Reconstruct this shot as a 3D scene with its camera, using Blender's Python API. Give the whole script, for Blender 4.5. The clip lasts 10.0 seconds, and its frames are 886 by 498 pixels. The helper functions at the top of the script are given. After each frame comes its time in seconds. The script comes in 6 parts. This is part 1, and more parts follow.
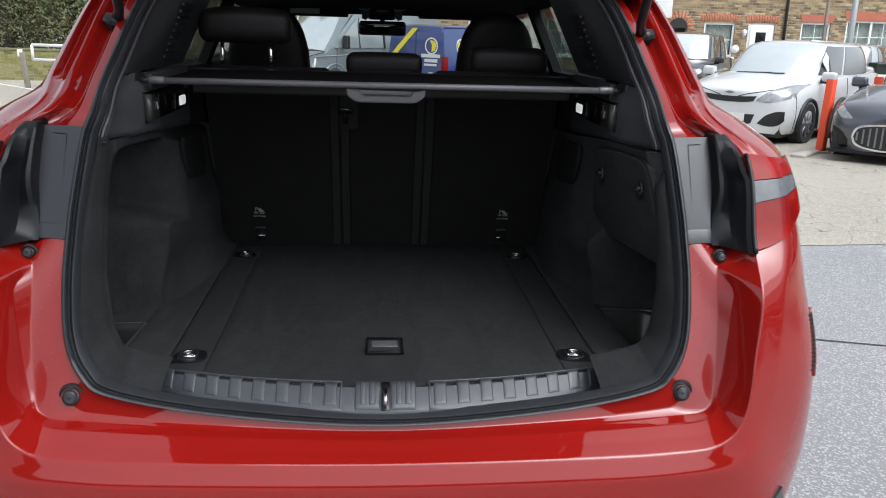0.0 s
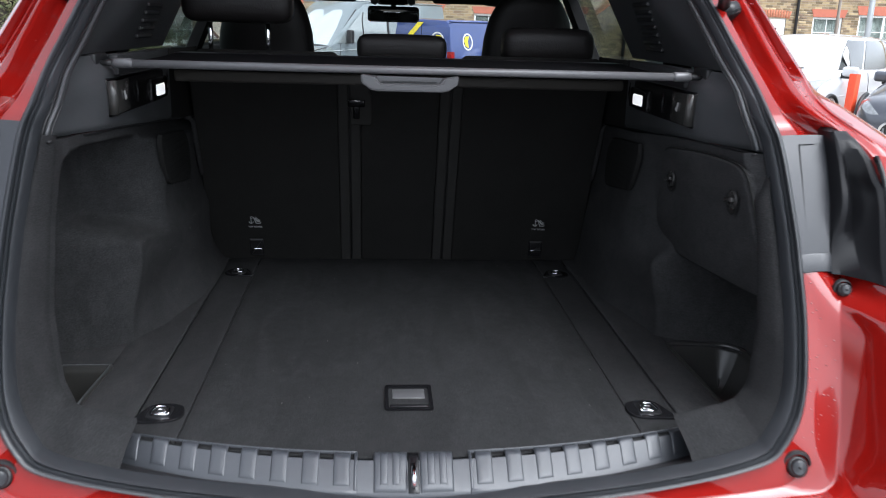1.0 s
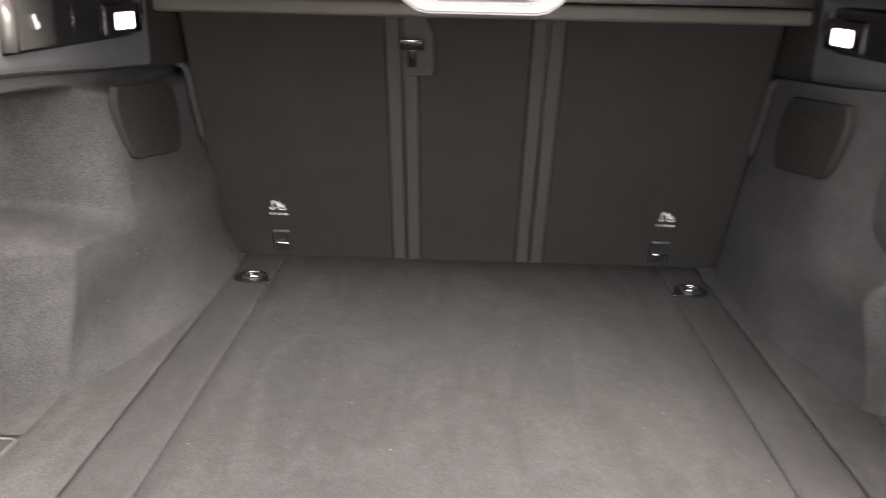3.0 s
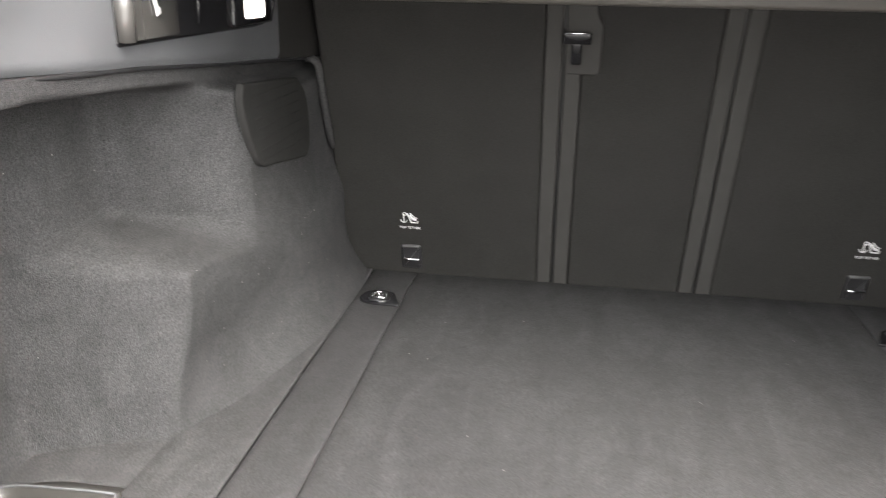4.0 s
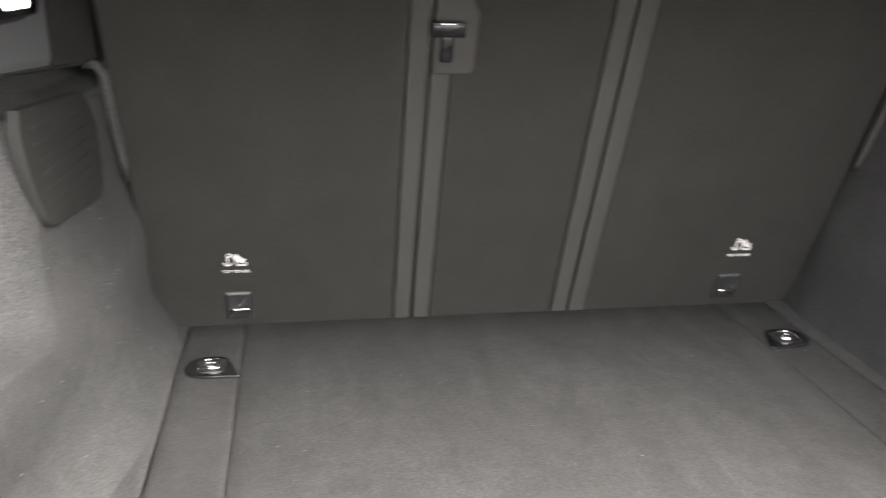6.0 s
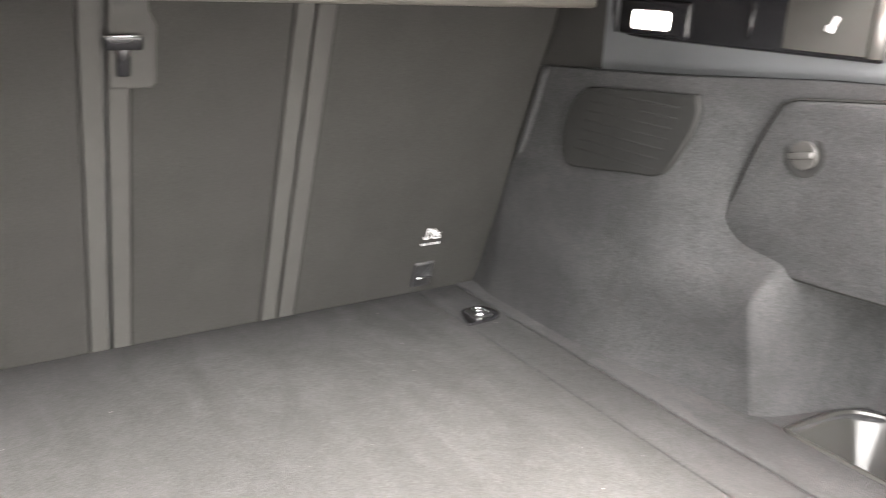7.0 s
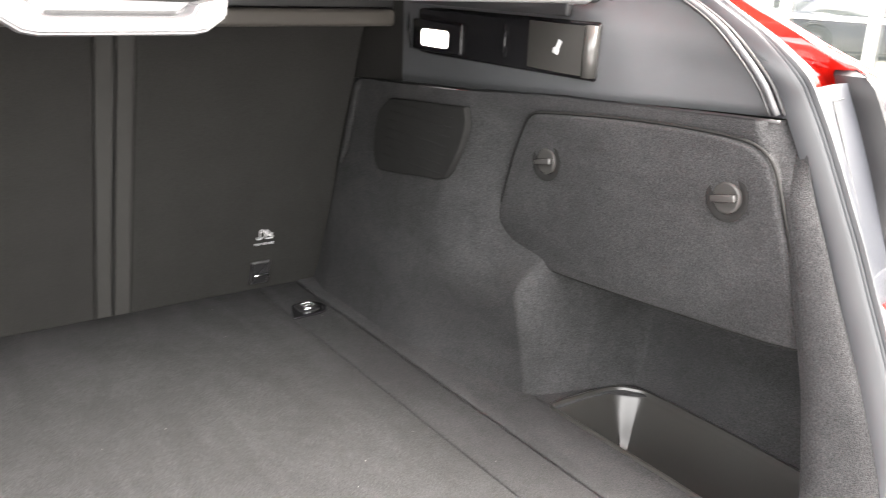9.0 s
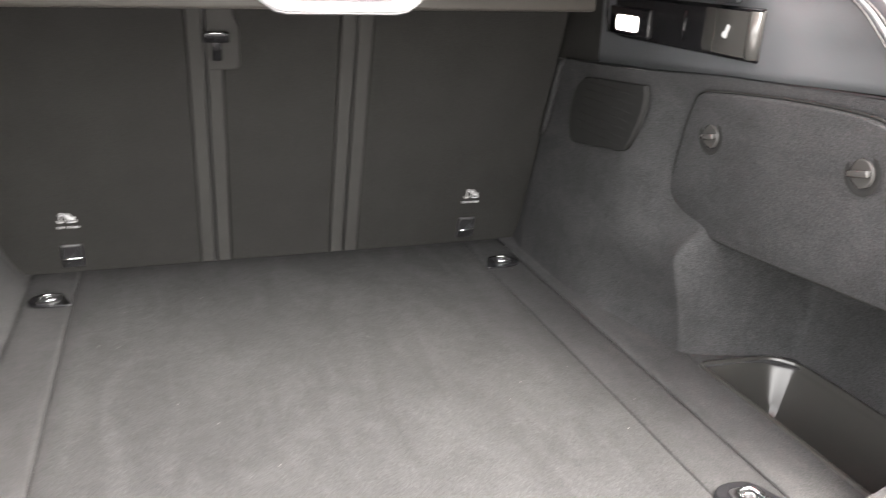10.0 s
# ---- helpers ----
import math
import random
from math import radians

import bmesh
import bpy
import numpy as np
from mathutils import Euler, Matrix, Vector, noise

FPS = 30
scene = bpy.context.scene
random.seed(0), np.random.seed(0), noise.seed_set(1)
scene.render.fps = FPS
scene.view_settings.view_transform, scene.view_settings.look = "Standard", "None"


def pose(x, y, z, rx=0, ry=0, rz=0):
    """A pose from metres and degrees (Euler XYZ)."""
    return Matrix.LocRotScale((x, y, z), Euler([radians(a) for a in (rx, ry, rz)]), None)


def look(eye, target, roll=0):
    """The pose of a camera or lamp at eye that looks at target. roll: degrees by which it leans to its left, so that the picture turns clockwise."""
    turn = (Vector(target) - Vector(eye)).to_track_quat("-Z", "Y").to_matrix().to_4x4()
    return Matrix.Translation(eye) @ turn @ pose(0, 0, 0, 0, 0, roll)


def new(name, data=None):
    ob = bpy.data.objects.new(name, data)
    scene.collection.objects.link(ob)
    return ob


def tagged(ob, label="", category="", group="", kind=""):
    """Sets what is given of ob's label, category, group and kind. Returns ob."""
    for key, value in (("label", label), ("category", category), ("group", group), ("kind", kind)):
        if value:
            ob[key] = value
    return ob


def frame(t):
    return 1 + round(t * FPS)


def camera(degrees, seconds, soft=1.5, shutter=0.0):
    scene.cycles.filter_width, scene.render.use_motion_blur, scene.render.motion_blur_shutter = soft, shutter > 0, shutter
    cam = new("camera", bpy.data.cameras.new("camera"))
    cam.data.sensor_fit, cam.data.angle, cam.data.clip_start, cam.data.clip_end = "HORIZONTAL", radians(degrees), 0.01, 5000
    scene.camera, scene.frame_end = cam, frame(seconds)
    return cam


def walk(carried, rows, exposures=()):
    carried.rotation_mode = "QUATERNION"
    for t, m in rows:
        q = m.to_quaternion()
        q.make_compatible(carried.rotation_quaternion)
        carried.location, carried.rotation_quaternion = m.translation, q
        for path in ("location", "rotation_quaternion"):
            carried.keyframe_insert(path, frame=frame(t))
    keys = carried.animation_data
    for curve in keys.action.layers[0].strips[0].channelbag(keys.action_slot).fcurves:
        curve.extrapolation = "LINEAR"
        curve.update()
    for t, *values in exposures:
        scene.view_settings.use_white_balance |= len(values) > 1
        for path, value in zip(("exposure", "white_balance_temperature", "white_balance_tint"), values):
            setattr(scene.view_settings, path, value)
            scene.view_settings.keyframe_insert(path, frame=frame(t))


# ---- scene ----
cam = camera(57.0, 10.0, soft=1.0, shutter=0.5)
PATH = [
    (0, (-0.02, 0.128, 1.369), (0.143, 2.05, 0.843), 1.7),
    (0.5, (-0.028, 0.304, 1.341), (0.131, 2.227, 0.811), 1.7),
    (1, (-0.054, 0.504, 1.32), (0.102, 2.424, 0.786), 1.7),
    (1.5, (-0.038, 0.694, 1.284), (0.109, 2.615, 0.748), 1.7),
    (2, (0.001, 0.895, 1.252), (0.14, 2.817, 0.717), 1.6),
    (2.5, (0.018, 1.014, 1.231), (0.138, 2.928, 0.661), 1.6),
    (3, (-0.01, 1.102, 1.233), (-0.065, 2.999, 0.603), 1.3),
    (3.2, (-0.021, 1.137, 1.225), (-0.153, 3.031, 0.596), 1.1),
    (4.3, (-0.169, 1.35, 1.209), (-0.483, 3.216, 0.56), 1.1),
    (4.5, (-0.217, 1.382, 1.207), (-0.503, 3.25, 0.552), 1.1),
    (5, (-0.247, 1.444, 1.201), (-0.483, 3.32, 0.551), 0.9),
    (5.2, (-0.249, 1.472, 1.198), (-0.409, 3.357, 0.549), 1.0),
    (6.3, (-0.3, 1.554, 1.197), (0.252, 3.362, 0.542), 1.9),
    (6.5, (-0.31, 1.554, 1.192), (0.405, 3.311, 0.556), 2.1),
    (7, (-0.306, 1.542, 1.205), (0.715, 3.143, 0.576), 2.2),
    (7.5, (-0.294, 1.523, 1.221), (0.923, 2.978, 0.586), 2.0),
    (8, (-0.274, 1.469, 1.229), (1.003, 2.876, 0.605), 2.2),
    (8.5, (-0.231, 1.414, 1.245), (1.045, 2.823, 0.622), 2.4),
    (9, (-0.177, 1.337, 1.25), (0.936, 2.873, 0.616), 2.3),
    (9.5, (-0.157, 1.236, 1.258), (0.675, 2.932, 0.6), 2.0),
    (10, (-0.172, 1.131, 1.259), (0.41, 2.92, 0.581), 1.7),
]
# the camera's own exposure opens up as it enters the dark boot
EXPOSURES = [(0.0, 1.14, 6130, 8), (0.5, 1.33, 6000, 8), (1.0, 1.80, 5950, 9), (1.5, 2.62, 6100, 10), (2.0, 3.47, 6700, 13), (2.5, 4.16, 7420, 16), (3.2, 4.65, 7200, 13), (4.4, 4.77, 6950, 10), (5.2, 4.70, 6950, 10),
             (6.4, 5.76, 7200, 11), (7.0, 6.22, 7200, 11), (7.4, 6.28, 7180, 11), (8.5, 5.45, 7020, 11), (9.2, 5.07, 7070, 11), (10.0, 5.07, 7070, 11)]
walk(cam, [(t, look(eye, target, roll)) for t, eye, target, roll in PATH], EXPOSURES)

# ---- world and light ----
world = bpy.data.worlds.new("world")
scene.world = world
world.use_nodes = True
wn = world.node_tree
sky = wn.nodes.new("ShaderNodeTexSky")
sky.sky_type = 'NISHITA'
sky.sun_disc = False
sky.sun_elevation = radians(60)
sky.sun_rotation = radians(136)
sky.air_density, sky.dust_density, sky.ozone_density = 1.0, 4.0, 1.0
# a grey cloud deck: most of the sky's blue is washed out
hsv = wn.nodes.new("ShaderNodeHueSaturation")
hsv.inputs["Saturation"].default_value = 0.18
wn.links.new(sky.outputs[0], hsv.inputs["Color"])
wn.links.new(hsv.outputs[0], wn.nodes["Background"].inputs[0])
wn.nodes["Background"].inputs[1].default_value = 0.125
sun_data = bpy.data.lights.new("sun", 'SUN')
sun_data.energy, sun_data.angle, sun_data.color = 0.84, radians(60), (1.0, 0.98, 0.96)
sun = new("sun", sun_data)
sun.matrix_world = look((4.95, -3.6, 12.6), (0, 1.5, 0.5))


# ---- materials ----
def mat(name, color, rough=0.5, metal=0.0, vary=0.15, scale=20.0, bump=0.0, bscale=None, coat=0.0, spec=0.5,
        fine=0.0, fscale=600.0, rvary=0.0, sheen=0.0):
    """A surface with two scales of colour variation, relief and wear."""
    m = bpy.data.materials.new(name)
    m.use_nodes = True
    n, l = m.node_tree.nodes, m.node_tree.links
    b = n["Principled BSDF"]
    b.inputs["Roughness"].default_value = rough
    b.inputs["Metallic"].default_value = metal
    b.inputs["Coat Weight"].default_value = coat
    b.inputs["Coat Roughness"].default_value = 0.03
    b.inputs["Specular IOR Level"].default_value = spec
    b.inputs["Sheen Weight"].default_value = sheen
    geo = n.new("ShaderNodeNewGeometry")
    t1 = n.new("ShaderNodeTexNoise")
    t1.inputs["Scale"].default_value, t1.inputs["Detail"].default_value = scale, 6
    l.new(geo.outputs["Position"], t1.inputs["Vector"])
    t2 = n.new("ShaderNodeTexNoise")
    t2.inputs["Scale"].default_value, t2.inputs["Detail"].default_value = fscale, 3
    l.new(geo.outputs["Position"], t2.inputs["Vector"])
    add = n.new("ShaderNodeMath")
    add.operation = 'MULTIPLY_ADD'
    l.new(t1.outputs["Fac"], add.inputs[0])
    add.inputs[1].default_value = 2 * vary
    add.inputs[2].default_value = 1 - vary
    add2 = n.new("ShaderNodeMath")
    add2.operation = 'MULTIPLY_ADD'
    l.new(t2.outputs["Fac"], add2.inputs[0])
    add2.inputs[1].default_value = 2 * fine
    add2.inputs[2].default_value = 1 - fine
    mul = n.new("ShaderNodeMath")
    mul.operation = 'MULTIPLY'
    l.new(add.outputs[0], mul.inputs[0])
    l.new(add2.outputs[0], mul.inputs[1])
    mix = n.new("ShaderNodeVectorMath")
    mix.operation = 'SCALE'
    mix.inputs[0].default_value = color
    l.new(mul.outputs[0], mix.inputs["Scale"])
    l.new(mix.outputs[0], b.inputs["Base Color"])
    if rvary:
        r = n.new("ShaderNodeMath")
        r.operation = 'MULTIPLY_ADD'
        l.new(t1.outputs["Fac"], r.inputs[0])
        r.inputs[1].default_value, r.inputs[2].default_value = 2 * rvary, rough - rvary
        l.new(r.outputs[0], b.inputs["Roughness"])
    if bump:
        t3 = n.new("ShaderNodeTexNoise")
        t3.inputs["Scale"].default_value, t3.inputs["Detail"].default_value = bscale or scale, 4
        l.new(geo.outputs["Position"], t3.inputs["Vector"])
        bp = n.new("ShaderNodeBump")
        bp.inputs["Strength"].default_value, bp.inputs["Distance"].default_value = 1.0, bump
        l.new(t3.outputs["Fac"], bp.inputs["Height"])
        l.new(bp.outputs[0], b.inputs["Normal"])
    return m


def pane(name, color, rough=0.0):
    """Thin window glass: mostly clear, with a mirror gloss that grows towards grazing view."""
    m = bpy.data.materials.new(name)
    m.use_nodes = True
    n, l = m.node_tree.nodes, m.node_tree.links
    n.remove(n["Principled BSDF"])
    tr = n.new("ShaderNodeBsdfTransparent")
    tr.inputs[0].default_value = (*color, 1)
    gl = n.new("ShaderNodeBsdfGlossy")
    gl.inputs["Roughness"].default_value = rough + 0.01
    lw = n.new("ShaderNodeLayerWeight")
    pw = n.new("ShaderNodeMath")
    pw.operation = 'POWER'
    l.new(lw.outputs["Facing"], pw.inputs[0])
    pw.inputs[1].default_value = 5.0
    ad = n.new("ShaderNodeMath")
    ad.operation = 'MULTIPLY_ADD'
    l.new(pw.outputs[0], ad.inputs[0])
    ad.inputs[1].default_value, ad.inputs[2].default_value = 0.9, 0.05
    mx = n.new("ShaderNodeMixShader")
    l.new(ad.outputs[0], mx.inputs[0])
    l.new(tr.outputs[0], mx.inputs[1])
    l.new(gl.outputs[0], mx.inputs[2])
    l.new(mx.outputs[0], n["Material Output"].inputs[0])
    return m


def glow(name, color, strength):
    m = bpy.data.materials.new(name)
    m.use_nodes = True
    b = m.node_tree.nodes["Principled BSDF"]
    b.inputs["Base Color"].default_value = (0.8, 0.8, 0.8, 1)
    b.inputs["Emission Color"].default_value = (*color, 1)
    b.inputs["Emission Strength"].default_value = strength
    return m


RED = mat("red_paint", (0.225, 0.0068, 0.0048), 0.6, 0.0, 0.05, 8, coat=1.0, fine=0.06, fscale=900, spec=0.0)
RED.node_tree.nodes["Principled BSDF"].inputs["Coat IOR"].default_value = 1.61


def carpet(name, color, low=0.72, high=1.34, speck=0.35, sheen=0.04):
    """Short-pile carpet: brushed patches of nap, coarse speckle and fuzz."""
    m = mat(name, color, 0.95, vary=0.18, scale=46, bump=0.0018, bscale=900, fine=0.8, fscale=560, spec=0.0, sheen=sheen)
    n, l = m.node_tree.nodes, m.node_tree.links
    b = n["Principled BSDF"]
    src = b.inputs["Base Color"].links[0].from_socket
    geo = n.new("ShaderNodeNewGeometry")
    mp = n.new("ShaderNodeMapping")
    mp.inputs["Rotation"].default_value = (0.3, 0.2, 0.6)
    mp.inputs["Scale"].default_value = (16, 5, 9)
    l.new(geo.outputs["Position"], mp.inputs["Vector"])
    ns = n.new("ShaderNodeTexNoise")
    ns.inputs["Scale"].default_value, ns.inputs["Detail"].default_value, ns.inputs["Distortion"].default_value = 1.0, 3, 0.8
    l.new(mp.outputs[0], ns.inputs["Vector"])
    rp = n.new("ShaderNodeMapRange")
    rp.inputs["From Min"].default_value, rp.inputs["From Max"].default_value = 0.38, 0.64
    rp.inputs["To Min"].default_value, rp.inputs["To Max"].default_value = low, high
    l.new(ns.outputs["Fac"], rp.inputs["Value"])
    vm = n.new("ShaderNodeVectorMath")
    vm.operation = 'SCALE'
    l.new(src, vm.inputs[0])
    l.new(rp.outputs[0], vm.inputs["Scale"])
    # single lighter and darker tufts
    tuft = n.new("ShaderNodeTexNoise")
    tuft.inputs["Scale"].default_value, tuft.inputs["Detail"].default_value = 330, 2
    l.new(geo.outputs["Position"], tuft.inputs["Vector"])
    tr = n.new("ShaderNodeMapRange")
    tr.inputs["From Min"].default_value, tr.inputs["From Max"].default_value = 0.33, 0.67
    tr.inputs["To Min"].default_value, tr.inputs["To Max"].default_value = 1 - speck, 1 + speck
    l.new(tuft.outputs["Fac"], tr.inputs["Value"])
    vt = n.new("ShaderNodeVectorMath")
    vt.operation = 'SCALE'
    l.new(vm.outputs[0], vt.inputs[0])
    l.new(tr.outputs[0], vt.inputs["Scale"])
    l.new(vt.outputs[0], b.inputs["Base Color"])
    return m


CARPET = carpet("charcoal_carpet", (0.0270, 0.0272, 0.0280), 0.91, 1.10, 0.11, 0.012)
# paler than CARPET: stronger light on the side walls put into the colour
LINER = carpet("lit_lining_carpet", (0.0335, 0.0337, 0.0347), 0.90, 1.13, 0.11, 0.015)
FELT = mat("seat_back_felt", (0.0205, 0.0202, 0.0195), 0.95, vary=0.15, scale=14, bump=0.0008, bscale=1200, fine=0.4, fscale=500, spec=0.0)
FELT_EDGE = mat("smooth_seat_edge", (0.0250, 0.0246, 0.0236), 0.8, vary=0.12, scale=30, bump=0.0004, bscale=900, spec=0.2)
TRIM = mat("grained_grey_plastic", (0.062, 0.0645, 0.0685), 0.34, vary=0.08, scale=15, bump=0.0003, bscale=1500, rvary=0.06)
PILLAR = mat("dark_pillar_plastic", (0.030, 0.031, 0.033), 0.45, vary=0.08, scale=15, bump=0.0003, bscale=1500, spec=0.3)
DARK = mat("black_plastic", (0.012, 0.012, 0.013), 0.45, vary=0.1, scale=20, bump=0.0002, bscale=1200)
GLOSS = mat("gloss_black_plastic", (0.008, 0.008, 0.009), 0.22, vary=0.1, scale=20, spec=0.3)
SEAL = mat("black_rubber", (0.022, 0.024, 0.027), 0.40, vary=0.15, scale=25, rvary=0.08)
COVERP = mat("satin_black_plastic", (0.017, 0.0185, 0.0225), 0.30, vary=0.12, scale=12, bump=0.0002, bscale=900, rvary=0.06, spec=0.65)
FIN = mat("gloss_black_fin", (0.006, 0.006, 0.007), 0.32, vary=0.1, scale=20, spec=0.22)
SILL = mat("ribbed_grey_plastic", (0.040, 0.0435, 0.050), 0.38, vary=0.10, scale=18, bump=0.0003, bscale=1300, rvary=0.06, spec=0.6)
ALU = mat("grey_satin_bar", (0.125, 0.124, 0.128), 0.36, 0.25, 0.06, 30)
GREYP = mat("light_grey_plastic", (0.078, 0.078, 0.081), 0.45, vary=0.06, scale=30)
CHROME = mat("chrome", (0.75, 0.76, 0.78), 0.10, 1.0, 0.05, 40)
LEATHER = mat("black_leather", (0.011, 0.0095, 0.0095), 0.50, vary=0.15, scale=25, bump=0.0006, bscale=260, spec=0.3)
FABRIC = mat("black_cover_fabric", (0.010, 0.010, 0.011), 0.9, vary=0.1, scale=20, bump=0.0003, bscale=900, spec=0.02)
LINING = mat("dark_roof_lining", (0.045, 0.045, 0.047), 0.95, vary=0.1, scale=20, spec=0.02)
WHITE_MARK = mat("white_print", (0.42, 0.42, 0.42), 0.6, vary=0.05)
LAMP = glow("lit_lamp_lens", (1.0, 0.97, 0.93), 0.24)
CLEAR = pane("clear_glass", (0.955, 0.97, 0.965))
TINT = pane("tinted_glass", (0.42, 0.47, 0.45))
LENS_RED = mat("red_lamp_lens", (0.19, 0.0018, 0.0014), 0.08, vary=0.75, scale=16, coat=0.35, spec=0.0)
LENS_CLEAR = mat("smoked_lamp_lens", (0.085, 0.09, 0.10), 0.12, vary=0.5, scale=30, coat=.2, spec=.25)
GRILLE = mat("black_mesh_cloth", (0.0175, 0.0175, 0.0172), 0.9, vary=0.15, scale=30, bump=0.0006, bscale=700, spec=0.02)
TRAYP = mat("tray_plastic", (0.024, 0.0236, 0.0220), 0.31, vary=0.10, scale=14, bump=0.0001, bscale=1000, rvary=0.05, spec=0.6)
KNOB = mat("dark_grey_knob", (.034, .033, .032), 0.27, vary=0.12, scale=40, bump=0.0002, bscale=900)
LEVER = mat("glossy_dark_lever", (0.040, 0.039, 0.037), 0.22, vary=0.1, scale=20)
TYRE = mat("tyre_rubber", (0.020, 0.020, 0.021), 0.8, vary=0.2, scale=30)
RIM = mat("grey_alloy", (0.24, 0.25, 0.26), 0.35, 0.8, 0.1, 30)


# ---- mesh helpers ----
def part(name, bm, material, parent, label=""):
    """Link a bmesh as one mesh object under a thing or under a part."""
    me = bpy.data.meshes.new(name)
    bm.to_mesh(me)
    bm.free()
    me.materials.append(material)
    ob = new(name, me)
    if parent is not None:
        ob.parent = parent
    if label:
        tagged(ob, label)
    return ob


def thing(name, label, category, at=(0, 0, 0), group="", kind="", rz=0.0):
    ob = new(name)
    ob.empty_display_size = 0.1
    ob.matrix_basis = pose(*at, 0, 0, rz)
    return tagged(ob, label, category, group, kind)


def smooth(bm, on=True, angle=35):
    for f in bm.faces:
        f.smooth = on
    if on:
        for e in bm.edges:
            if len(e.link_faces) == 2 and e.calc_face_angle(0) > radians(angle):
                e.smooth = False
    return bm


def box(x0, x1, y0, y1, z0, z1, bevel=0.0, seg=2, m=None, bm=None):
    """A box between two corners, its edges rounded."""
    b = bmesh.new()
    bmesh.ops.create_cube(b, size=1)
    bmesh.ops.scale(b, vec=(x1 - x0, y1 - y0, z1 - z0), verts=b.verts)
    bmesh.ops.translate(b, vec=((x0 + x1) / 2, (y0 + y1) / 2, (z0 + z1) / 2), verts=b.verts)
    if bevel:
        bmesh.ops.bevel(b, geom=b.edges[:], offset=bevel, segments=seg, affect='EDGES', profile=0.5)
    if m is not None:
        bmesh.ops.transform(b, matrix=m, verts=b.verts)
    smooth(b, bevel > 0, 50)
    return b if bm is None else join(bm, b)


def join(bm, other):
    """Add other's faces to bm."""
    me = bpy.data.meshes.new("tmp")
    other.to_mesh(me)
    other.free()
    bm.from_mesh(me)
    bpy.data.meshes.remove(me)
    return bm


def sheet(rows, closed=False, thick=0.0, angle=40, flip=False):
    """A surface through rows of points, all rows equally long."""
    b = bmesh.new()
    vs = [[b.verts.new(p) for p in r] for r in rows]
    n = len(rows[0])
    for i in range(len(rows) - 1):
        for j in range(n if closed else n - 1):
            k = (j + 1) % n
            q = (vs[i][j], vs[i][k], vs[i + 1][k], vs[i + 1][j])
            try:
                b.faces.new(q[::-1] if flip else q)
            except ValueError:
                pass
    bmesh.ops.remove_doubles(b, verts=b.verts, dist=1e-5)
    if thick:
        bmesh.ops.recalc_face_normals(b, faces=b.faces)
        bmesh.ops.solidify(b, geom=b.faces[:], thickness=thick)
    smooth(b, True, angle)
    return b


def tube(path, radius, sides=8, caps=True, flat=1.0):
    """A round bar along a path; radius may be a list."""
    pts = [Vector(p) for p in path]
    rr = radius if isinstance(radius, (list, tuple)) else [radius] * len(pts)
    rows = []
    side = None
    for i, p in enumerate(pts):
        d = (pts[min(i + 1, len(pts) - 1)] - pts[max(i - 1, 0)]).normalized()
        if side is None:
            side = d.orthogonal().normalized()
        side = (side - d * side.dot(d)).normalized()
        up = d.cross(side)
        rows.append([p + (side * math.cos(a) + up * flat * math.sin(a)) * rr[i] for a in (2 * math.pi * k / sides for k in range(sides))])
    b = bmesh.new()
    vs = [[b.verts.new(q) for q in r] for r in rows]
    for i in range(len(vs) - 1):
        for j in range(sides):
            b.faces.new((vs[i][j], vs[i][(j + 1) % sides], vs[i + 1][(j + 1) % sides], vs[i + 1][j]))
    if caps:
        b.faces.new(vs[0][::-1])
        b.faces.new(vs[-1])
    return smooth(b, True, 50)


def plate(outline, axis_m, thick, bevel=0.0, seg=2):
    """A flat piece of the given 2D outline, extruded by thick along its own z, then placed by axis_m."""
    b = bmesh.new()
    f = b.faces.new([b.verts.new((x, y, 0)) for x, y in outline])
    r = bmesh.ops.extrude_face_region(b, geom=[f])
    up = [v for v in r["geom"] if isinstance(v, bmesh.types.BMVert)]
    bmesh.ops.translate(b, vec=(0, 0, thick), verts=up)
    if bevel:
        top = [e for e in b.edges if all(v in up for v in e.verts)]
        bmesh.ops.bevel(b, geom=top, offset=bevel, segments=seg, affect='EDGES', profile=0.5)
    bmesh.ops.recalc_face_normals(b, faces=b.faces)
    bmesh.ops.transform(b, matrix=axis_m, verts=b.verts)
    smooth(b, True, 30)
    for f in b.faces:
        if len(f.verts) > 6:
            f.smooth = False
    return b


def rounded(w, h, r, n=5):
    """A rounded rectangle's outline, centred."""
    out = []
    for cx, cy, a0 in ((w / 2 - r, h / 2 - r, 0), (-w / 2 + r, h / 2 - r, 90), (-w / 2 + r, -h / 2 + r, 180), (w / 2 - r, -h / 2 + r, 270)):
        for k in range(n):
            a = radians(a0 + 90 * k / (n - 1))
            out.append((cx + r * math.cos(a), cy + r * math.sin(a)))
    return out


def frame_axes(origin, xdir, ydir):
    """A placing matrix: its x along xdir, its y near ydir, its z out of both."""
    x = Vector(xdir).normalized()
    z = x.cross(Vector(ydir)).normalized()
    y = z.cross(x)
    m = Matrix((x, y, z)).transposed().to_4x4()
    m.translation = Vector(origin)
    return m


def ss(a, b, v):
    """Smooth step of v from a to b (a may exceed b)."""
    t = min(1.0, max(0.0, (v - a) / (b - a)))
    return t * t * (3 - 2 * t)


def mixv(a, b, t):
    return a + (b - a) * t


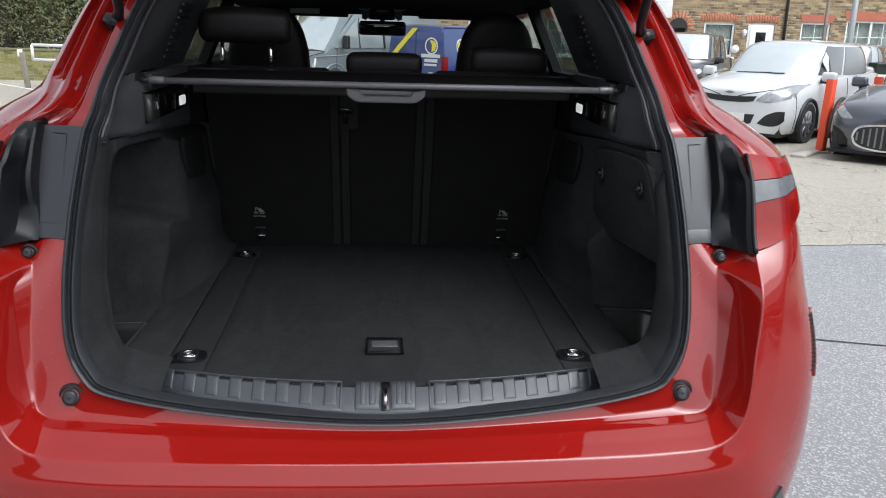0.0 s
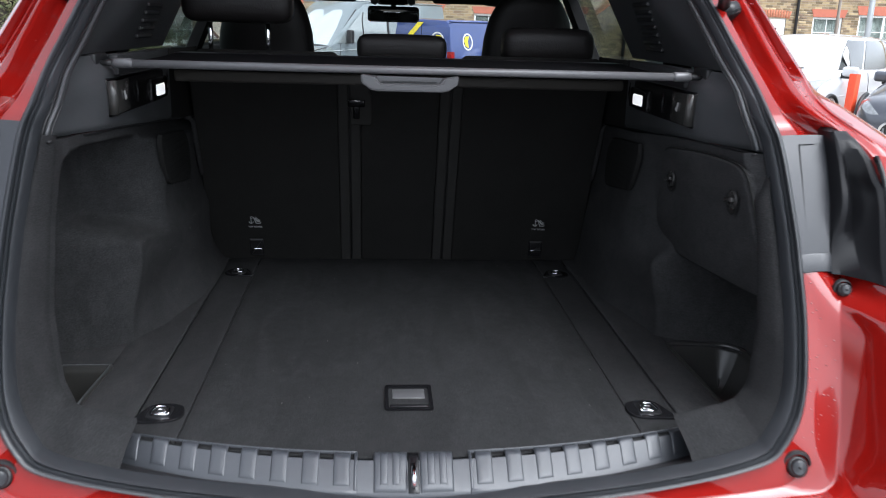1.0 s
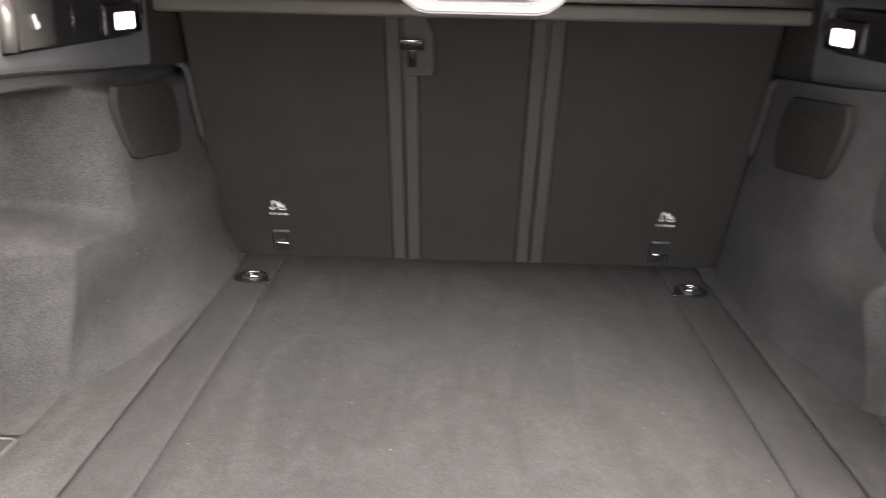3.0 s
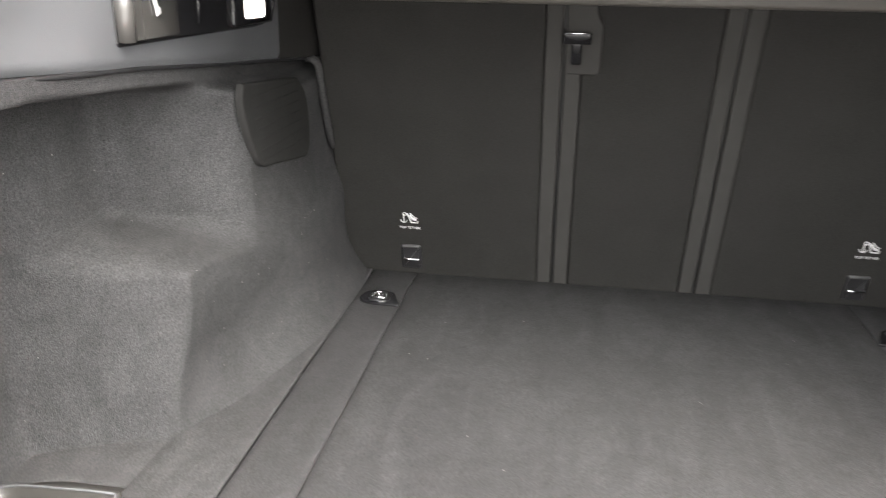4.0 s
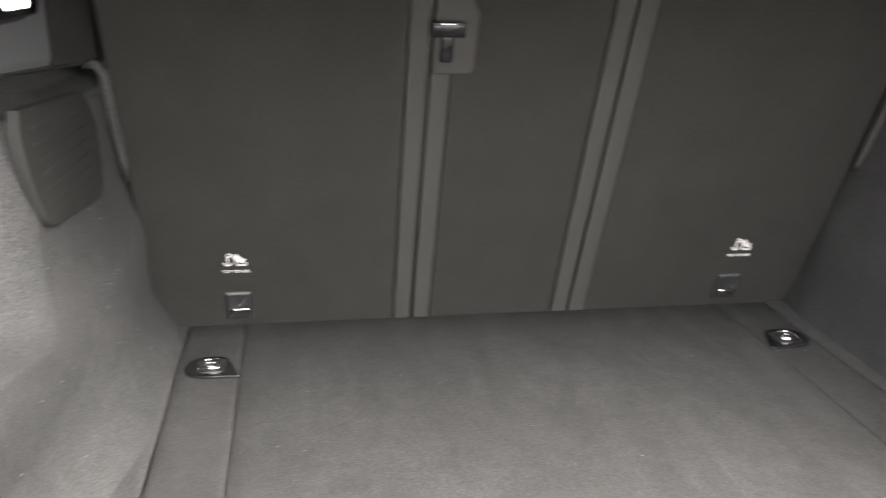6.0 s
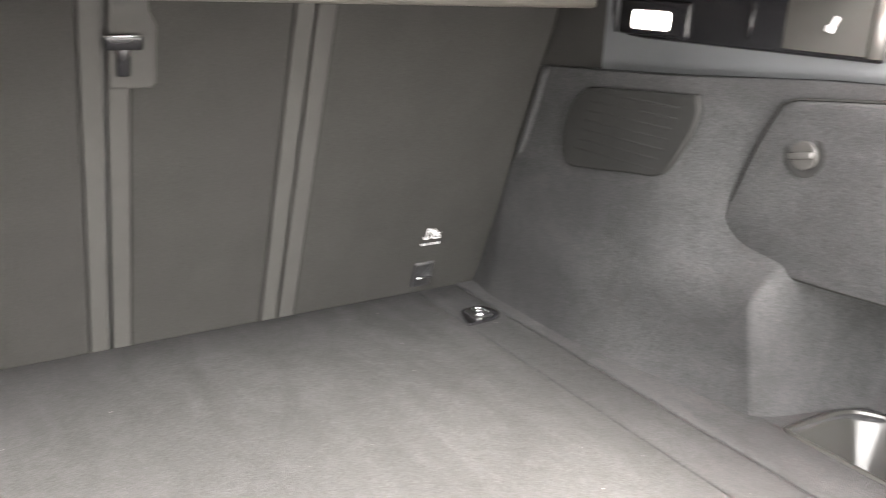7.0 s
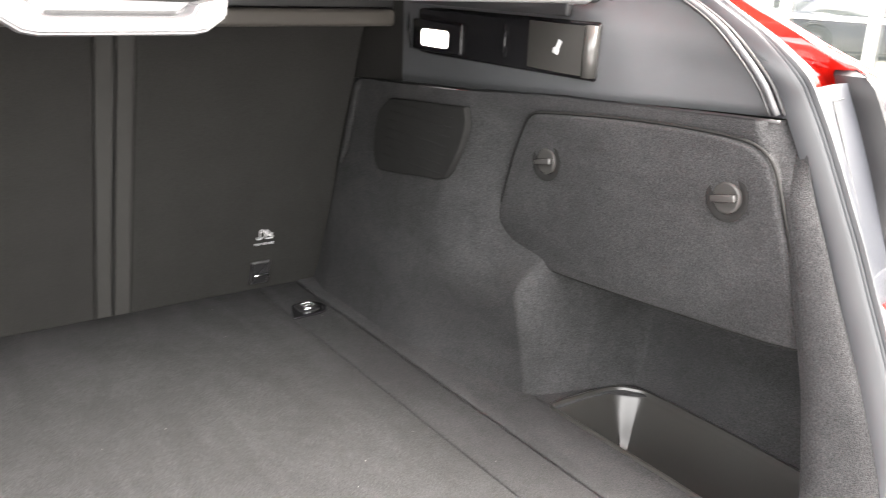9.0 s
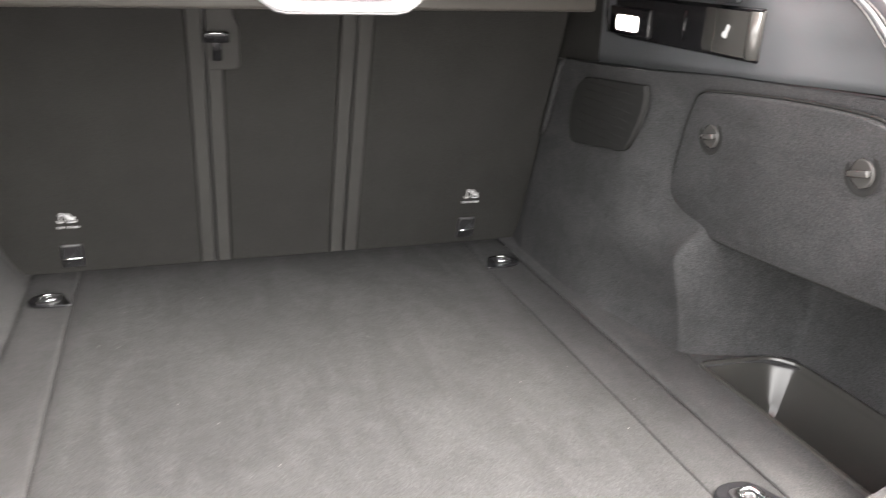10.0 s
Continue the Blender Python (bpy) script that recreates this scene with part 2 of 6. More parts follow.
def spline(pts, n):
    """n + 1 points along a smooth curve through pts (Catmull-Rom)."""
    p = [Vector(q) for q in pts]
    out = []
    m = len(p) - 1
    for i in range(n + 1):
        u = min(i / n * m, m - 1e-9)
        k = int(u)
        t = u - k
        a, b_, c, d = p[max(k - 1, 0)], p[k], p[k + 1], p[min(k + 2, m)]
        out.append(0.5 * ((2 * b_) + (c - a) * t + (2 * a - 5 * b_ + 4 * c - d) * t * t + (3 * b_ - a - 3 * c + d) * t ** 3))
    return out


def curve1(keys, v):
    """Piecewise smooth value through (v, value) keys."""
    if v <= keys[0][0]:
        return keys[0][1]
    for (a, x), (b, y) in zip(keys, keys[1:]):
        if v <= b:
            t = (v - a) / (b - a)
            return x + (y - x) * t
    return keys[-1][1]


def words(text, size, m, material, parent, name="lettering", extrude=0.0004):
    c = bpy.data.curves.new(name, 'FONT')
    c.body, c.size, c.extrude, c.align_x, c.align_y = text, size, extrude, 'CENTER', 'CENTER'
    tmp = bpy.data.objects.new("tmp", c)
    scene.collection.objects.link(tmp)
    dg = bpy.context.evaluated_depsgraph_get()
    me = bpy.data.meshes.new_from_object(tmp.evaluated_get(dg))
    bpy.data.objects.remove(tmp)
    bpy.data.curves.remove(c)
    me.name = name
    me.transform(m)
    me.materials.clear()
    me.materials.append(material)
    ob = new(name, me)
    ob.parent = parent
    return ob

# ---- the red car: outer skin round the boot opening ----
suv = thing("suv", "glossy red SUV with open tailgate and empty carpeted boot", "car")
STATIONS = []


def station(*loops):
    """One cut through the tail: seal edge, step foot, tailgate line, then the outer skin towards the front."""
    STATIONS.append([Vector(p) for p in loops])


station((0, 1.544, .634), (0, 1.530, .620), (0, 1.450, .603), (0, 1.432, .565), (0, 1.425, .47), (0, 1.45, .34), (0, 1.60, .26))
station((.30, 1.553, .653), (.31, 1.535, .630), (.31, 1.453, .606), (.31, 1.435, .568), (.31, 1.43, .47), (.31, 1.455, .34), (.31, 1.62, .26))
station((.505, 1.568, .685), (.53, 1.548, .640), (.53, 1.462, .610), (.54, 1.445, .572), (.55, 1.445, .47), (.55, 1.475, .34), (.55, 1.65, .26))
station((.565, 1.583, .716), (.635, 1.562, .650), (.632, 1.472, .622), (.675, 1.468, .58), (.735, 1.49, .48), (.77, 1.54, .35), (.77, 1.72, .26))
station((.600, 1.614, .780), (.656, 1.588, .70), (.683, 1.490, .672), (.738, 1.512, .64), (.826, 1.56, .56), (.902, 1.65, .46), (.925, 1.85, .40))
station((.613, 1.663, .88), (.668, 1.628, .80), (.703, 1.522, .78), (.765, 1.548, .77), (.862, 1.60, .73), (.937, 1.71, .69), (.958, 2.05, .66))
station((.613, 1.707, .97), (.671, 1.668, .905), (.720, 1.560, .885), (.775, 1.588, .885), (.868, 1.675, .88), (.922, 1.80, .87), (.955, 2.1, .86))
station((.610, 1.735, 1.03), (.70, 1.735, .965), (.728, 1.640, .965), (.795, 1.648, .975), (.86, 1.715, .985), (.90, 1.83, .99), (.93, 2.15, 1.0))
station((.600, 1.79, 1.14), (.70, 1.81, 1.13), (.735, 1.74, 1.125), (.79, 1.74, 1.118), (.842, 1.785, 1.110), (.886, 1.88, 1.112), (.935, 2.2, 1.11))
station((0.59, 1.828, 1.189), (0.645, 1.864, 1.199), (0.681, 1.859, 1.204), (0.716, 1.874, 1.199), (0.783, 1.914, 1.190), (0.872, 1.995, 1.153), (0.915, 2.267, 1.145))
station((0.598, 1.973, 1.269), (0.651, 2.015, 1.269), (0.688, 2.01, 1.274), (0.737, 2.036, 1.264), (0.762, 2.1, 1.243), (0.806, 2.186, 1.217), (0.865, 2.441, 1.189))
station((0.573, 2.245, 1.45), (0.629, 2.283, 1.452), (0.664, 2.277, 1.458), (0.705, 2.312, 1.452), (0.729, 2.377, 1.429), (0.752, 2.459, 1.405), (0.799, 2.728, 1.382))
station((.479, 2.45, 1.589), (.52, 2.46, 1.61), (.54, 2.46, 1.63), (.565, 2.49, 1.645), (.59, 2.55, 1.645), (.61, 2.63, 1.64), (.64, 2.8, 1.62))
station((0, 2.49, 1.617), (0, 2.50, 1.645), (0, 2.51, 1.665), (0, 2.54, 1.685), (0, 2.60, 1.69), (0, 2.70, 1.69), (0, 2.85, 1.69))
NS = len(STATIONS) - 1
SUB = 14


def loops_at(u):
    """The loop points at station parameter u (0 bottom centre, NS top centre), right side."""
    out = []
    k = min(int(u), NS - 1)
    t = u - k
    for j in range(7):
        a, b, c, d = (STATIONS[i][j] for i in (max(k - 1, 0), k, k + 1, min(k + 2, NS)))
        if k == 0:
            a = Vector((-c.x, c.y, c.z))
        if k == NS - 1:
            d = Vector((-b.x, b.y, b.z))
        out.append(0.5 * ((2 * b) + (c - a) * t + (2 * a - 5 * b + 4 * c - d) * t * t + (3 * b - a - 3 * c + d) * t ** 3))
    return out


def rounded_line(p, radii, n=4):
    """A polyline whose inner corners are rounded."""
    out = [p[0]]
    for i in range(1, len(p) - 1):
        a, b, c = p[i - 1], p[i], p[i + 1]
        r = radii[i - 1]
        ra, rc = min(r, (b - a).length * 0.49), min(r, (c - b).length * 0.49)
        q0, q1 = b + (a - b).normalized() * ra, b + (c - b).normalized() * rc
        for k in range(n + 1):
            t = k / n
            out.append(q0 * (1 - t) ** 2 + b * 2 * t * (1 - t) + q1 * t * t)
    out.append(p[-1])
    return out


def mirror(p, sx):
    return Vector((p.x * sx, p.y, p.z))


US = [i / SUB for i in range(NS * SUB + 1)]
rows = []
for u in [-v for v in US[:0:-1]] + US:
    sx = -1 if u < 0 else 1
    lp = loops_at(abs(u))
    # the ledge under the seal has a fine double fold
    # up the pillar the same strip carries two rain channels between raised folds
    w = ss(7.9, 8.7, abs(u))
    low = ss(4.4, 3.2, abs(u))
    flat = ss(3.4, 2.4, abs(u))
    # beside the opening the step is two facets that close to a point under the lamp
    mid = ss(3.0, 3.9, abs(u)) * ss(6.10, 5.88, abs(u))
    fb = mixv(.30, curve1(((3.5, .28), (4, .30), (5, .44), (5.72, .49), (5.84, .45), (6.06, .04)), abs(u)), mid)
    # a panel joint crosses the outer channel
    jn = w * ss(9.72, 9.62, abs(u))
    lp = [lp[0],
          lp[0].lerp(lp[1], .40) + Vector((0, -.012 * w, -.42 * (lp[0].z - lp[1].z) * flat)),
          lp[0].lerp(lp[1], .78) + Vector((0, .030 * w, -.16 * (lp[0].z - lp[1].z) * flat)),
          lp[1] + Vector((0, .006 * w, 0)),
          lp[1].lerp(lp[2], fb) + Vector((0, -.020 * w + .022 * mid, .006 * low)),
          lp[1].lerp(lp[2], mixv(.62, fb + .10, mid)) + Vector((0, -.022 * w + .015 * mid, .002 * low)),
          lp[2] + Vector((0, .032 * w - .026 * jn, 0)),
          lp[2].lerp(lp[3], .42) + Vector((0, .030 * w - .028 * jn, 0)),
          lp[2].lerp(lp[3], .58) + Vector((0, -.010 * w, 0))] + lp[3:]
    rows.append([mirror(p, sx) for p in rounded_line(lp, (.003, .004, .004, .004, .004, .004, .004, .0035, .012, .06, .06), 4)])
part("body_shell", sheet(rows, angle=55), RED, suv, "glossy red painted tail and bumper with rain drops")


def seal_point(u, out=0.0, dy=0.0):
    """A point beside the seal line: out metres outwards in the opening's plane, dy forwards."""
    a, b = loops_at(max(u - .02, 0))[0], loops_at(min(u + .02, NS))[0]
    t = b - a
    n = Vector((t.z, 0, -t.x))
    if n.length < 1e-9:
        n = Vector((0, 0, -1))
    n.normalize()
    p = loops_at(u)[0] + n * out
    p.y += dy + n.z * out * 0.49
    return p


def slim(u):
    """The seal shows less of itself along the sill."""
    return mixv(.45, .70, ss(1.6, 3.3, u))


# double-lipped rubber seal, all the way round
PROFILE = ((.004, .004), (.002, -.010), (-.003, -.015), (-.008, -.015), (-.0105, -.009), (-.012, .002), (-.0135, -.008), (-.0155, -.0105), (-.0175, -.008), (-.019, .003), (-.0205, -.006), (-.026, -.011), (-.031, -.006), (-.035, .020))
FINE = [i / 8 for i in range(NS * 8 + 1)]
srows = []
for u in [-v for v in FINE[:0:-1]] + FINE:
    sx = -1 if u < 0 else 1
    k = slim(abs(u))
    srows.append([mirror(seal_point(abs(u), o * k, d * mixv(.7, 1, k)), sx) for o, d in PROFILE])
part("door_seal", sheet(srows, angle=60), SEAL, suv, "double-lipped black rubber seal round the opening")


def lip_y(z):
    return 1.700 + .30 * (z - .72)


def lip_x(z, sx=-1):
    flare = .034 * ss(1.04, 1.13, z) if sx > 0 else 0
    return flare + curve1(((.68, .50), (.715, .525), (.76, .548), (.86, .566), (1.0, .566), (1.10, .560)), z)


def lip_point(u, sx=-1):
    """The inner edge of the carpeted return behind the seal; it sits further out on the right."""
    p = seal_point(u, -.050, .08)
    f = ss(.715, .79, p.z)
    return p.lerp(Vector((lip_x(p.z, sx), lip_y(p.z) - (.024 if sx > 0 else 0), p.z)), f)


def zone(u0, u1, n):
    return [u0 + (u1 - u0) * i / n for i in range(n + 1)]


def find_u(z, lo=3.0, hi=12.0):
    for _ in range(40):
        mid = (lo + hi) / 2
        if loops_at(mid)[0].z < z:
            lo = mid
        else:
            hi = mid
    return lo


U_TRIM = find_u(1.14)
FLOOR = 0.68


def sill_out(x):
    return 1.555 + 0.50 * x * x


def sill_in(x):
    return 1.618 + 0.36 * x * x


for sx in (-1, 1):
    # carpeted return from the seal to the inner lip, up to the pillar trim
    rr = []
    for u in zone(1.55, U_TRIM, 44):
        a, c = seal_point(u, -.034 * slim(u), .018), lip_point(u, sx)
        mid = a.lerp(c, .5) + Vector((0, -.012, 0)) + (a - c).cross(Vector((0, 1, 0))).normalized() * 0
        m2 = a.lerp(c, .85) + Vector((0, -.006, 0))
        rr.append([mirror(p, sx) for p in (a, a.lerp(mid, .5) + Vector((0, -.004, 0)), mid, m2, c, c + Vector((.004 * 1, .012, 0)))])
    part("opening_return", sheet(rr, angle=70), CARPET, suv, "charcoal carpeted return behind the seal")
    # dark backing behind the linings
    rr = []
    for u in zone(find_u(1.10), 11.6, 40):
        a = seal_point(u, -.020, .012)
        rr.append([mirror(p, sx) for p in (a, a + Vector((.03, .05, 0)), a + Vector((.05, .35, 0)))])
    part("inner_panel", sheet(rr, angle=70), DARK, suv)
# black return below the sill trim
rr = []
for i in range(-24, 25):
    x = i / 24 * .47
    u = 0.0
    lo, hi = 0.0, 2.6
    for _ in range(30):
        u = (lo + hi) / 2
        if loops_at(u)[0].x < abs(x):
            lo = u
        else:
            hi = u
    a = seal_point(u, -.034 * slim(u), .014)
    rr.append([(x, a.y, a.z), (x, a.y + .01, a.z - .002), (x, max(sill_out(x), a.y + .012) + .02, min(a.z, .648) - .006), (x, sill_in(x) + .02, .640)])
part("sill_return", sheet(rr, angle=70), DARK, suv)

# ---- boot floor ----
floor_board = thing("boot_floor_board", "charcoal carpeted boot floor board with a flush black pull handle", "floor board", (0, 1.64, FLOOR))


def local(ob, bm):
    """Move world-placed geometry into ob's own frame."""
    bmesh.ops.transform(bm, matrix=ob.matrix_basis.inverted(), verts=bm.verts)
    return bm


def floor_piece(x0, x1, fy0, fy1, z=FLOOR, n=24, drop=.0026, ymid=14):
    """A carpet piece with rounded-over edges, between x0 and x1, front and back edges given by functions of x."""
    xs = [x0, x0 + .0008, x0 + .002] + [x0 + .002 + (x1 - x0 - .004) * i / n for i in range(1, n)] + [x1 - .002, x1 - .0008, x1]
    out = []
    for i, x in enumerate(xs):
        ex = min(i, len(xs) - 1 - i)
        dz = (drop, drop * .35, 0.0)[ex] if ex < 3 else 0.0
        r = []
        y0, y1 = fy0(x), fy1(x)
        ys = [y0, y0 + .0015, y0 + .004] + [y0 + .004 + (y1 - y0 - .008) * k / ymid for k in range(1, ymid)] + [y1 - .004, y1 - .0015, y1]
        for k, y in enumerate(ys):
            ey = min(k, len(ys) - 1 - k)
            d2 = (drop, drop * .35, 0.0)[ey] if ey < 3 else 0.0
            r.append((x + .011 * (2.62 - y) * ss(-.30, -.377, x) * ss(-.56, -.47, x), y, z - max(dz, d2)))
        out.append(r)
    return sheet(out, angle=80, flip=True)


SEAT_FOOT = 2.70
part("board", local(floor_board, floor_piece(-.3779, .3779, sill_in, lambda x: SEAT_FOOT)), CARPET, floor_board)
for sx in (-1, 1):
    a, b = sorted((sx * .3788, sx * .4605))
    part("floor_strip", floor_piece(a, b, sill_in, lambda x: SEAT_FOOT, n=8), CARPET, suv, "charcoal carpet strip holding the lashing rings")
    a, b = sorted((sx * .4630, sx * .557))
    part("floor_edge", floor_piece(a, b, lambda x: 1.640 + .3 * (abs(x) - .46), lambda x: 2.74, n=8), LINER, suv, "charcoal carpet along the side wall")
    a, b = sorted((sx * .555, sx * .76))
    # the paler LINER makes up for shade in this nook
    part("floor_edge", floor_piece(a, b, lambda x: (2.066 if sx > 0 else 1.982) - .05 * min(1.1, max(0, (abs(x) - .63) / .07)) ** 2, lambda x: 2.25, z=FLOOR - .001, n=6, ymid=4), LINER, suv)
    a, b = sorted((sx * .707, sx * .80))
    part("floor_edge", floor_piece(a, b, lambda x: 1.66, lambda x: 2.12 if sx > 0 else 2.03, z=FLOOR - .0045, n=4, ymid=8), LINER, suv)
    a, b = sorted((sx * .46, sx * .62))
    part("floor_edge", floor_piece(a, b, lambda x: 1.62 + .3 * (abs(x) - .46), lambda x: 1.715, z=FLOOR - .004, n=6, ymid=4), LINER, suv)
part("floor_pan", box(-.55, .55, 1.60, 2.85, .42, .655), DARK, suv)

# pull handle in the board
hx, hy = 0.0, 1.820
hm = Matrix.Translation((hx, hy, FLOOR)) @ Matrix.Identity(4)
outer, inner = rounded(.083, .098, .006), rounded(.071, .082, .004)
fr = bmesh.new()
n = len(outer)
lev = [(outer, .0005), (outer, .0035), (inner, .0035), (inner, -.004)]
rings = [[fr.verts.new((x, y, z)) for x, y in o] for o, z in lev]
for a, b in zip(rings, rings[1:]):
    for i in range(n):
        fr.faces.new((a[i], a[(i + 1) % n], b[(i + 1) % n], b[i]))
fr.faces.new(rings[-1])
bmesh.ops.transform(fr, matrix=hm, verts=fr.verts)
handle = part("pull_handle", local(floor_board, smooth(fr, True, 30)), GLOSS, floor_board, "flush gloss black pull handle")
part("flap", local(floor_board, box(-.029, .029, hy - .001, hy + .036, FLOOR - .006, FLOOR + .0015, .002)), GREYP, handle, "light grey handle flap")
part("finger_bar", local(floor_board, box(-.033, .033, hy - .036, hy - .028, FLOOR - .006, FLOOR + .003, .0015)), GLOSS, handle)


# lashing rings
def lashing(x, y, sx, size=1.0):
    t = thing("lashing_ring", "folded chrome lashing ring in a gloss black shield-shaped plate", "lashing ring", (x, y, FLOOR), "lashing rings in the boot floor")
    o = [(-.038, -.002), (-.032, -.020), (-.012, -.031), (.020, -.033), (.043, -.034), (.046, -.031), (.043, -.024), (.030, .012), (.019, .030), (-.010, .034), (-.031, .023)]
    pts = [(p.x * size * sx, p.y * size) for p in spline([(a, b, 0) for a, b in o + o[:1]], 40)[:-1]]
    if sx < 0:
        pts.reverse()
    part("base_plate", plate(pts, Matrix.Translation((0, 0, .0005)), .004, .002), GLOSS, t)
    part("well", plate([(a * size, b * size) for a, b in rounded(.040, .042, .008)], Matrix.Translation((.002 * sx, 0, .0025)), .003, .001), DARK, t)
    ring = [(-.016, -.018, .0075), (.016, -.018, .0075), (.018, -.010, .0085), (.014, .012, .0085), (.010, .017, .0085), (-.008, .017, .0085), (-.013, .010, .0085), (-.017, -.010, .0085), (-.016, -.018, .0075)]
    part("ring", tube([(a * .85 * size * sx, b * .8 * size, c) for a, b, c in ring], .0020 * size, 8), CHROME, t, "chrome ring")
    pin = [(-.007, -.006), (.004, -.008), (.008, -.002), (.006, .006), (-.005, .007), (-.008, .001), (-.007, -.006)]
    part("hinge_loop", tube([(a * size * sx, b * size, .0068) for a, b in pin], .0014 * size, 6), CHROME, t, "small chrome loop inside the ring")
    return t


for sx in (-1, 1):
    lashing(sx * .412, 1.765, sx)
    lashing(sx * .4165, 2.556, -sx, .88)

# ---- ribbed sill trim ----
sill_t = tagged(new("sill_trim"), "ribbed grey plastic load sill cover")
sill_t.parent = suv


def sill_surface(x, v, lift=0.0, dip=0.0):
    """v 0: outer edge, 1: inner edge beside the carpet."""
    yo, yi = sill_out(x), sill_in(x) + .004
    z = .650 + .036 * min(v / .74, 1) ** .82 - dip * ss(.70, .76, v) * ss(1.02, .95, v)
    return Vector((x, yo + (yi - yo) * v, z + lift))


def sill_patch(x0, x1, v0, v1, lift, nx, nv, skirt=.006, edge=.0025, dip=0.0):
    xs = [x0, x0 + edge * .3, x0 + edge] + [x0 + edge + (x1 - x0 - 2 * edge) * i / nx for i in range(1, nx)] + [x1 - edge, x1 - edge * .3, x1]
    ev = edge / .085
    vs = [v0, v0 + ev * .3, v0 + ev] + [v0 + ev + (v1 - v0 - 2 * ev) * i / nv for i in range(1, nv)] + [v1 - ev, v1 - ev * .3, v1]
    out = []
    for i, x in enumerate(xs):
        e = min(i, len(xs) - 1 - i)
        r = []
        for k, v in enumerate(vs):
            e2 = min(e, k, len(vs) - 1 - k)
            r.append(sill_surface(x, v, lift - (skirt, skirt * .3, 0)[min(e2, 2)], dip))
        out.append(r)
    return sheet(out, angle=80, flip=True)


part("sill_base", sill_patch(-.546, .546, 0, 1.0, 0, 64, 24, .02, .004, .013), SILL, sill_t)
for sx in (-1, 1):
    a, b = sorted((sx * .084, sx * .514))
    # raised border round the ribbed field
    for x0, x1, v0, v1 in ((a, b, .02, .09), (a, b, .955, .985), (a, a + .005, .09, .955), (b - .005, b, .09, .955)):
        part("border", sill_patch(x0, x1, v0, v1, .0022, 24 if x1 - x0 > .1 else 2, 4, .004, .0012), SILL, sill_t)
    for k in range(9):
        x = sx * (.107 + .0468 * k)
        part("rib", sill_patch(x - .0130, x + .0130, .16, .955, .0020, 3, 12, .004, .003), SILL, sill_t)
latch = tagged(new("latch_cover"), "grey plastic latch cover with a slot")
latch.parent = suv
for sx in (-1, 1):
    a, b = sorted((sx * .009, sx * .060))
    part("panel", sill_patch(a, b, .06, .96, .004, 6, 8, .006, .004), SILL, latch)
    for k in range(2):
        x = sx * (.026 + .018 * k)
        part("rib", sill_patch(x - .006, x + .006, .16, .90, .0055, 2, 6, .003, .002), SILL, latch)
part("slot", sill_patch(-.0085, .0085, .05, .97, .0012, 2, 6, .003, .001), GLOSS, latch)
s0 = sill_surface(0, .35, .004)
part("striker", tube([s0 + Vector((0, -.022, -.006)), s0 + Vector((0, -.018, .006)), s0 + Vector((0, 0, .010)), s0 + Vector((0, .018, .006)), s0 + Vector((0, .022, -.006))], .0042, 8), CHROME, latch, "bright steel striker bar")


# ---- carpeted side walls ----
def arch(y, z):
    """The wheel arch's bulge."""
    a = .498 + .050 * ss(2.44, 2.13, y)
    return a - .028 * ss(.70, .86, z) * ss(2.45, 2.15, y)


def cove(y, z):
    """The lining sweeps out to the floor along the wheel arch."""
    return .034 * max(0.0, 1 - (z - .68) / .10) ** 2 * ss(2.08, 2.2, y)


def wall_right(y, z):
    panel = .56 - .06 * (y - 1.95) - .18 * (z - 1.0)
    upper = mixv(panel + .004, .515, ss(2.17, 2.32, y))
    foot = max(0.0, 1 - (z - .68) / .09) ** 2
    nook = .738 - .026 * foot
    lower = mixv(nook, arch(y, z) - .35 * cove(y, z), ss(2.062 - .012 * foot, 2.132 - .010 * foot, y))
    zp = .872 + .06 * (2.085 - y)
    b = mixv(.012, .085, ss(2.06, 2.24, y))
    w = mixv(lower, upper, ss(zp - b, zp + b, z))
    ly = lip_y(z) - .024
    return mixv(lip_x(z, 1), w, ss(ly, ly + .022, y))


def wall_left(y, z):
    # a hollow above the wheel arch, closed towards the seat by the outlet panel
    deep = mixv(.705, .660, ss(1.95, 2.10, y))
    upper = mixv(deep, .515, ss(2.15, 2.275, y + .10 * (z - .98)))
    lower = mixv(.705 - .012 * max(0.0, 1 - (z - .68) / .09) ** 2, arch(y, z) - cove(y, z), ss(2.010, 2.095, y))
    zt = .912 - .030 * ss(2.12, 2.30, y)
    w = mixv(lower, upper, ss(zt - .030, zt + .022, z) if y < 2.3 else ss(zt - .045, zt + .045, z))
    e = curve1(((1.820, 1.030), (1.829, 1.060), (1.844, 1.080), (1.864, 1.088), (1.917, 1.090), (2.044, 1.083), (2.29, 1.066), (2.5, 1.052)), y)
    w = mixv(w, .556, ss(e - .004, e + .012, z) * ss(1.80, 1.825, y))
    ly = lip_y(z) + .022
    return mixv(lip_x(z), w, ss(ly, ly + .022, y))


def trim_line(y):
    """Height of the edge where carpet meets the plastic quarter trim."""
    return curve1(((1.78, 1.127), (2.09, 1.113), (2.30, 1.096), (2.62, 1.078)), y)


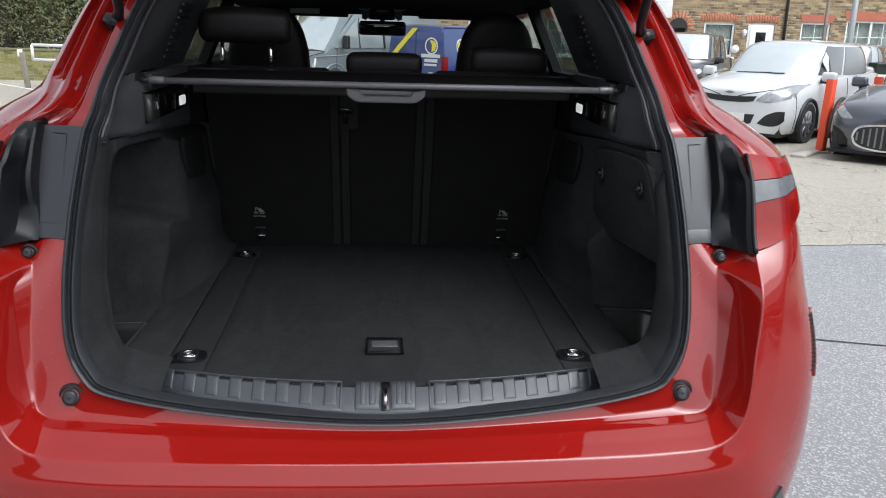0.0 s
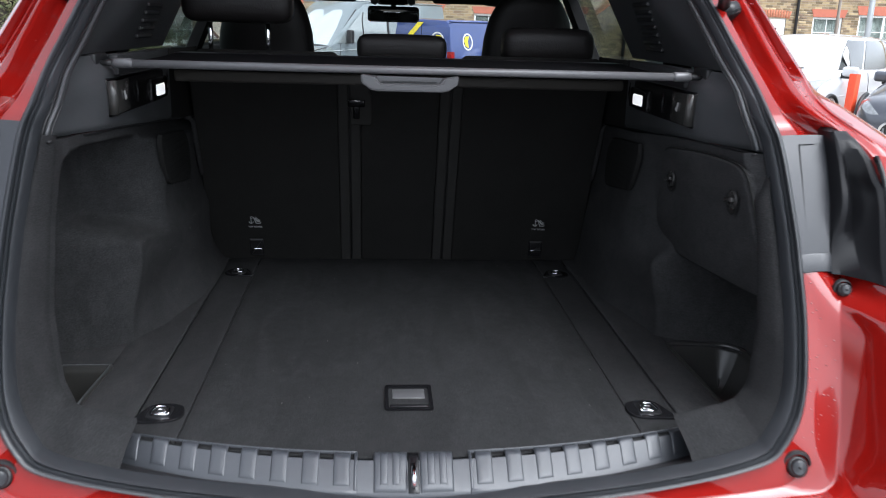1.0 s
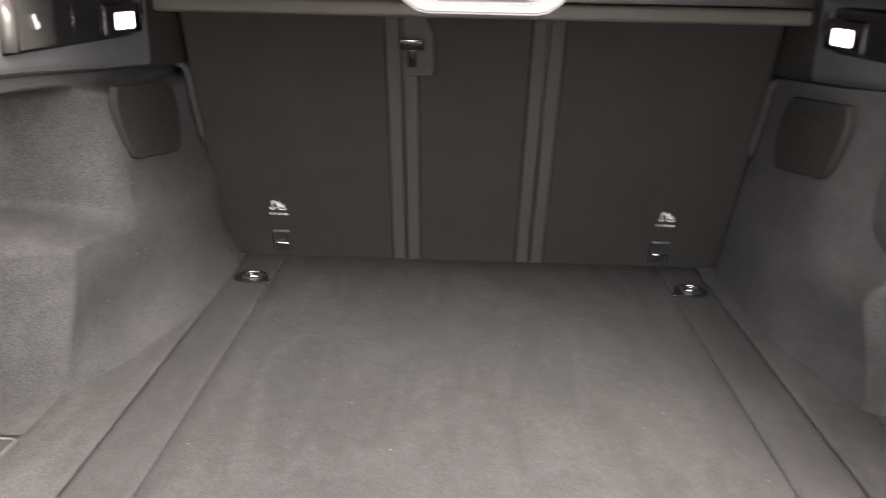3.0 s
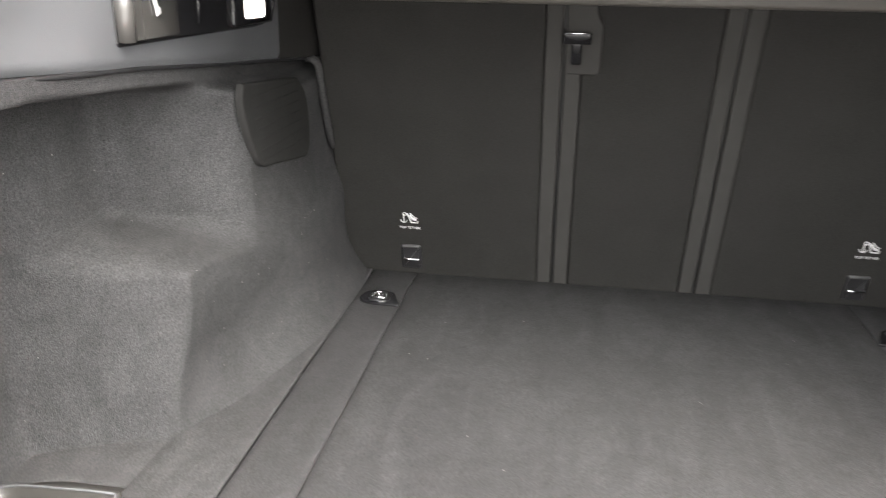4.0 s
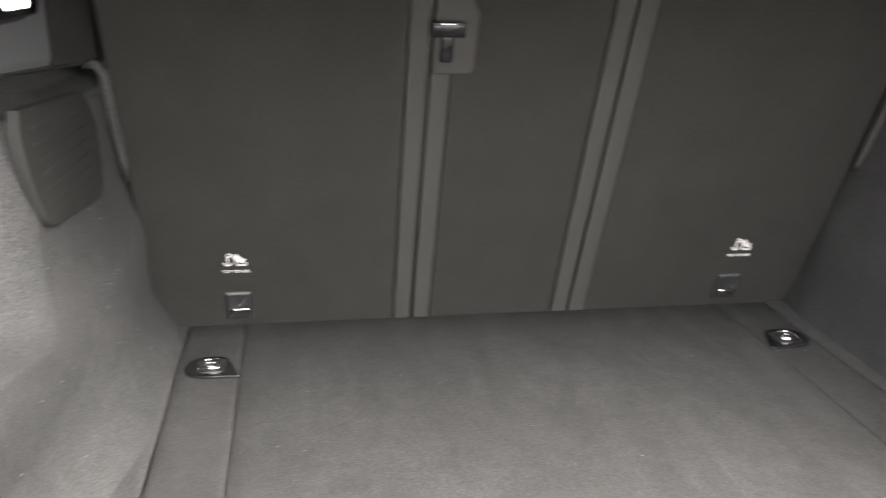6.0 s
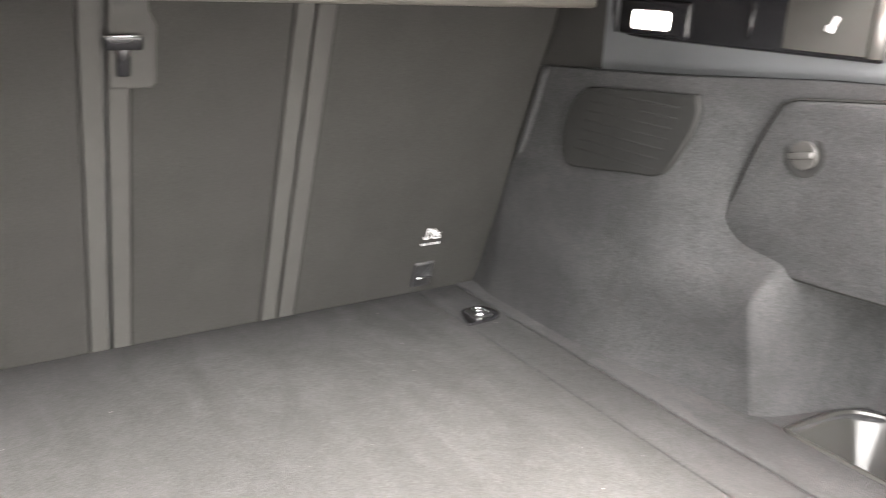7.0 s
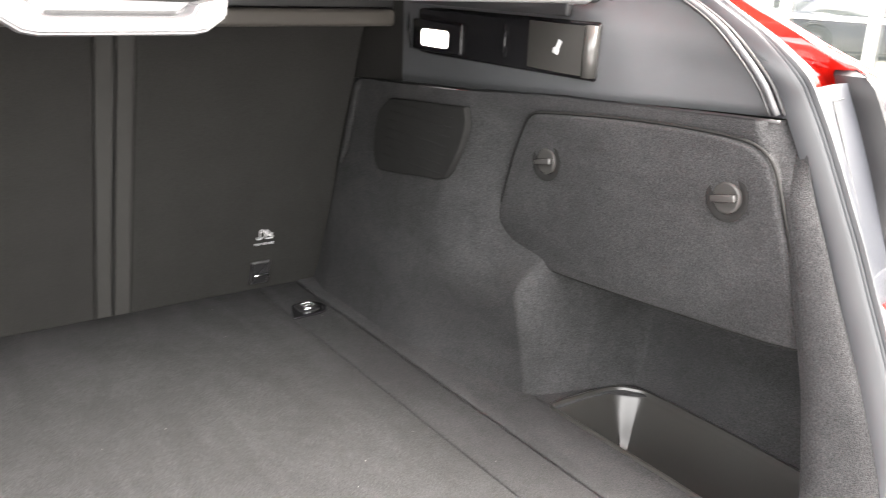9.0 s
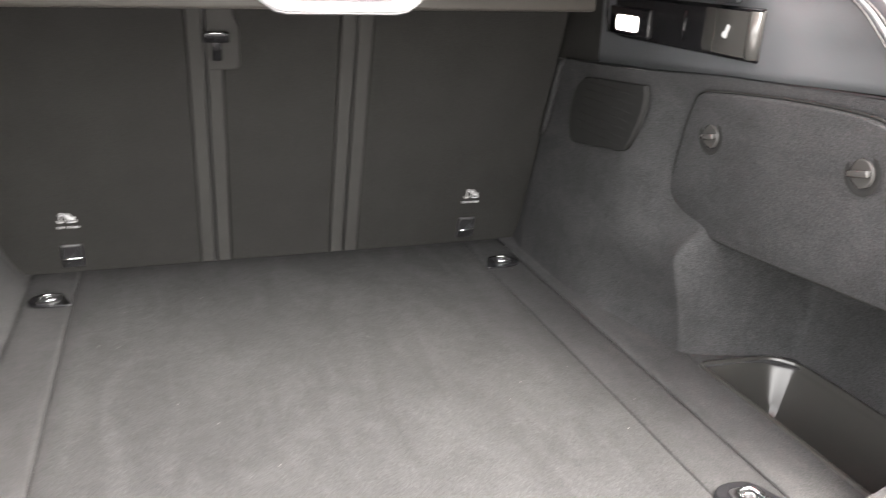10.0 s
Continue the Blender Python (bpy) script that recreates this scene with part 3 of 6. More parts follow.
for sx, fn, name in ((1, wall_right, "side_lining"), (-1, wall_left, "side_lining")):
    rr = []
    for k in range(111):
        r = []
        for i in range(181):
            f = i / 180
            back = .024 if sx > 0 else 0
            y0 = lip_y(.66 + (1.112 - .66) * k / 110) - back
            y = y0 + (2.70 - y0) * (f * .75 + .25 * f * f)
            z = .66 + (trim_line(y) - .66) * k / 110
            y = max(y, lip_y(z) - back)
            # lining rolls round at the seat's end
            r.append((sx * (fn(y, z) + .012 * ss(2.62, 2.70, y)), y, z))
        rr.append(r)
    part(name, sheet(rr, angle=80, flip=sx > 0), LINER, suv, "moulded charcoal carpet lining over the wheel arch")


def on_right(y, z, lift=0.0):
    return Vector((.56 - .06 * (y - 1.95) - .18 * (z - 1.0) - lift, y, z))


# rolled edge of the lining beside the seat backs
for sx in (-1, 1):
    part("lining_bead", tube([(sx * .530, 2.548, 1.078), (sx * .518, 2.545, 1.080), (sx * .511, 2.551, 1.070), (sx * .509, 2.564, 1.02), (sx * .506, 2.585, .955), (sx * .506, 2.60, .93)], [.004, .006, .0065, .0065, .006, .004], 8), LINER, suv)


# access panel in the right lining, with two turn knobs
ax = frame_axes(on_right(1.95, 1.0), (-.06, 1, 0), (.18, 0, -1))
outl = [(1.786, 1.058), (1.800, 1.090), (1.838, 1.104), (1.95, 1.103), (2.084, 1.092), (2.130, 1.084), (2.150, 1.060), (2.172, 1.020), (2.203, .950), (2.211, .915), (2.196, .888), (2.150, .873), (2.085, .870), (1.90, .880), (1.745, .893), (1.750, .92)]
P3 = [on_right(y, z) for y, z in outl]
loc = [ax.inverted() @ p for p in P3]
pts2 = [(p.x, p.y) for p in spline([(q.x, q.y, 0) for q in loc + loc[:1]], 96)[:-1]]
cen = Vector((sum(p[0] for p in pts2) / len(pts2), sum(p[1] for p in pts2) / len(pts2), 0))
zsign = 1 if (ax.to_3x3() @ Vector((0, 0, 1))).x < 0 else -1
prow = []
for f, zz in ((1.0, -.012), (1.0, -.001), (.996, .003), (.985, .0055), (.965, .0065), (.6, .0068), (.0004, .007)):
    r = [ax @ (cen + (Vector((x, y, 0)) - cen) * f + Vector((0, 0, zz * zsign))) for x, y in pts2]
    prow.append(r + r[:1])
access = part("access_panel", sheet(prow, angle=60), LINER, suv, "carpeted access panel with two turn knobs")
# dark gap round the panel
part("panel_gap", tube([p + Vector((-.001, 0, 0)) for p in [ax @ (cen + (Vector((x, y, 0)) - cen) * 1.012) for x, y in pts2 + pts2[:1]]], .0018, 6, False), GRILLE, access)


def knob(y, z):
    m = frame_axes(on_right(y, z, .002), (0, 1, 0), (0, 0, -1))
    if (m.to_3x3() @ Vector((0, 0, 1))).x > 0:
        m = m @ pose(0, 0, 0, 180)
    circle = lambda r, k=28: [(r * math.cos(2 * math.pi * i / k), r * math.sin(2 * math.pi * i / k)) for i in range(k)]
    kb = part("turn_knob", plate(circle(.0178), m, .009, .003), KNOB, access, "black plastic quarter-turn knob")
    part("grip", box(-.0155, .0155, -.0042, .0042, .008, .0165, .002, 2, m @ pose(0, 0, 0, 0, 0, 12)), KNOB, kb)
    # dark ring paints the soft shading round the recessed knob
    part("knob_shade_ring", sheet([[m @ Vector((r * math.cos(a), r * math.sin(a), h)) for r, h in ((.0182, .0060), (.0200, .0066), (.0235, .0078), (.0262, .0070))] for a in [2 * math.pi * i / 28 for i in range(29)]], angle=70), GRILLE, kb, "dark ring painting the shade round the knob")


knob(2.103, 1.028)
knob(1.838, 1.041)


# storage trays beside the floor
def tray(sx, far=2.092, slope=1.0, depth=.088):
    t = part("storage_tray", bmesh.new(), TRAYP, suv, "deep black plastic storage tray beside the floor")
    o = [(.568, 2.083), (.571, 2.092), (.582, 2.095), (.640, 2.092), (.686, 2.085), (.709, 2.064), (.7195, 2.03), (.724, 1.90), (.722, 1.78), (.715, 1.735), (.69, 1.715), (.60, 1.700), (.578, 1.705), (.572, 1.73), (.572, 1.90)]
    o = [(a - .016, 1.70 + (b - 1.70) * (far - 1.70) / .392) for a, b in o]
    c = spline([(a, b, 0) for a, b in o + o[:1]], 84)[:-1]
    cx = Vector((.632, 1.89, 0))

    def ring(off, z):
        out = []
        for i, p in enumerate(c):
            d = (c[(i + 1) % len(c)] - c[i - 1])
            nrm = Vector((d.y, -d.x, 0)).normalized()
            if nrm.dot(cx - p) < 0:
                nrm = -nrm
            q = p + nrm * off
            out.append((sx * q.x, q.y, z))
        return out
    rr = [ring(-.024, FLOOR - .006), ring(-.004, FLOOR - .004), ring(-.0035, FLOOR + .0025), ring(-.002, FLOOR + .0036), ring(.001, FLOOR + .0036), ring(.0024, FLOOR + .0025), ring(.003, FLOOR - .003), ring(.006, FLOOR - .006), ring(.0085, FLOOR - .012), ring(.0085 + .0215 * slope, FLOOR - .68 * depth), ring(.0085 + .0325 * slope, FLOOR - .91 * depth), ring(.0085 + .0475 * slope, FLOOR - depth)]
    b = sheet([r + r[:1] for r in rr], angle=60)
    b.verts.ensure_lookup_table()
    b.faces.new([b.verts.new(p) for p in rr[-1]])
    bmesh.ops.remove_doubles(b, verts=b.verts, dist=1e-5)
    bmesh.ops.recalc_face_normals(b, faces=b.faces)
    bmesh.ops.reverse_faces(b, faces=b.faces)
    b.to_mesh(t.data)
    b.free()
    # on the left a pale bead paints the bright highlight along the rim
    if sx < 0:
        rim = ring(.0022, FLOOR + .0036)
        part("rim_highlight", tube([rim[i % len(rim)] for i in range(len(rim) + 1)], .0016, 6, False), TRIM, t, "pale bead standing in for the rim's highlight")


tray(1, 2.070)
tray(-1, 1.962, .45, .15)


# speaker grilles low in the lining, beside the seat
def speaker(sx):
    o = [(2.246, 1.078), (2.240, 1.055), (2.252, 1.02), (2.280, .975), (2.305, .962), (2.34, .958), (2.44, .945), (2.478, .945), (2.490, .975), (2.480, 1.03), (2.450, 1.058), (2.42, 1.066)]
    m = frame_axes((sx * .513, 0, 0), (0, 1, 0), (0, 0, 1))
    pts = [(p.x, p.y) for p in spline([(a, b, 0) for a, b in o + o[:1]], 60)[:-1]]
    zs = -1 if sx > 0 else 1
    pts = pts[::-1]
    m = m @ Matrix.Diagonal((1, 1, zs, 1))
    g = part("speaker_grille", plate(pts, m @ Matrix.Translation((0, 0, -.004)), .0095, .003), GRILLE, suv, "black cloth outlet grille in the carpet")
    for k in range(7):
        z = .972 + .0145 * k
        y0, y1 = mixv(2.290, 2.252, (z - .96) / .11), mixv(2.478, 2.44, (z - .96) / .11)
        part("slat", box(min(sx * .5072, sx * .5085), max(sx * .5072, sx * .5085), y0 + .012, y1 - .012, z - .0016, z + .0016, .0005), GRILLE, g)


speaker(1)
speaker(-1)


# ---- plastic quarter trims above the carpet ----
def seal_at(z):
    return find_u(z, 6.0, NS - .4)


def quarter(sx):
    q = part("quarter_trim", bmesh.new(), TRIM, suv, "grained dark grey plastic quarter trim")
    rr = []
    for k in range(31):
        v = k / 30
        r = []
        for i in range(61):
            f = i / 60
            zz = mixv(1.112, 1.246, v)
            u = seal_at(zz)
            e = seal_point(u, -.0255, .020)
            y = mixv(e.y, 2.452, f ** 1.25)
            z = mixv(trim_line(y) + .001, 1.246, v)
            inner = .545 + .014 * ss(2.05, 1.9, y) - .028 * ss(2.35, 2.62, y) + .016 * ss(1.215, 1.246, z)
            x = mixv(e.x, inner, ss(0, .20, y - e.y))
            x += .0045 * ss(.06, 0, v)
            r.append((sx * x, y, z))
        rr.append(r)
    b = sheet(rr, angle=80, flip=sx > 0)
    b.to_mesh(q.data)
    b.free()
    # forward end of the trim, in the darker seat back material
    fw = []
    for k in range(9):
        fw.append([(sx * (.5445 - .028 * ss(2.35, 2.62, y)), y, mixv(trim_line(y) + .001, 1.246, k / 8)) for y in [2.450 + .21 * i / 8 for i in range(9)]])
    part("forward_trim", sheet(fw, angle=80, flip=sx > 0), FELT, q, "dark trim beside the seat back")
    part("cover_guide", box(min(sx * .5375, sx * .556), max(sx * .5375, sx * .556), 2.088, 2.50, 1.2085, 1.2465, .004, 2), PILLAR, q, "black guide for the load cover")
    # thin dark joint between plastic and carpet
    part("joint", tube([(sx * (.552 + .012 * ss(2.0, 1.85, y) - .028 * ss(2.35, 2.62, y)), y, trim_line(y) - .001) for y in [1.80 + .83 * i / 30 for i in range(31)]], .0025, 6), DARK, q)
    # bead and dark gap between plastic and seal
    us_ = zone(seal_at(1.134), seal_at(1.50), 26)
    part("trim_gap", tube([mirror(seal_point(u, -.0260, .0180), sx) for u in us_], .0022, 6), DARK, q)
    part("trim_bead", tube([mirror(seal_point(u, -.0310, .0235), sx) for u in us_], .0034, 8), TRIM, q)
    part("trim_gap", tube([mirror(seal_point(u, -.0358, .0290), sx) for u in us_], .0013, 6), DARK, q)
    # upper pillar trim to the roof
    up = []
    for k in range(25):
        v = k / 24
        z = mixv(1.249, 1.50, v)
        e = seal_point(seal_at(z), -.0255, .020)
        r = []
        for i in range(25):
            f = i / 24
            y = mixv(e.y, max(2.55 + .12 * v, e.y + .12), f)
            inner = .572 - .40 * (z - 1.249)
            r.append((sx * mixv(e.x, inner, ss(0, .16, y - e.y)), y, z))
        up.append(r)
    pil = part("pillar_trim", sheet(up, angle=80, flip=sx > 0), PILLAR, suv, "dark grey plastic pillar trim with air louvres")
    for k in range(9):
        z = 1.275 + .016 * k
        x = .572 - .40 * (z - 1.249)
        part("louvre", box(-.004, .004, -.055, .055, -.004, .004, .0015, 2, pose(sx * (x - .002), 2.345 + .12 * (z - 1.25), z, 0, 20 * sx, 0)), DARK, pil)
    # switch and lamp module under the cover bar
    m = part("lamp_module", box(min(sx * .541, sx * .556), max(sx * .541, sx * .556), 2.035, 2.455, 1.136, 1.206, .006, 3), GLOSS, suv, "gloss black side module with lamp and seat release lever")
    part("lamp_housing", box(min(sx * .535, sx * .545), max(sx * .535, sx * .545), 2.298, 2.425, 1.141, 1.188, .004), GLOSS, m)
    part("lamp_lens", box(min(sx * .532, sx * .540), max(sx * .532, sx * .540), 2.328, 2.396, 1.1495, 1.1745, .006, 3), LAMP, m, "lit white lamp lens")
    lev = []
    for i in range(15):
        f = i / 14
        xx = .533 + .012 * f ** 2
        lev.append([(sx * xx, 2.048 + .115 * f, z) for z in (1.143, 1.147, 1.172, 1.197, 1.201)])
    part("release_lever", sheet(lev, thick=.003, angle=60), LEVER, m, "satin black seat release lever")
    part("lever_edge", tube([(sx * .537, 2.042, 1.142), (sx * .536, 2.041, 1.17), (sx * .537, 2.040, 1.202)], .0095, 14), LEVER, m)
    part("symbol", box(min(sx * .5288, sx * .5300), max(sx * .5288, sx * .5300), -.003, .003, -.008, .008, 0, 1, pose(0, 2.090, 1.174, 25, 0, 0)), WHITE_MARK, m, "small white seat symbol")
    part("symbol_base", box(min(sx * .5286, sx * .5300), max(sx * .5286, sx * .5300), -.0052, .0052, -.0036, .0036, .001, 1, pose(0, 2.0935, 1.1685, 15, 0, 0)), WHITE_MARK, m)
    part("divider", tube([(sx * .541, 2.205, 1.150), (sx * .538, 2.203, 1.17), (sx * .541, 2.205, 1.192)], .003, 6), GLOSS, m)
    part("divider", tube([(sx * .541, 2.432, 1.142), (sx * .537, 2.436, 1.17), (sx * .541, 2.440, 1.200)], .003, 6), GLOSS, m)
    # socket for the cover bar
    part("bar_socket", box(min(sx * .560, sx * .590), max(sx * .560, sx * .590), 2.035, 2.10, 1.222, 1.250, .004), DARK, suv)


quarter(1)
quarter(-1)


# ---- rear seat backs ----
bench = thing("rear_seat_bench", "folding rear seat backs covered in black felt, upright", "car seat", (0, 2.78, FLOOR))
BACK = frame_axes((0, SEAT_FOOT, FLOOR), (1, 0, 0), (0, -.36, 1))


def on_back(x, z, lift=0.0):
    """Placing matrix on the felt of the seat backs, at height z: x right, y up, z out."""
    return BACK @ Matrix.Translation((x, (z - FLOOR) * 1.063, lift))


def padded(x0, x1, z0, z1, depth, r, lift=0.0, soft=.005):
    w, h = x1 - x0, (z1 - z0) * 1.063
    m = on_back((x0 + x1) / 2, (z0 + z1) / 2, lift - depth)
    return plate(rounded(w, h, r, 6), m, depth, soft, 3)


for x0, x1 in ((-.510, -.158), (-.103, .093), (.148, .510)):
    part("backrest", local(bench, padded(x0, x1, .655, 1.208, .10, .018)), FELT, bench, "black felt backrest")
part("backing", local(bench, padded(-.50, .50, .66, 1.19, .06, .01, -.007)), DARK, bench)
for x0, x1 in ((-.1578, -.1325), (-.1285, -.1032), (.0932, .1185), (.1225, .1478)):
    part("edge_strip", local(bench, padded(x0, x1, .658, 1.202, .05, .005, .003, .003)), FELT_EDGE, bench, "smooth dark grey edge strip")
# folding catch on its grey plate
cp = [(-.128, 1.072), (-.080, 1.072), (-.075, 1.078), (-.075, 1.145), (-.083, 1.160), (-.089, 1.195), (-.128, 1.195)]
pm = on_back(0, FLOOR, .0035)
catch = part("catch_plate", local(bench, plate([(x, (z - FLOOR) * 1.063) for x, z in cp], pm, .006, .003)), FELT_EDGE, bench, "grey plate with a black seat catch")
part("catch", local(bench, box(-.021, .021, -.009, .009, .008, .016, .003, 2, on_back(-.112, 1.128))), GLOSS, catch)
part("catch_tongue", local(bench, box(-.008, .008, -.042, -.006, .008, .014, .003, 2, on_back(-.112, 1.128))), GLOSS, catch)
part("catch_edge", local(bench, tube([on_back(x, 1.137, .017).translation for x in (-.132, -.093)], .002, 6)), CHROME, catch)


def tether(x):
    w = part("tether_well", local(bench, padded(x - .020, x + .018, .690, .741, .004, .004, .004)), DARK, bench, "black recess with a steel tether bar")
    part("tether_bar", local(bench, tube([on_back(x - .013, .716, .003).translation, on_back(x - .013, .714, .008).translation, on_back(x + .013, .714, .008).translation, on_back(x + .013, .716, .003).translation], .0020, 6)), CHROME, w)
    words("TOP TETHER", .0066, bench.matrix_basis.inverted() @ on_back(x, .7775, .0012), WHITE_MARK, bench, "tether_lettering")
    ic = bmesh.new()
    k = on_back(x, .795, .0010)
    # anchor: ring, shank and arms; child seat: back, base and shell
    join(ic, tube([k @ Vector(p) for p in ((-.010, .010, 0), (-.010, -.006, 0))], .0011, 4))
    join(ic, tube([k @ Vector((-.010 + .0055 * math.cos(a), -.002 + .0055 * math.sin(a), 0)) for a in [radians(180 + 18 * i) for i in range(11)]], .0010, 4))
    join(ic, tube([k @ Vector((-.008 + .003 * math.cos(a), .011 + .003 * math.sin(a), 0)) for a in [radians(36 * i) for i in range(11)]], .0008, 4))
    join(ic, tube([k @ Vector(p) for p in ((-.003, .012, 0), (.003, -.007, 0), (.015, -.007, 0), (.015, -.003, 0))], .0014, 4))
    join(ic, tube([k @ Vector(p) for p in ((.001, .009, 0), (.006, .001, 0), (.013, -.001, 0))], .0026, 4))
    join(ic, tube([k @ Vector(p) for p in ((.002, .013, 0), (.010, .004, 0), (.015, .003, 0))], .0009, 4))
    part("tether_symbol", local(bench, ic), WHITE_MARK, bench, "white printed anchor and child seat symbol")


tether(-.386)
tether(.383)
part("bench_cushion", local(bench, box(-.62, .62, 2.86, 3.12, .55, .80, .06, 3)), LEATHER, bench)


# ---- headrests and front seats ----
def cushion(w, d, h, r=.03, bulge=.0, n=4):
    """A soft rounded block, its base at z 0, bowed on its faces."""
    b = bmesh.new()
    bmesh.ops.create_cube(b, size=1)
    bmesh.ops.scale(b, vec=(w, d, h), verts=b.verts)
    bmesh.ops.translate(b, vec=(0, 0, h / 2), verts=b.verts)
    bmesh.ops.bevel(b, geom=b.edges[:], offset=r, segments=n, affect='EDGES', profile=0.6)
    bmesh.ops.subdivide_edges(b, edges=[e for e in b.edges if e.calc_length() > .08], cuts=3, use_grid_fill=True)
    for v in b.verts:
        v.co.z += bulge * (1 - (2 * v.co.x / w) ** 2) * (v.co.z / h)
    return smooth(b, True, 60)


def headrest(x, y, z, w, h, d, raised, label):
    t = thing("headrest", label, "headrest", (x, y, z), "rear headrests")
    part("pad", cushion(w, d, h, min(.040, h * .42), .010 if raised > .05 else .003), LEATHER, t)
    for sx in (-1, 1):
        xx = sx * min(.069, w * .3)
        part("prong", tube([(xx, -.004, .03), (xx, -.012, -raised)], .0058, 8), CHROME, t, "bright steel prong")
        part("prong_sleeve", tube([(xx, -.012, -raised + .008), (xx, -.013, -raised - .012)], .011, 10), DARK, t)


headrest(-.398, 2.60, 1.306, .262, .092, .11, .098, "black leather headrest raised on two steel prongs")
headrest(0, 2.66, 1.220, .228, .066, .09, .026, "low black leather headrest of the middle seat")
headrest(.376, 2.66, 1.226, .236, .086, .10, .026, "black leather headrest pushed down onto the seat back")


def front_seat(x, label, tall=0.0):
    t = thing("front_seat", label, "car seat", (x, 3.35, .30), "front seats")
    rr = []
    for k in range(15):
        v = k / 14
        z = .28 + (.62 + tall) * v
        w = .25 - .03 * v ** 3
        y = -.10 - .20 * v
        ring = []
        for i in range(24):
            a = 2 * math.pi * i / 24
            ca, sa = math.cos(a), math.sin(a)
            ring.append((w * math.copysign(abs(ca) ** .45, ca), y + .075 * math.copysign(abs(sa) ** .6, sa), z + .02 * (1 - abs(ca)) * v))
        rr.append(ring)
    part("backrest", sheet([r + r[:1] for r in rr], angle=60), LEATHER, t)
    rr = []
    for k in range(13):
        v = k / 12
        z = .78 + .338 * v
        w = curve1(((0, .148), (.3, .142), (.6, .134), (.8, .116), (.92, .088), (1, .050)), v)
        ring = []
        for i in range(24):
            a = 2 * math.pi * i / 24
            ca, sa = math.cos(a), math.sin(a)
            ring.append((w * math.copysign(abs(ca) ** .55, ca), -.30 - .03 * v + .06 * math.copysign(abs(sa) ** .7, sa) * (1 if v < .96 else .6), z))
        rr.append(ring)
    b = sheet([r + r[:1] for r in rr], angle=60)
    b.faces.new([b.verts.new(p) for p in rr[-1]])
    part("headrest", b, LEATHER, t)
    part("cushion", box(-.26, .26, -.12, .42, .10, .30, .06, 3), LEATHER, t)
    part("seat_base", box(-.22, .22, -.05, .38, 0, .12, .01), DARK, t)


front_seat(-.39, "black leather front passenger seat seen from behind", -.06)
front_seat(.39, "black leather driver's seat seen from behind")

# ---- retractable load cover ----
cover = thing("load_cover", "black retractable fabric load cover with grey bar, drawn shut", "load cover", (0, 2.05, 1.233))
part("fabric", local(cover, sheet([[(x, y, 1.236 - .004 * math.sin(math.pi * (y - 2.05) / .43)) for y in [2.05 + .43 * i / 8 for i in range(9)]] for x in [-.525 + 1.05 * i / 20 for i in range(21)]], thick=.002)), FABRIC, cover)
part("bar", local(cover, tube([(-.506, 2.05, 1.233), (.506, 2.05, 1.233)], .0076, 12)), ALU, cover, "satin grey bar")
for sx in (-1, 1):
    cap = part("end_cap", local(cover, tube([(sx * .500, 2.05, 1.2335), (sx * .504, 2.05, 1.2335), (sx * .530, 2.052, 1.2335), (sx * .536, 2.053, 1.234)], [.0085, .0092, .0092, .007], 12)), ALU, cover)
    part("pin", local(cover, tube([(sx * .534, 2.053, 1.234), (sx * .552, 2.057, 1.232), (sx * .575, 2.064, 1.234)], [.007, .005, .004], 8)), DARK, cap)
# scooped pull handle: a bowed frame round a slot
go = [(-.091, .002), (-.089, -.014), (-.072, -.026), (-.060, -.0285), (.060, -.0285), (.072, -.026), (.089, -.014), (.091, .002)]
gi = [(-.062, -.003), (-.058, -.010), (-.052, -.013), (-.045, -.014), (.045, -.014), (.052, -.013), (.058, -.010), (.062, -.003)]
hb = bmesh.new()


def hrow(pts, y, grow=0.0):
    return [hb.verts.new((x * (1 + grow), 2.046 + y, 1.2235 + z)) for x, z in pts]


rings = [hrow(go, .006), hrow(go, -.014), hrow([(a * .985, b * .93) for a, b in go], -.019), hrow([(a * 1.04, b * 1.1) for a, b in gi], -.019), hrow(gi, -.015), hrow(gi, .002)]
for a, b in zip(rings, rings[1:]):
    for i in range(len(a) - 1):
        hb.faces.new((a[i], a[i + 1], b[i + 1], b[i]))
hb.faces.new(rings[-1])
hb.faces.new((rings[0][0], rings[1][0], rings[2][0], rings[3][0], rings[4][0], rings[5][0]))
hb.faces.new((rings[0][-1], rings[1][-1], rings[2][-1], rings[3][-1], rings[4][-1], rings[5][-1]))
bmesh.ops.recalc_face_normals(hb, faces=hb.faces)
bmesh.ops.bevel(hb, geom=[e for e in hb.edges if len(e.link_faces) == 2 and e.calc_face_angle(0) > .6], offset=.0018, segments=2, affect='EDGES')
grip = part("grip", local(cover, smooth(hb, True, 40)), GREYP, cover, "light grey plastic pull grip")
part("slot_line", local(cover, box(-.050, .050, 2.044, 2.047, 1.2112, 1.2135)), DARK, grip)
cas = part("cassette", local(cover, box(-.555, .555, 2.475, 2.545, 1.190, 1.237, .012, 3)), DARK, cover, "black roller cassette behind the seats")
part("cassette_rail", local(cover, box(-.530, .530, 2.462, 2.505, 1.172, 1.1985, .007, 3)), mat("brown_grey_plastic", (.050, .0455, .040), .6, vary=.1, scale=20), cas, "brown-grey lower rail")

# ---- black lamp covers beside the opening, buffers, tail lamps ----


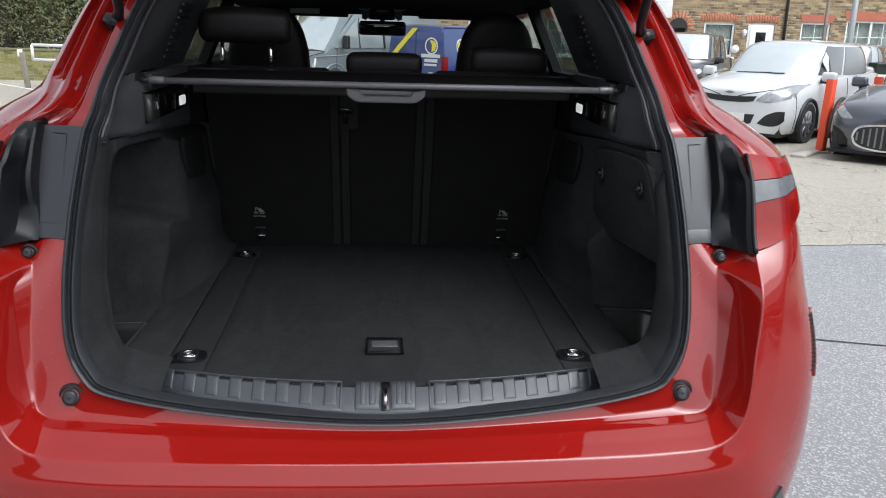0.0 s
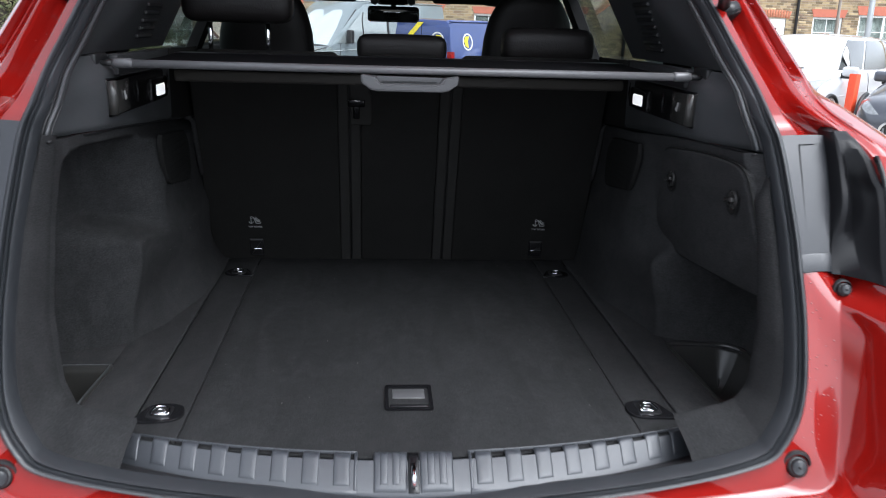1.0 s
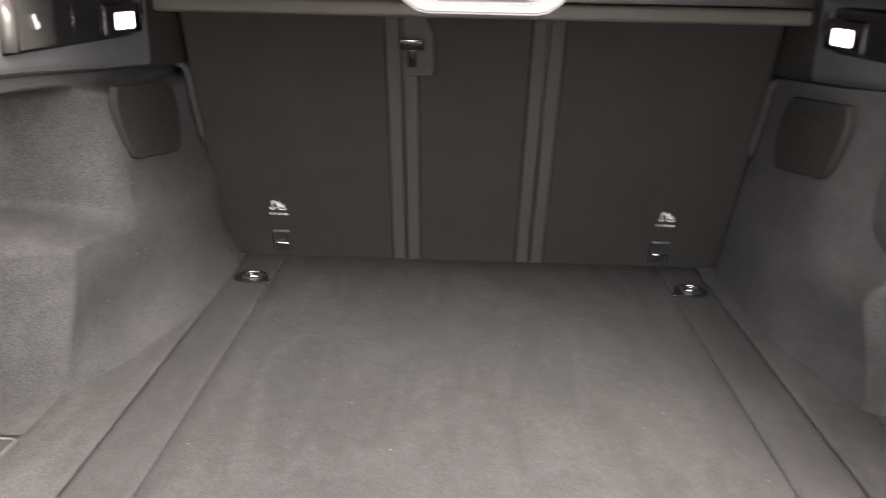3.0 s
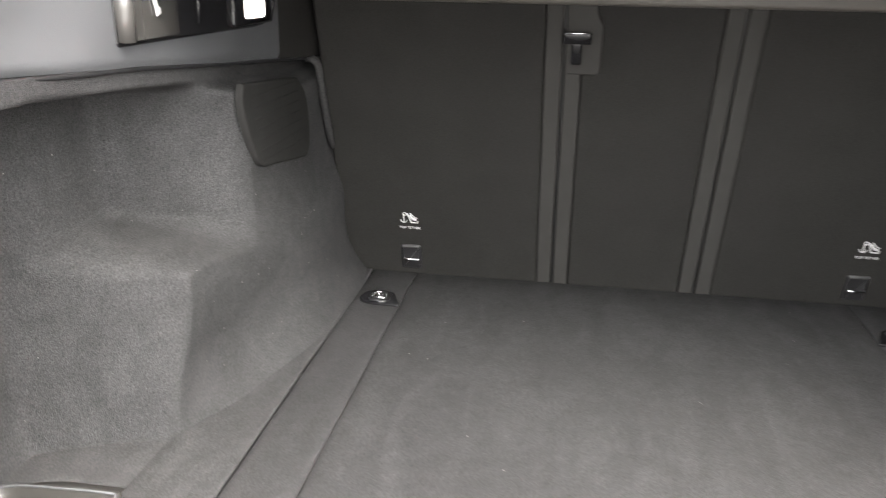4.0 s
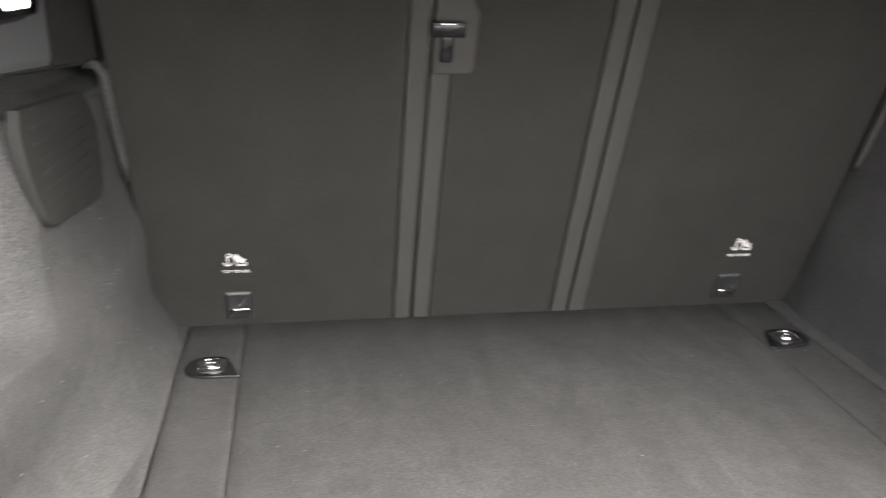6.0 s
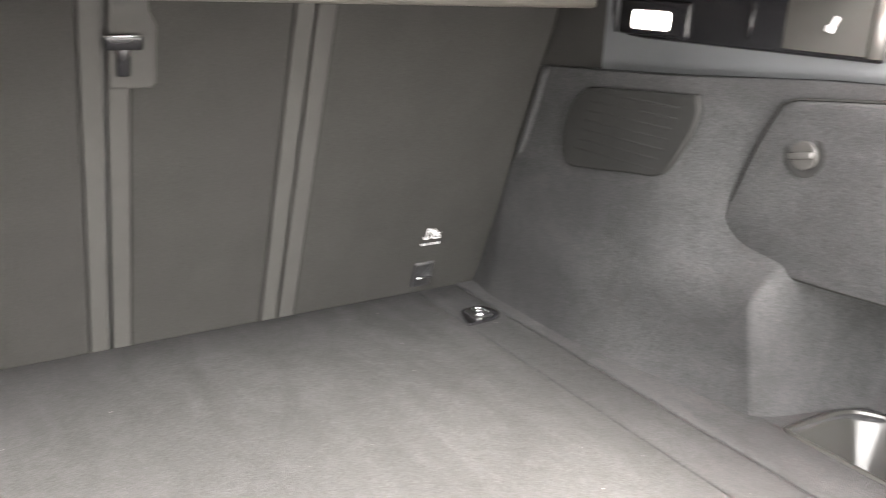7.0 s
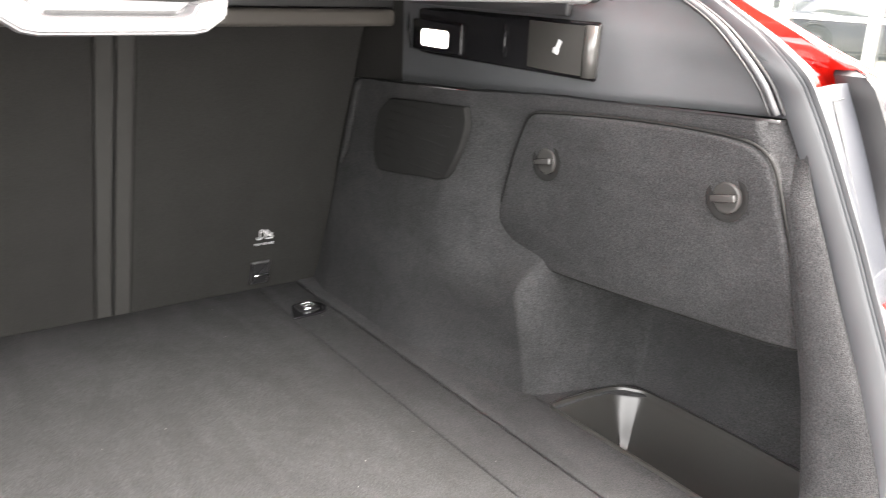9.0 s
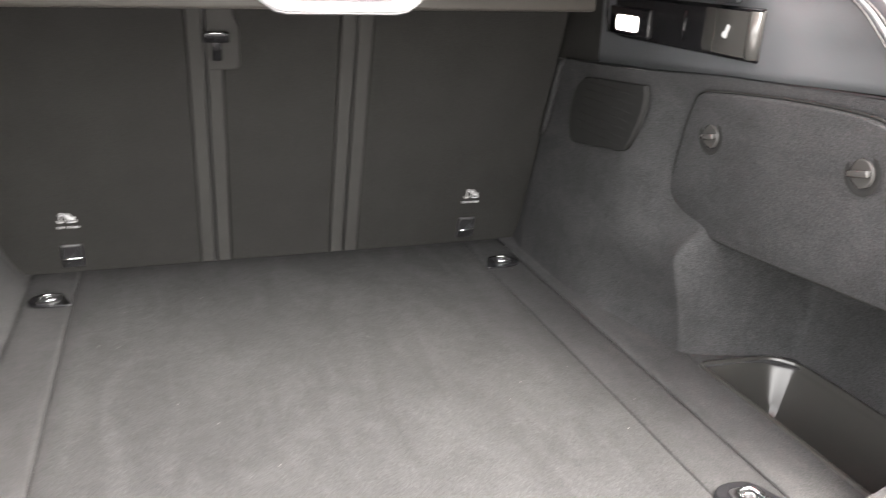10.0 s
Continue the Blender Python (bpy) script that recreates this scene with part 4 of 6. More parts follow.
def skin(u, c, lift=0.0, sx=1):
    """A point on the outer surface: u along the opening, c across (0 seal, 1 step foot, 2 tailgate line, 3.. outwards)."""
    def at(uu, cc):
        lp = loops_at(uu)
        k = min(int(cc), 5)
        return lp[k].lerp(lp[k + 1], cc - k)
    p = at(u, c)
    if lift:
        du = at(min(u + .03, NS), c) - at(max(u - .03, 0), c)
        dc = at(u, min(c + .03, 6)) - at(u, max(c - .03, 0))
        nrm = du.cross(dc).normalized()
        if nrm.y > 0:
            nrm = -nrm
        p = p + nrm * lift
    return mirror(p, sx)


def skin_patch(u0, u1, c0, c1, lift, nu, nc, sx, skirt=.006, rise0=0.0, rise1=0.0, bend=1.0):
    rr = []
    for i in range(-1, nu + 2):
        r = []
        for j in range(-1, nc + 2):
            e = i in (-1, nu + 1) or j in (-1, nc + 1)
            cf = min(max(j, 0), nc) / nc
            uu = mixv(u0 + rise0 * cf ** bend, u1 + rise1 * cf, min(max(i, 0), nu) / nu)
            cc = mixv(c0, c1, cf)
            r.append(skin(uu, cc, lift - (skirt if e else 0), sx))
        rr.append(r)
    return sheet(rr, angle=50)


for sx in (-1, 1):
    # flat inner plate, then the folded fin that hugs the lamp
    cov = tagged(new("lamp_access_cover"), "satin black plastic cover beside the lamp")
    cov.parent = suv
    rr = []
    for k in range(17):
        v = k / 16
        z = mixv(.958, 1.160, v)
        s = seal_point(find_u(z), -.006, -.010)
        y1 = mixv(1.705, 1.800, v)
        rr.append([mirror(p, sx) for p in (s, Vector((mixv(s.x, .688, .5), y1 - .004, z)), Vector((.688, y1, z)), Vector((.694, y1 + .03, z)))])
    part("flat_plate", sheet(rr, angle=60, thick=.002), COVERP, cov)
    # a slightly proud strip crosses the plate's foot
    foot = []
    for z, d in ((.9535, .007), (.9555, .0025), (.958, .002), (.980, .002), (.9825, .003), (.984, .007)):
        s = seal_point(find_u(z), -.006, -.012)
        y1 = mixv(1.705, 1.800, (z - .958) / .202)
        foot.append([mirror(p, sx) for p in (s + Vector((0, d, 0)), Vector((mixv(s.x, .688, .5), y1 - .0075 + d, z)), Vector((.655, y1 - .007 + d, z)), Vector((.672, y1 - .0055 + d, z)), Vector((.678, y1 - .001 + d, z)), Vector((.681, y1 + .012 + d, z)))])
    part("foot_strip", sheet(foot, angle=40), COVERP, cov)
    fin = []
    for k in range(21):
        v = k / 20
        z = mixv(.952, 1.178, v)
        base = mixv(1.700, 1.815, v)
        top = ss(1.0, .93, v)
        crest = base - mixv(.004, .032, ss(.10, .55, v)) * top
        x0 = .664 + .012 * ss(0, .55, v) - .004 * ss(.7, 1, v)
        # outer edge lies over the step, up against the lamp
        lo, hi = 6.0, 9.0
        for _ in range(30):
            um = (lo + hi) / 2
            lo, hi = (um, hi) if loops_at(um)[2].z < z else (lo, um)
        e = loops_at(lo)[2]
        x1, y1 = max(e.x + .002, .726), min(e.y - .005, base + .022) + .02 * ss(.93, 1, v)
        x1 -= .010 * ss(.58, .68, v) + .022 * ss(.92, 1, v)
        x0 += .016 * ss(.94, 1, v)
        dip = .030 * math.sin(math.pi * min(v * 1.15, 1)) ** .7
        q = [(x0 - .002, base + .006), (x0 + .002, mixv(base, crest, .7)), (x0 + .006, crest), (mixv(x0, x1, .22), crest - .002),
             (mixv(x0, x1, mixv(.60, .36, v)), mixv(crest, y1, .45) + dip), (mixv(x0, x1, mixv(.68, .55, v)), mixv(crest, y1, .6) + dip * .8),
             (mixv(x0, x1, .78), mixv(crest, y1, .85)), (x1 - .005, y1), (x1, y1 + .003), (x1 + .004, y1 + .03)]
        fin.append([mirror(Vector((x, y, z)), sx) for x, y in q])
    part("folded_fin", sheet(fin, angle=24), FIN, cov)
    zs_ = [mixv(.995, 1.145, i / 10) for i in range(11)]
    part("plate_seam", tube([mirror(Vector((.628, mixv(1.705, 1.800, (z - .958) / .202) - .0075, z)), sx) for z in zs_] + [mirror(Vector((.655, mixv(1.705, 1.800, .93) - .004, 1.146)), sx)], .0008, 5), DARK, cov)
    # tail lamp: red lens with a smoked band
    lamp = tagged(new("tail_lamp"), "red tail lamp with a smoked clear band")
    lamp.parent = suv
    part("red_lens", skin_patch(6.93, 7.47, 2.06, 4.6, .006, 8, 14, sx, .006, .56, .17, 1.7), LENS_RED, lamp)
    part("smoked_lens", skin_patch(7.48, 7.71, 2.06, 4.6, .006, 3, 12, sx, .006, .17, .13), LENS_CLEAR, lamp, "smoked clear lens")
    part("upper_lens", skin_patch(7.72, 8.06, 2.06, 4.55, .006, 3, 12, sx, .006, .13, .0), LENS_RED, lamp)
    part("lamp_edge", tube([skin(6.88 + 1.17 * i / 14, 2.02, .004, sx) for i in range(15)], .005, 6), GLOSS, lamp)
    # rubber buffers, each in a shallow dished seat
    for (x, y, z), r in (((.5855, 1.572, .682), .0165), ((.680, 1.681, .931), .0108)):
        bf = part("rubber_buffer", tube([(sx * x, y + .02, z - .008), (sx * x, y - .002, z + .001), (sx * x, y - .004, z + .002)], [r, r, r * .85], 20), DARK, suv, "black rubber buffer")
        part("buffer_seat", sheet([[(sx * (x + q * math.cos(a)), y + .004 - dd, z + q * math.sin(a)) for q, dd in ((r * 1.5, -.004), (r * 1.42, .001), (r * 1.2, .002), (r * 1.05, -.004))] for a in [2 * math.pi * i / 24 for i in range(25)]]), DARK, bf)
        part("buffer_cap", tube([(sx * x, y - .003, z + .0015), (sx * x, y - .008, z + .003), (sx * x, y - .0085, z + .003)], [r * .8, r * .74, r * .6], 18), SEAL, bf, "worn grey buffer face")
        part("buffer_pin", tube([(sx * x, y - .008, z + .003), (sx * x, y - .0105, z + .0035)], [r * .16, r * .12], 8), DARK, bf)
    # side vent slot and lower bumper insert
    vent = part("side_vent", skin_patch(4.90, 5.55, 4.30, 4.44, .002, 8, 3, sx, .004), DARK, suv, "black mesh slot in the bumper's side")
    part("vent_rim", tube([skin(4.86 + .74 * i / 10, 4.47, .001, sx) for i in range(11)], .004, 6), RED, vent)
    for k in range(14):
        uu = 4.92 + .60 * k / 13
        part("vent_bar", tube([skin(uu, 4.31, .003, sx), skin(uu + .02, 4.43, .003, sx)], .002, 4), GLOSS, vent)
    part("bumper_insert", skin_patch(3.1, 3.5, 4.15, 4.7, .004, 8, 6, sx), GLOSS, suv, "gloss black lower bumper insert")
    # gas strut with its ball joint
    st = part("gas_strut", tube([(sx * .617, 2.13, 1.361), (sx * .600, 2.09, 1.387), (sx * .59, 2.0, 1.48), (sx * .57, 1.75, 2.0)], [.013, .011, .012, .012], 10), DARK, suv, "black gas strut of the tailgate")
    part("ball_joint", tube([(sx * .607, 2.137, 1.342), (sx * .624, 2.128, 1.357), (sx * .644, 2.13, 1.366)], [.012, .022, .014], 10), GLOSS, st)
    part("hinge_cover", box(min(sx * .58, sx * .65), max(sx * .58, sx * .65), 2.20, 2.30, 1.45, 1.545, .01), DARK, suv)

# ---- cabin ----
# roof lining, sides, windows and dashboard ahead of the boot
part("roof_lining", sheet([[(x, y, z - .05 * (x / .62) ** 4) for x in [-.62 + 1.24 * i / 16 for i in range(17)]] for y, z in ((2.42, 1.548), (2.6, 1.53), (2.8, 1.515), (3.4, 1.50), (4.0, 1.485), (4.35, 1.455), (4.45, 1.425))], thick=.01), LINING, suv, "dark roof lining")
for sx in (-1, 1):
    for nm, a, b in (("window_pillar", (2.44, 1.22), (2.62, 1.50)), ("door_pillar", (3.30, 1.20), (3.42, 1.50))):
        rr = [[(sx * (x + .002), y + dy, z) for dy, x in ((-.02, .69 - .38 * (z - 1.2)), (.0, .66 - .38 * (z - 1.2)), (.09, .66 - .38 * (z - 1.2)), (.11, .69 - .38 * (z - 1.2)))] for y, z in (a, ((a[0] + b[0]) / 2, (a[1] + b[1]) / 2), b)]
        part(nm, sheet(rr, thick=.01), LINING, suv)
    part("windscreen_pillar", tube([(sx * .70, 5.05, 1.10), (sx * .60, 4.42, 1.47)], .05, 10), LINING, suv)
    part("roof_rail_lining", tube([(sx * .575, 2.5, 1.50), (sx * .575, 3.4, 1.492), (sx * .57, 4.42, 1.455)], .035, 8), LINING, suv)
    part("door_lining", box(min(sx * .66, sx * .78), max(sx * .66, sx * .78), 2.62, 4.9, .45, 1.215, .02), LINING, suv)
    g = part("side_window", sheet([[(sx * (.705 - .38 * (z - 1.2)), y, z) for z in (1.21, 1.35, 1.49)] for y in (2.40, 3.3, 4.3, 4.75)], thick=.004), TINT, suv, "tinted side window glass")
    g.visible_shadow = False
scr = part("windscreen", sheet([[(x, mixv(4.44, 5.12, v) - .12 * (x / .62) ** 2 * v, mixv(1.445, 1.06, v)) for v in (0, .25, .5, .75, 1)] for x in [-.66 + 1.32 * i / 12 for i in range(13)]], thick=.005), CLEAR, suv, "clear windscreen glass")
scr.visible_shadow = False
part("dashboard", box(-.72, .72, 4.62, 5.20, .55, 1.045, .05, 3), DARK, suv, "black dashboard")
mir = part("rear_view_mirror", cushion(.236, .035, .070, .020), GLOSS, suv, "black rear view mirror")
mir.matrix_basis = pose(.003, 4.41, 1.316, 6, 0, 0)
part("mirror_glass", box(-.108, .108, -.0205, -.0185, .007, .063, .0008), mat("mirror_glass", (.6, .62, .63), .03, 1.0, .02), mir)
part("mirror_arm", tube([(0, .02, .05), (0, .05, .10), (0, .06, .14)], .012, 8), DARK, mir)
con = part("sensor_console", box(-.075, .075, 4.36, 4.48, 1.392, 1.475, .02, 3), GLOSS, suv, "black sensor housing above the mirror")
CONSOLE_SIDE = mat("console_side", (.13, .135, .14), .5)
CONSOLE_GREY = mat("console_grey", (.42, .43, .44), .45)
part("console_button", box(-.050, .050, 4.345, 4.364, 1.426, 1.466, .010, 3), DARK, con)
part("console_slot", box(-.028, .028, 4.341, 4.348, 1.430, 1.438, .002), CONSOLE_GREY, con)
for sx in (-1, 1):
    # a grey wing slopes from the roof down to the mirror's arm on each side
    part("console_wing", plate([(sx * .124, 1.452), (sx * .100, 1.438), (sx * .100, 1.396), (sx * .080, 1.388), (sx * .062, 1.404), (sx * .060, 1.440), (sx * .075, 1.458)][::sx], frame_axes((0, 4.352, 0), (1, 0, 0), (0, 0, 1)), .012, .002), CONSOLE_SIDE, con, "grey wing of the sensor housing")
    part("console_trim", tube([(sx * .124, 4.346, 1.452), (sx * .106, 4.342, 1.440), (sx * .070, 4.340, 1.436), (sx * .058, 4.340, 1.446), (sx * .052, 4.340, 1.466)], .0045, 6), CONSOLE_GREY, con)
vis = part("sun_visor", box(-.52, -.165, 4.33, 4.345, 1.399, 1.47, .008), LINING, suv)
part("visor_label", box(-.449, -.305, 4.327, 4.329, 1.411, 1.436), mat("label_paper", (.78, .78, .76), .6), vis, "pale grey warning label")
part("sun_visor", box(.18, .52, 4.33, 4.345, 1.402, 1.47, .008), LINING, suv)

# ---- the rest of the red body, seen only from outside ----
for sx in (-1, 1):
    first = [mirror(loops_at(u)[6], sx) for u in (3.3, 4, 5, 6, 7, 8)]
    rr = [first]
    for y, w, hgt in ((2.5, 1.0, 1.0), (3.2, 1.0, 1.0), (4.4, 1.0, 1.0), (5.1, .99, .99), (5.6, .96, .93), (5.95, .86, .86), (6.12, .62, .80)):
        rr.append([Vector((sx * x * w, y, .26 + (z - .26) * hgt)) for x, z in ((.85, .26), (.945, .45), (.962, .68), (.96, .87), (.93, 1.0), (.885, 1.125))])
    part("body_side", sheet(rr, angle=60, thick=.012), RED, suv, "red body side")
    for y in (2.36, 5.18):
        wh = tagged(new("wheel"), "black tyre on a grey alloy rim")
        wh.parent = suv
        prof = [(.21, .10), (.33, .115), (.36, .09), (.365, 0), (.36, -.09), (.33, -.115), (.21, -.10)]
        part("tyre", sheet([[(sx * (.835 + d), y + r * math.cos(a), .365 + r * math.sin(a)) for r, d in prof] for a in [2 * math.pi * i / 40 for i in range(41)]], angle=40), TYRE, wh)
        rim = bmesh.new()
        for k in range(5):
            join(rim, box(-.012, .012, -.028, .028, .03, .25, .006, 2, pose(sx * .925, y, .365, 72 * k)))
        join(rim, tube([(sx * .90, y, .365), (sx * .935, y, .365)], .05, 16))
        join(rim, sheet([[(sx * d, y + r * math.cos(a), .365 + r * math.sin(a)) for r, d in ((.20, .80), (.255, .86), (.26, .945), (.245, .945))] for a in [2 * math.pi * i / 40 for i in range(41)]]))
        part("rim", rim, RIM, wh)
        part("arch_trim", tube([(sx * .945, y + .40 * math.cos(a), .365 + .40 * math.sin(a)) for a in [math.pi * i / 16 for i in range(17)]], .02, 8), DARK, suv)
part("roof", sheet([[(x, y, z - .06 * (x / .60) ** 4) for x in [-.60 + 1.2 * i / 16 for i in range(17)]] for y, z in ((2.84, 1.692), (3.0, 1.692), (3.4, 1.685), (3.8, 1.668), (4.35, 1.60), (4.45, 1.56))], thick=.015), RED, suv, "red roof")
part("bonnet", sheet([[(x, y, z - .06 * (x / .85) ** 2) for x in [-w + 2 * w * i / 14 for i in range(15)]] for y, z, w in ((5.125, 1.050, .885), (5.3, 1.04, .87), (5.7, 1.0, .84), (6.0, .93, .76), (6.12, .78, .60), (6.14, .45, .60), (6.08, .26, .58))], thick=.012), RED, suv, "red bonnet and nose")
part("underbody", box(-.80, .80, 1.62, 6.0, .22, .42, .03), DARK, suv)
gate = tagged(new("tailgate"), "red tailgate raised above the boot")
gate.parent = suv
GM = frame_axes((0, 2.50, 1.73), (1, 0, 0), (0, -.91, .415))
part("gate_panel", plate(rounded(1.44, 1.42, .14, 6), GM @ Matrix.Translation((0, .73, -.05)), .09, .02), RED, gate)
part("gate_lining", plate(rounded(1.30, 1.30, .12, 6), GM @ Matrix.Translation((0, .73, -.062)), .012, .004), DARK, gate)

# ---- rain drops on the paint, lint on the carpet ----
rd = random.Random(12)
dr = bmesh.new()
for _ in range(170):
    sx = rd.choice((-1, 1))
    u, c = (rd.uniform(3.4, 6.6), rd.uniform(.12, .9)) if rd.random() < .5 else (rd.uniform(8.3, 11.0), rd.uniform(.3, 3.2))
    r = rd.uniform(.0006, .0016)
    q = bmesh.new()
    bmesh.ops.create_icosphere(q, subdivisions=1, radius=r)
    bmesh.ops.translate(q, vec=skin(u, c, .0004, sx), verts=q.verts)
    join(dr, smooth(q))
drops = part("rain_drops", dr, mat("water_drop", (.30, .10, .10), .05, vary=.1, coat=1.0), suv, "small rain drops on the red paint")
tagged(drops, kind="stuff")
ln = bmesh.new()
for _ in range(26):
    x, y = rd.uniform(-.45, .45), rd.uniform(1.68, 2.66)
    a = rd.uniform(0, 360)
    w = rd.uniform(.0003, .0008)
    join(ln, box(-w, w, -w * .6, w * .6, 0, .0006, 0, 1, pose(x, y, FLOOR + .0003, 0, 0, a)))
for _ in range(34):
    y, z = rd.uniform(1.88, 2.55), rd.uniform(.72, 1.04)
    w = rd.uniform(.0003, .0008)
    join(ln, box(-.0004, .0004, -w, w, -w * .6, w * .6, 0, 1, pose(-wall_left(y, z) + .0006, y, z, rd.uniform(0, 180), 0, 0)))
lint = part("lint", ln, mat("pale_lint", (.12, .12, .115), .9), None)
tagged(lint, "specks of pale lint on the carpet", "lint", "", "stuff")


from mathutils.bvhtree import BVHTree

# ---- ground of the car park ----
def gz(y):
    """The yard falls gently away in front of the car."""
    return -0.014 * (min(max(y, 2.0), 60.0) - 2.0)


def asphalt(name, a, b, chip, scale=1.0, cracks=0.0):
    """Worn asphalt: binder, stone chips, damp patches and fine cracks."""
    m = bpy.data.materials.new(name)
    m.use_nodes = True
    n, l = m.node_tree.nodes, m.node_tree.links
    p = n["Principled BSDF"]
    geo = n.new("ShaderNodeNewGeometry")
    big = n.new("ShaderNodeTexNoise")
    big.inputs["Scale"].default_value, big.inputs["Detail"].default_value = 0.7 * scale, 7
    l.new(geo.outputs["Position"], big.inputs["Vector"])
    ramp = n.new("ShaderNodeMix")
    ramp.data_type = 'RGBA'
    ramp.inputs[6].default_value, ramp.inputs[7].default_value = (*a, 1), (*b, 1)
    l.new(big.outputs["Fac"], ramp.inputs[0])
    vor = n.new("ShaderNodeTexVoronoi")
    vor.inputs["Scale"].default_value = 165 * scale
    l.new(geo.outputs["Position"], vor.inputs["Vector"])
    thr = n.new("ShaderNodeMath")
    thr.operation = 'GREATER_THAN'
    sep = n.new("ShaderNodeSeparateColor")
    l.new(vor.outputs["Color"], sep.inputs[0])
    l.new(sep.outputs[0], thr.inputs[0])
    thr.inputs[1].default_value = 0.78
    mx = n.new("ShaderNodeMix")
    mx.data_type = 'RGBA'
    mx.inputs[7].default_value = (*chip, 1)
    l.new(thr.outputs[0], mx.inputs[0])
    l.new(ramp.outputs[2], mx.inputs[6])
    crack = n.new("ShaderNodeTexVoronoi")
    crack.feature = 'DISTANCE_TO_EDGE'
    crack.inputs["Scale"].default_value = 1.5
    warp = n.new("ShaderNodeTexNoise")
    warp.inputs["Scale"].default_value = 2.5
    l.new(geo.outputs["Position"], warp.inputs["Vector"])
    wadd = n.new("ShaderNodeVectorMath")
    wadd.operation = 'MULTIPLY_ADD'
    l.new(warp.outputs["Color"], wadd.inputs[0])
    wadd.inputs[1].default_value = (.5, .5, .5)
    l.new(geo.outputs["Position"], wadd.inputs[2])
    l.new(wadd.outputs[0], crack.inputs["Vector"])
    cth = n.new("ShaderNodeMath")
    cth.operation = 'LESS_THAN'
    l.new(crack.outputs["Distance"], cth.inputs[0])
    cth.inputs[1].default_value = cracks
    mc = n.new("ShaderNodeMix")
    mc.data_type = 'RGBA'
    mc.inputs[7].default_value = (.13, .12, .10, 1)
    l.new(cth.outputs[0], mc.inputs[0])
    l.new(mx.outputs[2], mc.inputs[6])
    l.new(mc.outputs[2], p.inputs["Base Color"])
    p.inputs["Roughness"].default_value = 0.62
    bp = n.new("ShaderNodeBump")
    bp.inputs["Strength"].default_value, bp.inputs["Distance"].default_value = 0.8, 0.006
    l.new(vor.outputs["Distance"], bp.inputs["Height"])
    l.new(bp.outputs[0], p.inputs["Normal"])
    return m


ASPHALT = asphalt("grey_asphalt", (.20, .20, .205), (.28, .28, .285), (.42, .42, .43))
OLD = asphalt("worn_tan_asphalt", (.24, .22, .18), (.38, .35, .29), (.50, .47, .41), .8, .0045)
CONCRETE = mat("pale_concrete", (.36, .34, .30), .85, vary=.25, scale=3, fine=.2, fscale=60, bump=.003, bscale=60)

ground = part("ground", sheet([[(x, y, gz(y)) for x in (-3000, -40, -8, 0, 8, 40, 3000)] for y in (-3000, -40, -5, 2, 5.4, 12, 24, 60, 3000)]), ASPHALT, None)
tagged(ground, "grey chipped asphalt of the car park", "ground", "", "structure")
def old_edge(x, y):
    return y + .12 * math.sin(x * 1.7) + .05 * math.sin(x * 5.1) - .1 * (x - 3)


old = part("road", sheet([[(x, old_edge(x, y), gz(old_edge(x, y)) + .004) for x in [-14 + 1.0 * i for i in range(43)]] for y in (5.55, 9, 15, 24.8)]), OLD, None)
tagged(old, "old tan asphalt with cracks and stains", "road", "", "structure")
joint = part("road_joint", sheet([[(1.2 + .4 * i + .0 * k, 3.75 - .32 * (1.2 + .4 * i - 1.6) * .9 + .006 * math.sin(i * 2.1) + .014 * k, .0045 + gz(3.6)) for k in (0, 1)] for i in range(18)]), mat("tar", (.03, .03, .03), .6), None)
tagged(joint, "dark tar joint across the asphalt", "road joint", "", "structure")
kerb = part("kerb", box(-.09, .09, 0, 9.0, 0, .05, .015, 2, pose(5.30, 10.05, gz(10) - .005, -.8, 0, -42)), CONCRETE, None)
tagged(kerb, "low pale concrete edging between parking bays", "kerb", "", "structure")
line = part("bay_line", sheet([[(-8.98 + 1.54 * u + dx, 20.66 - 1.80 * u, gz(20.66 - 1.80 * u) + .012) for u in (-.35, 0, .35, .7, 1.05)] for dx in (-.07, .07)]), mat("white_line", (.7, .7, .66), .7, vary=.3, scale=4), None)
tagged(line, "worn white painted bay line", "road marking", "", "structure")


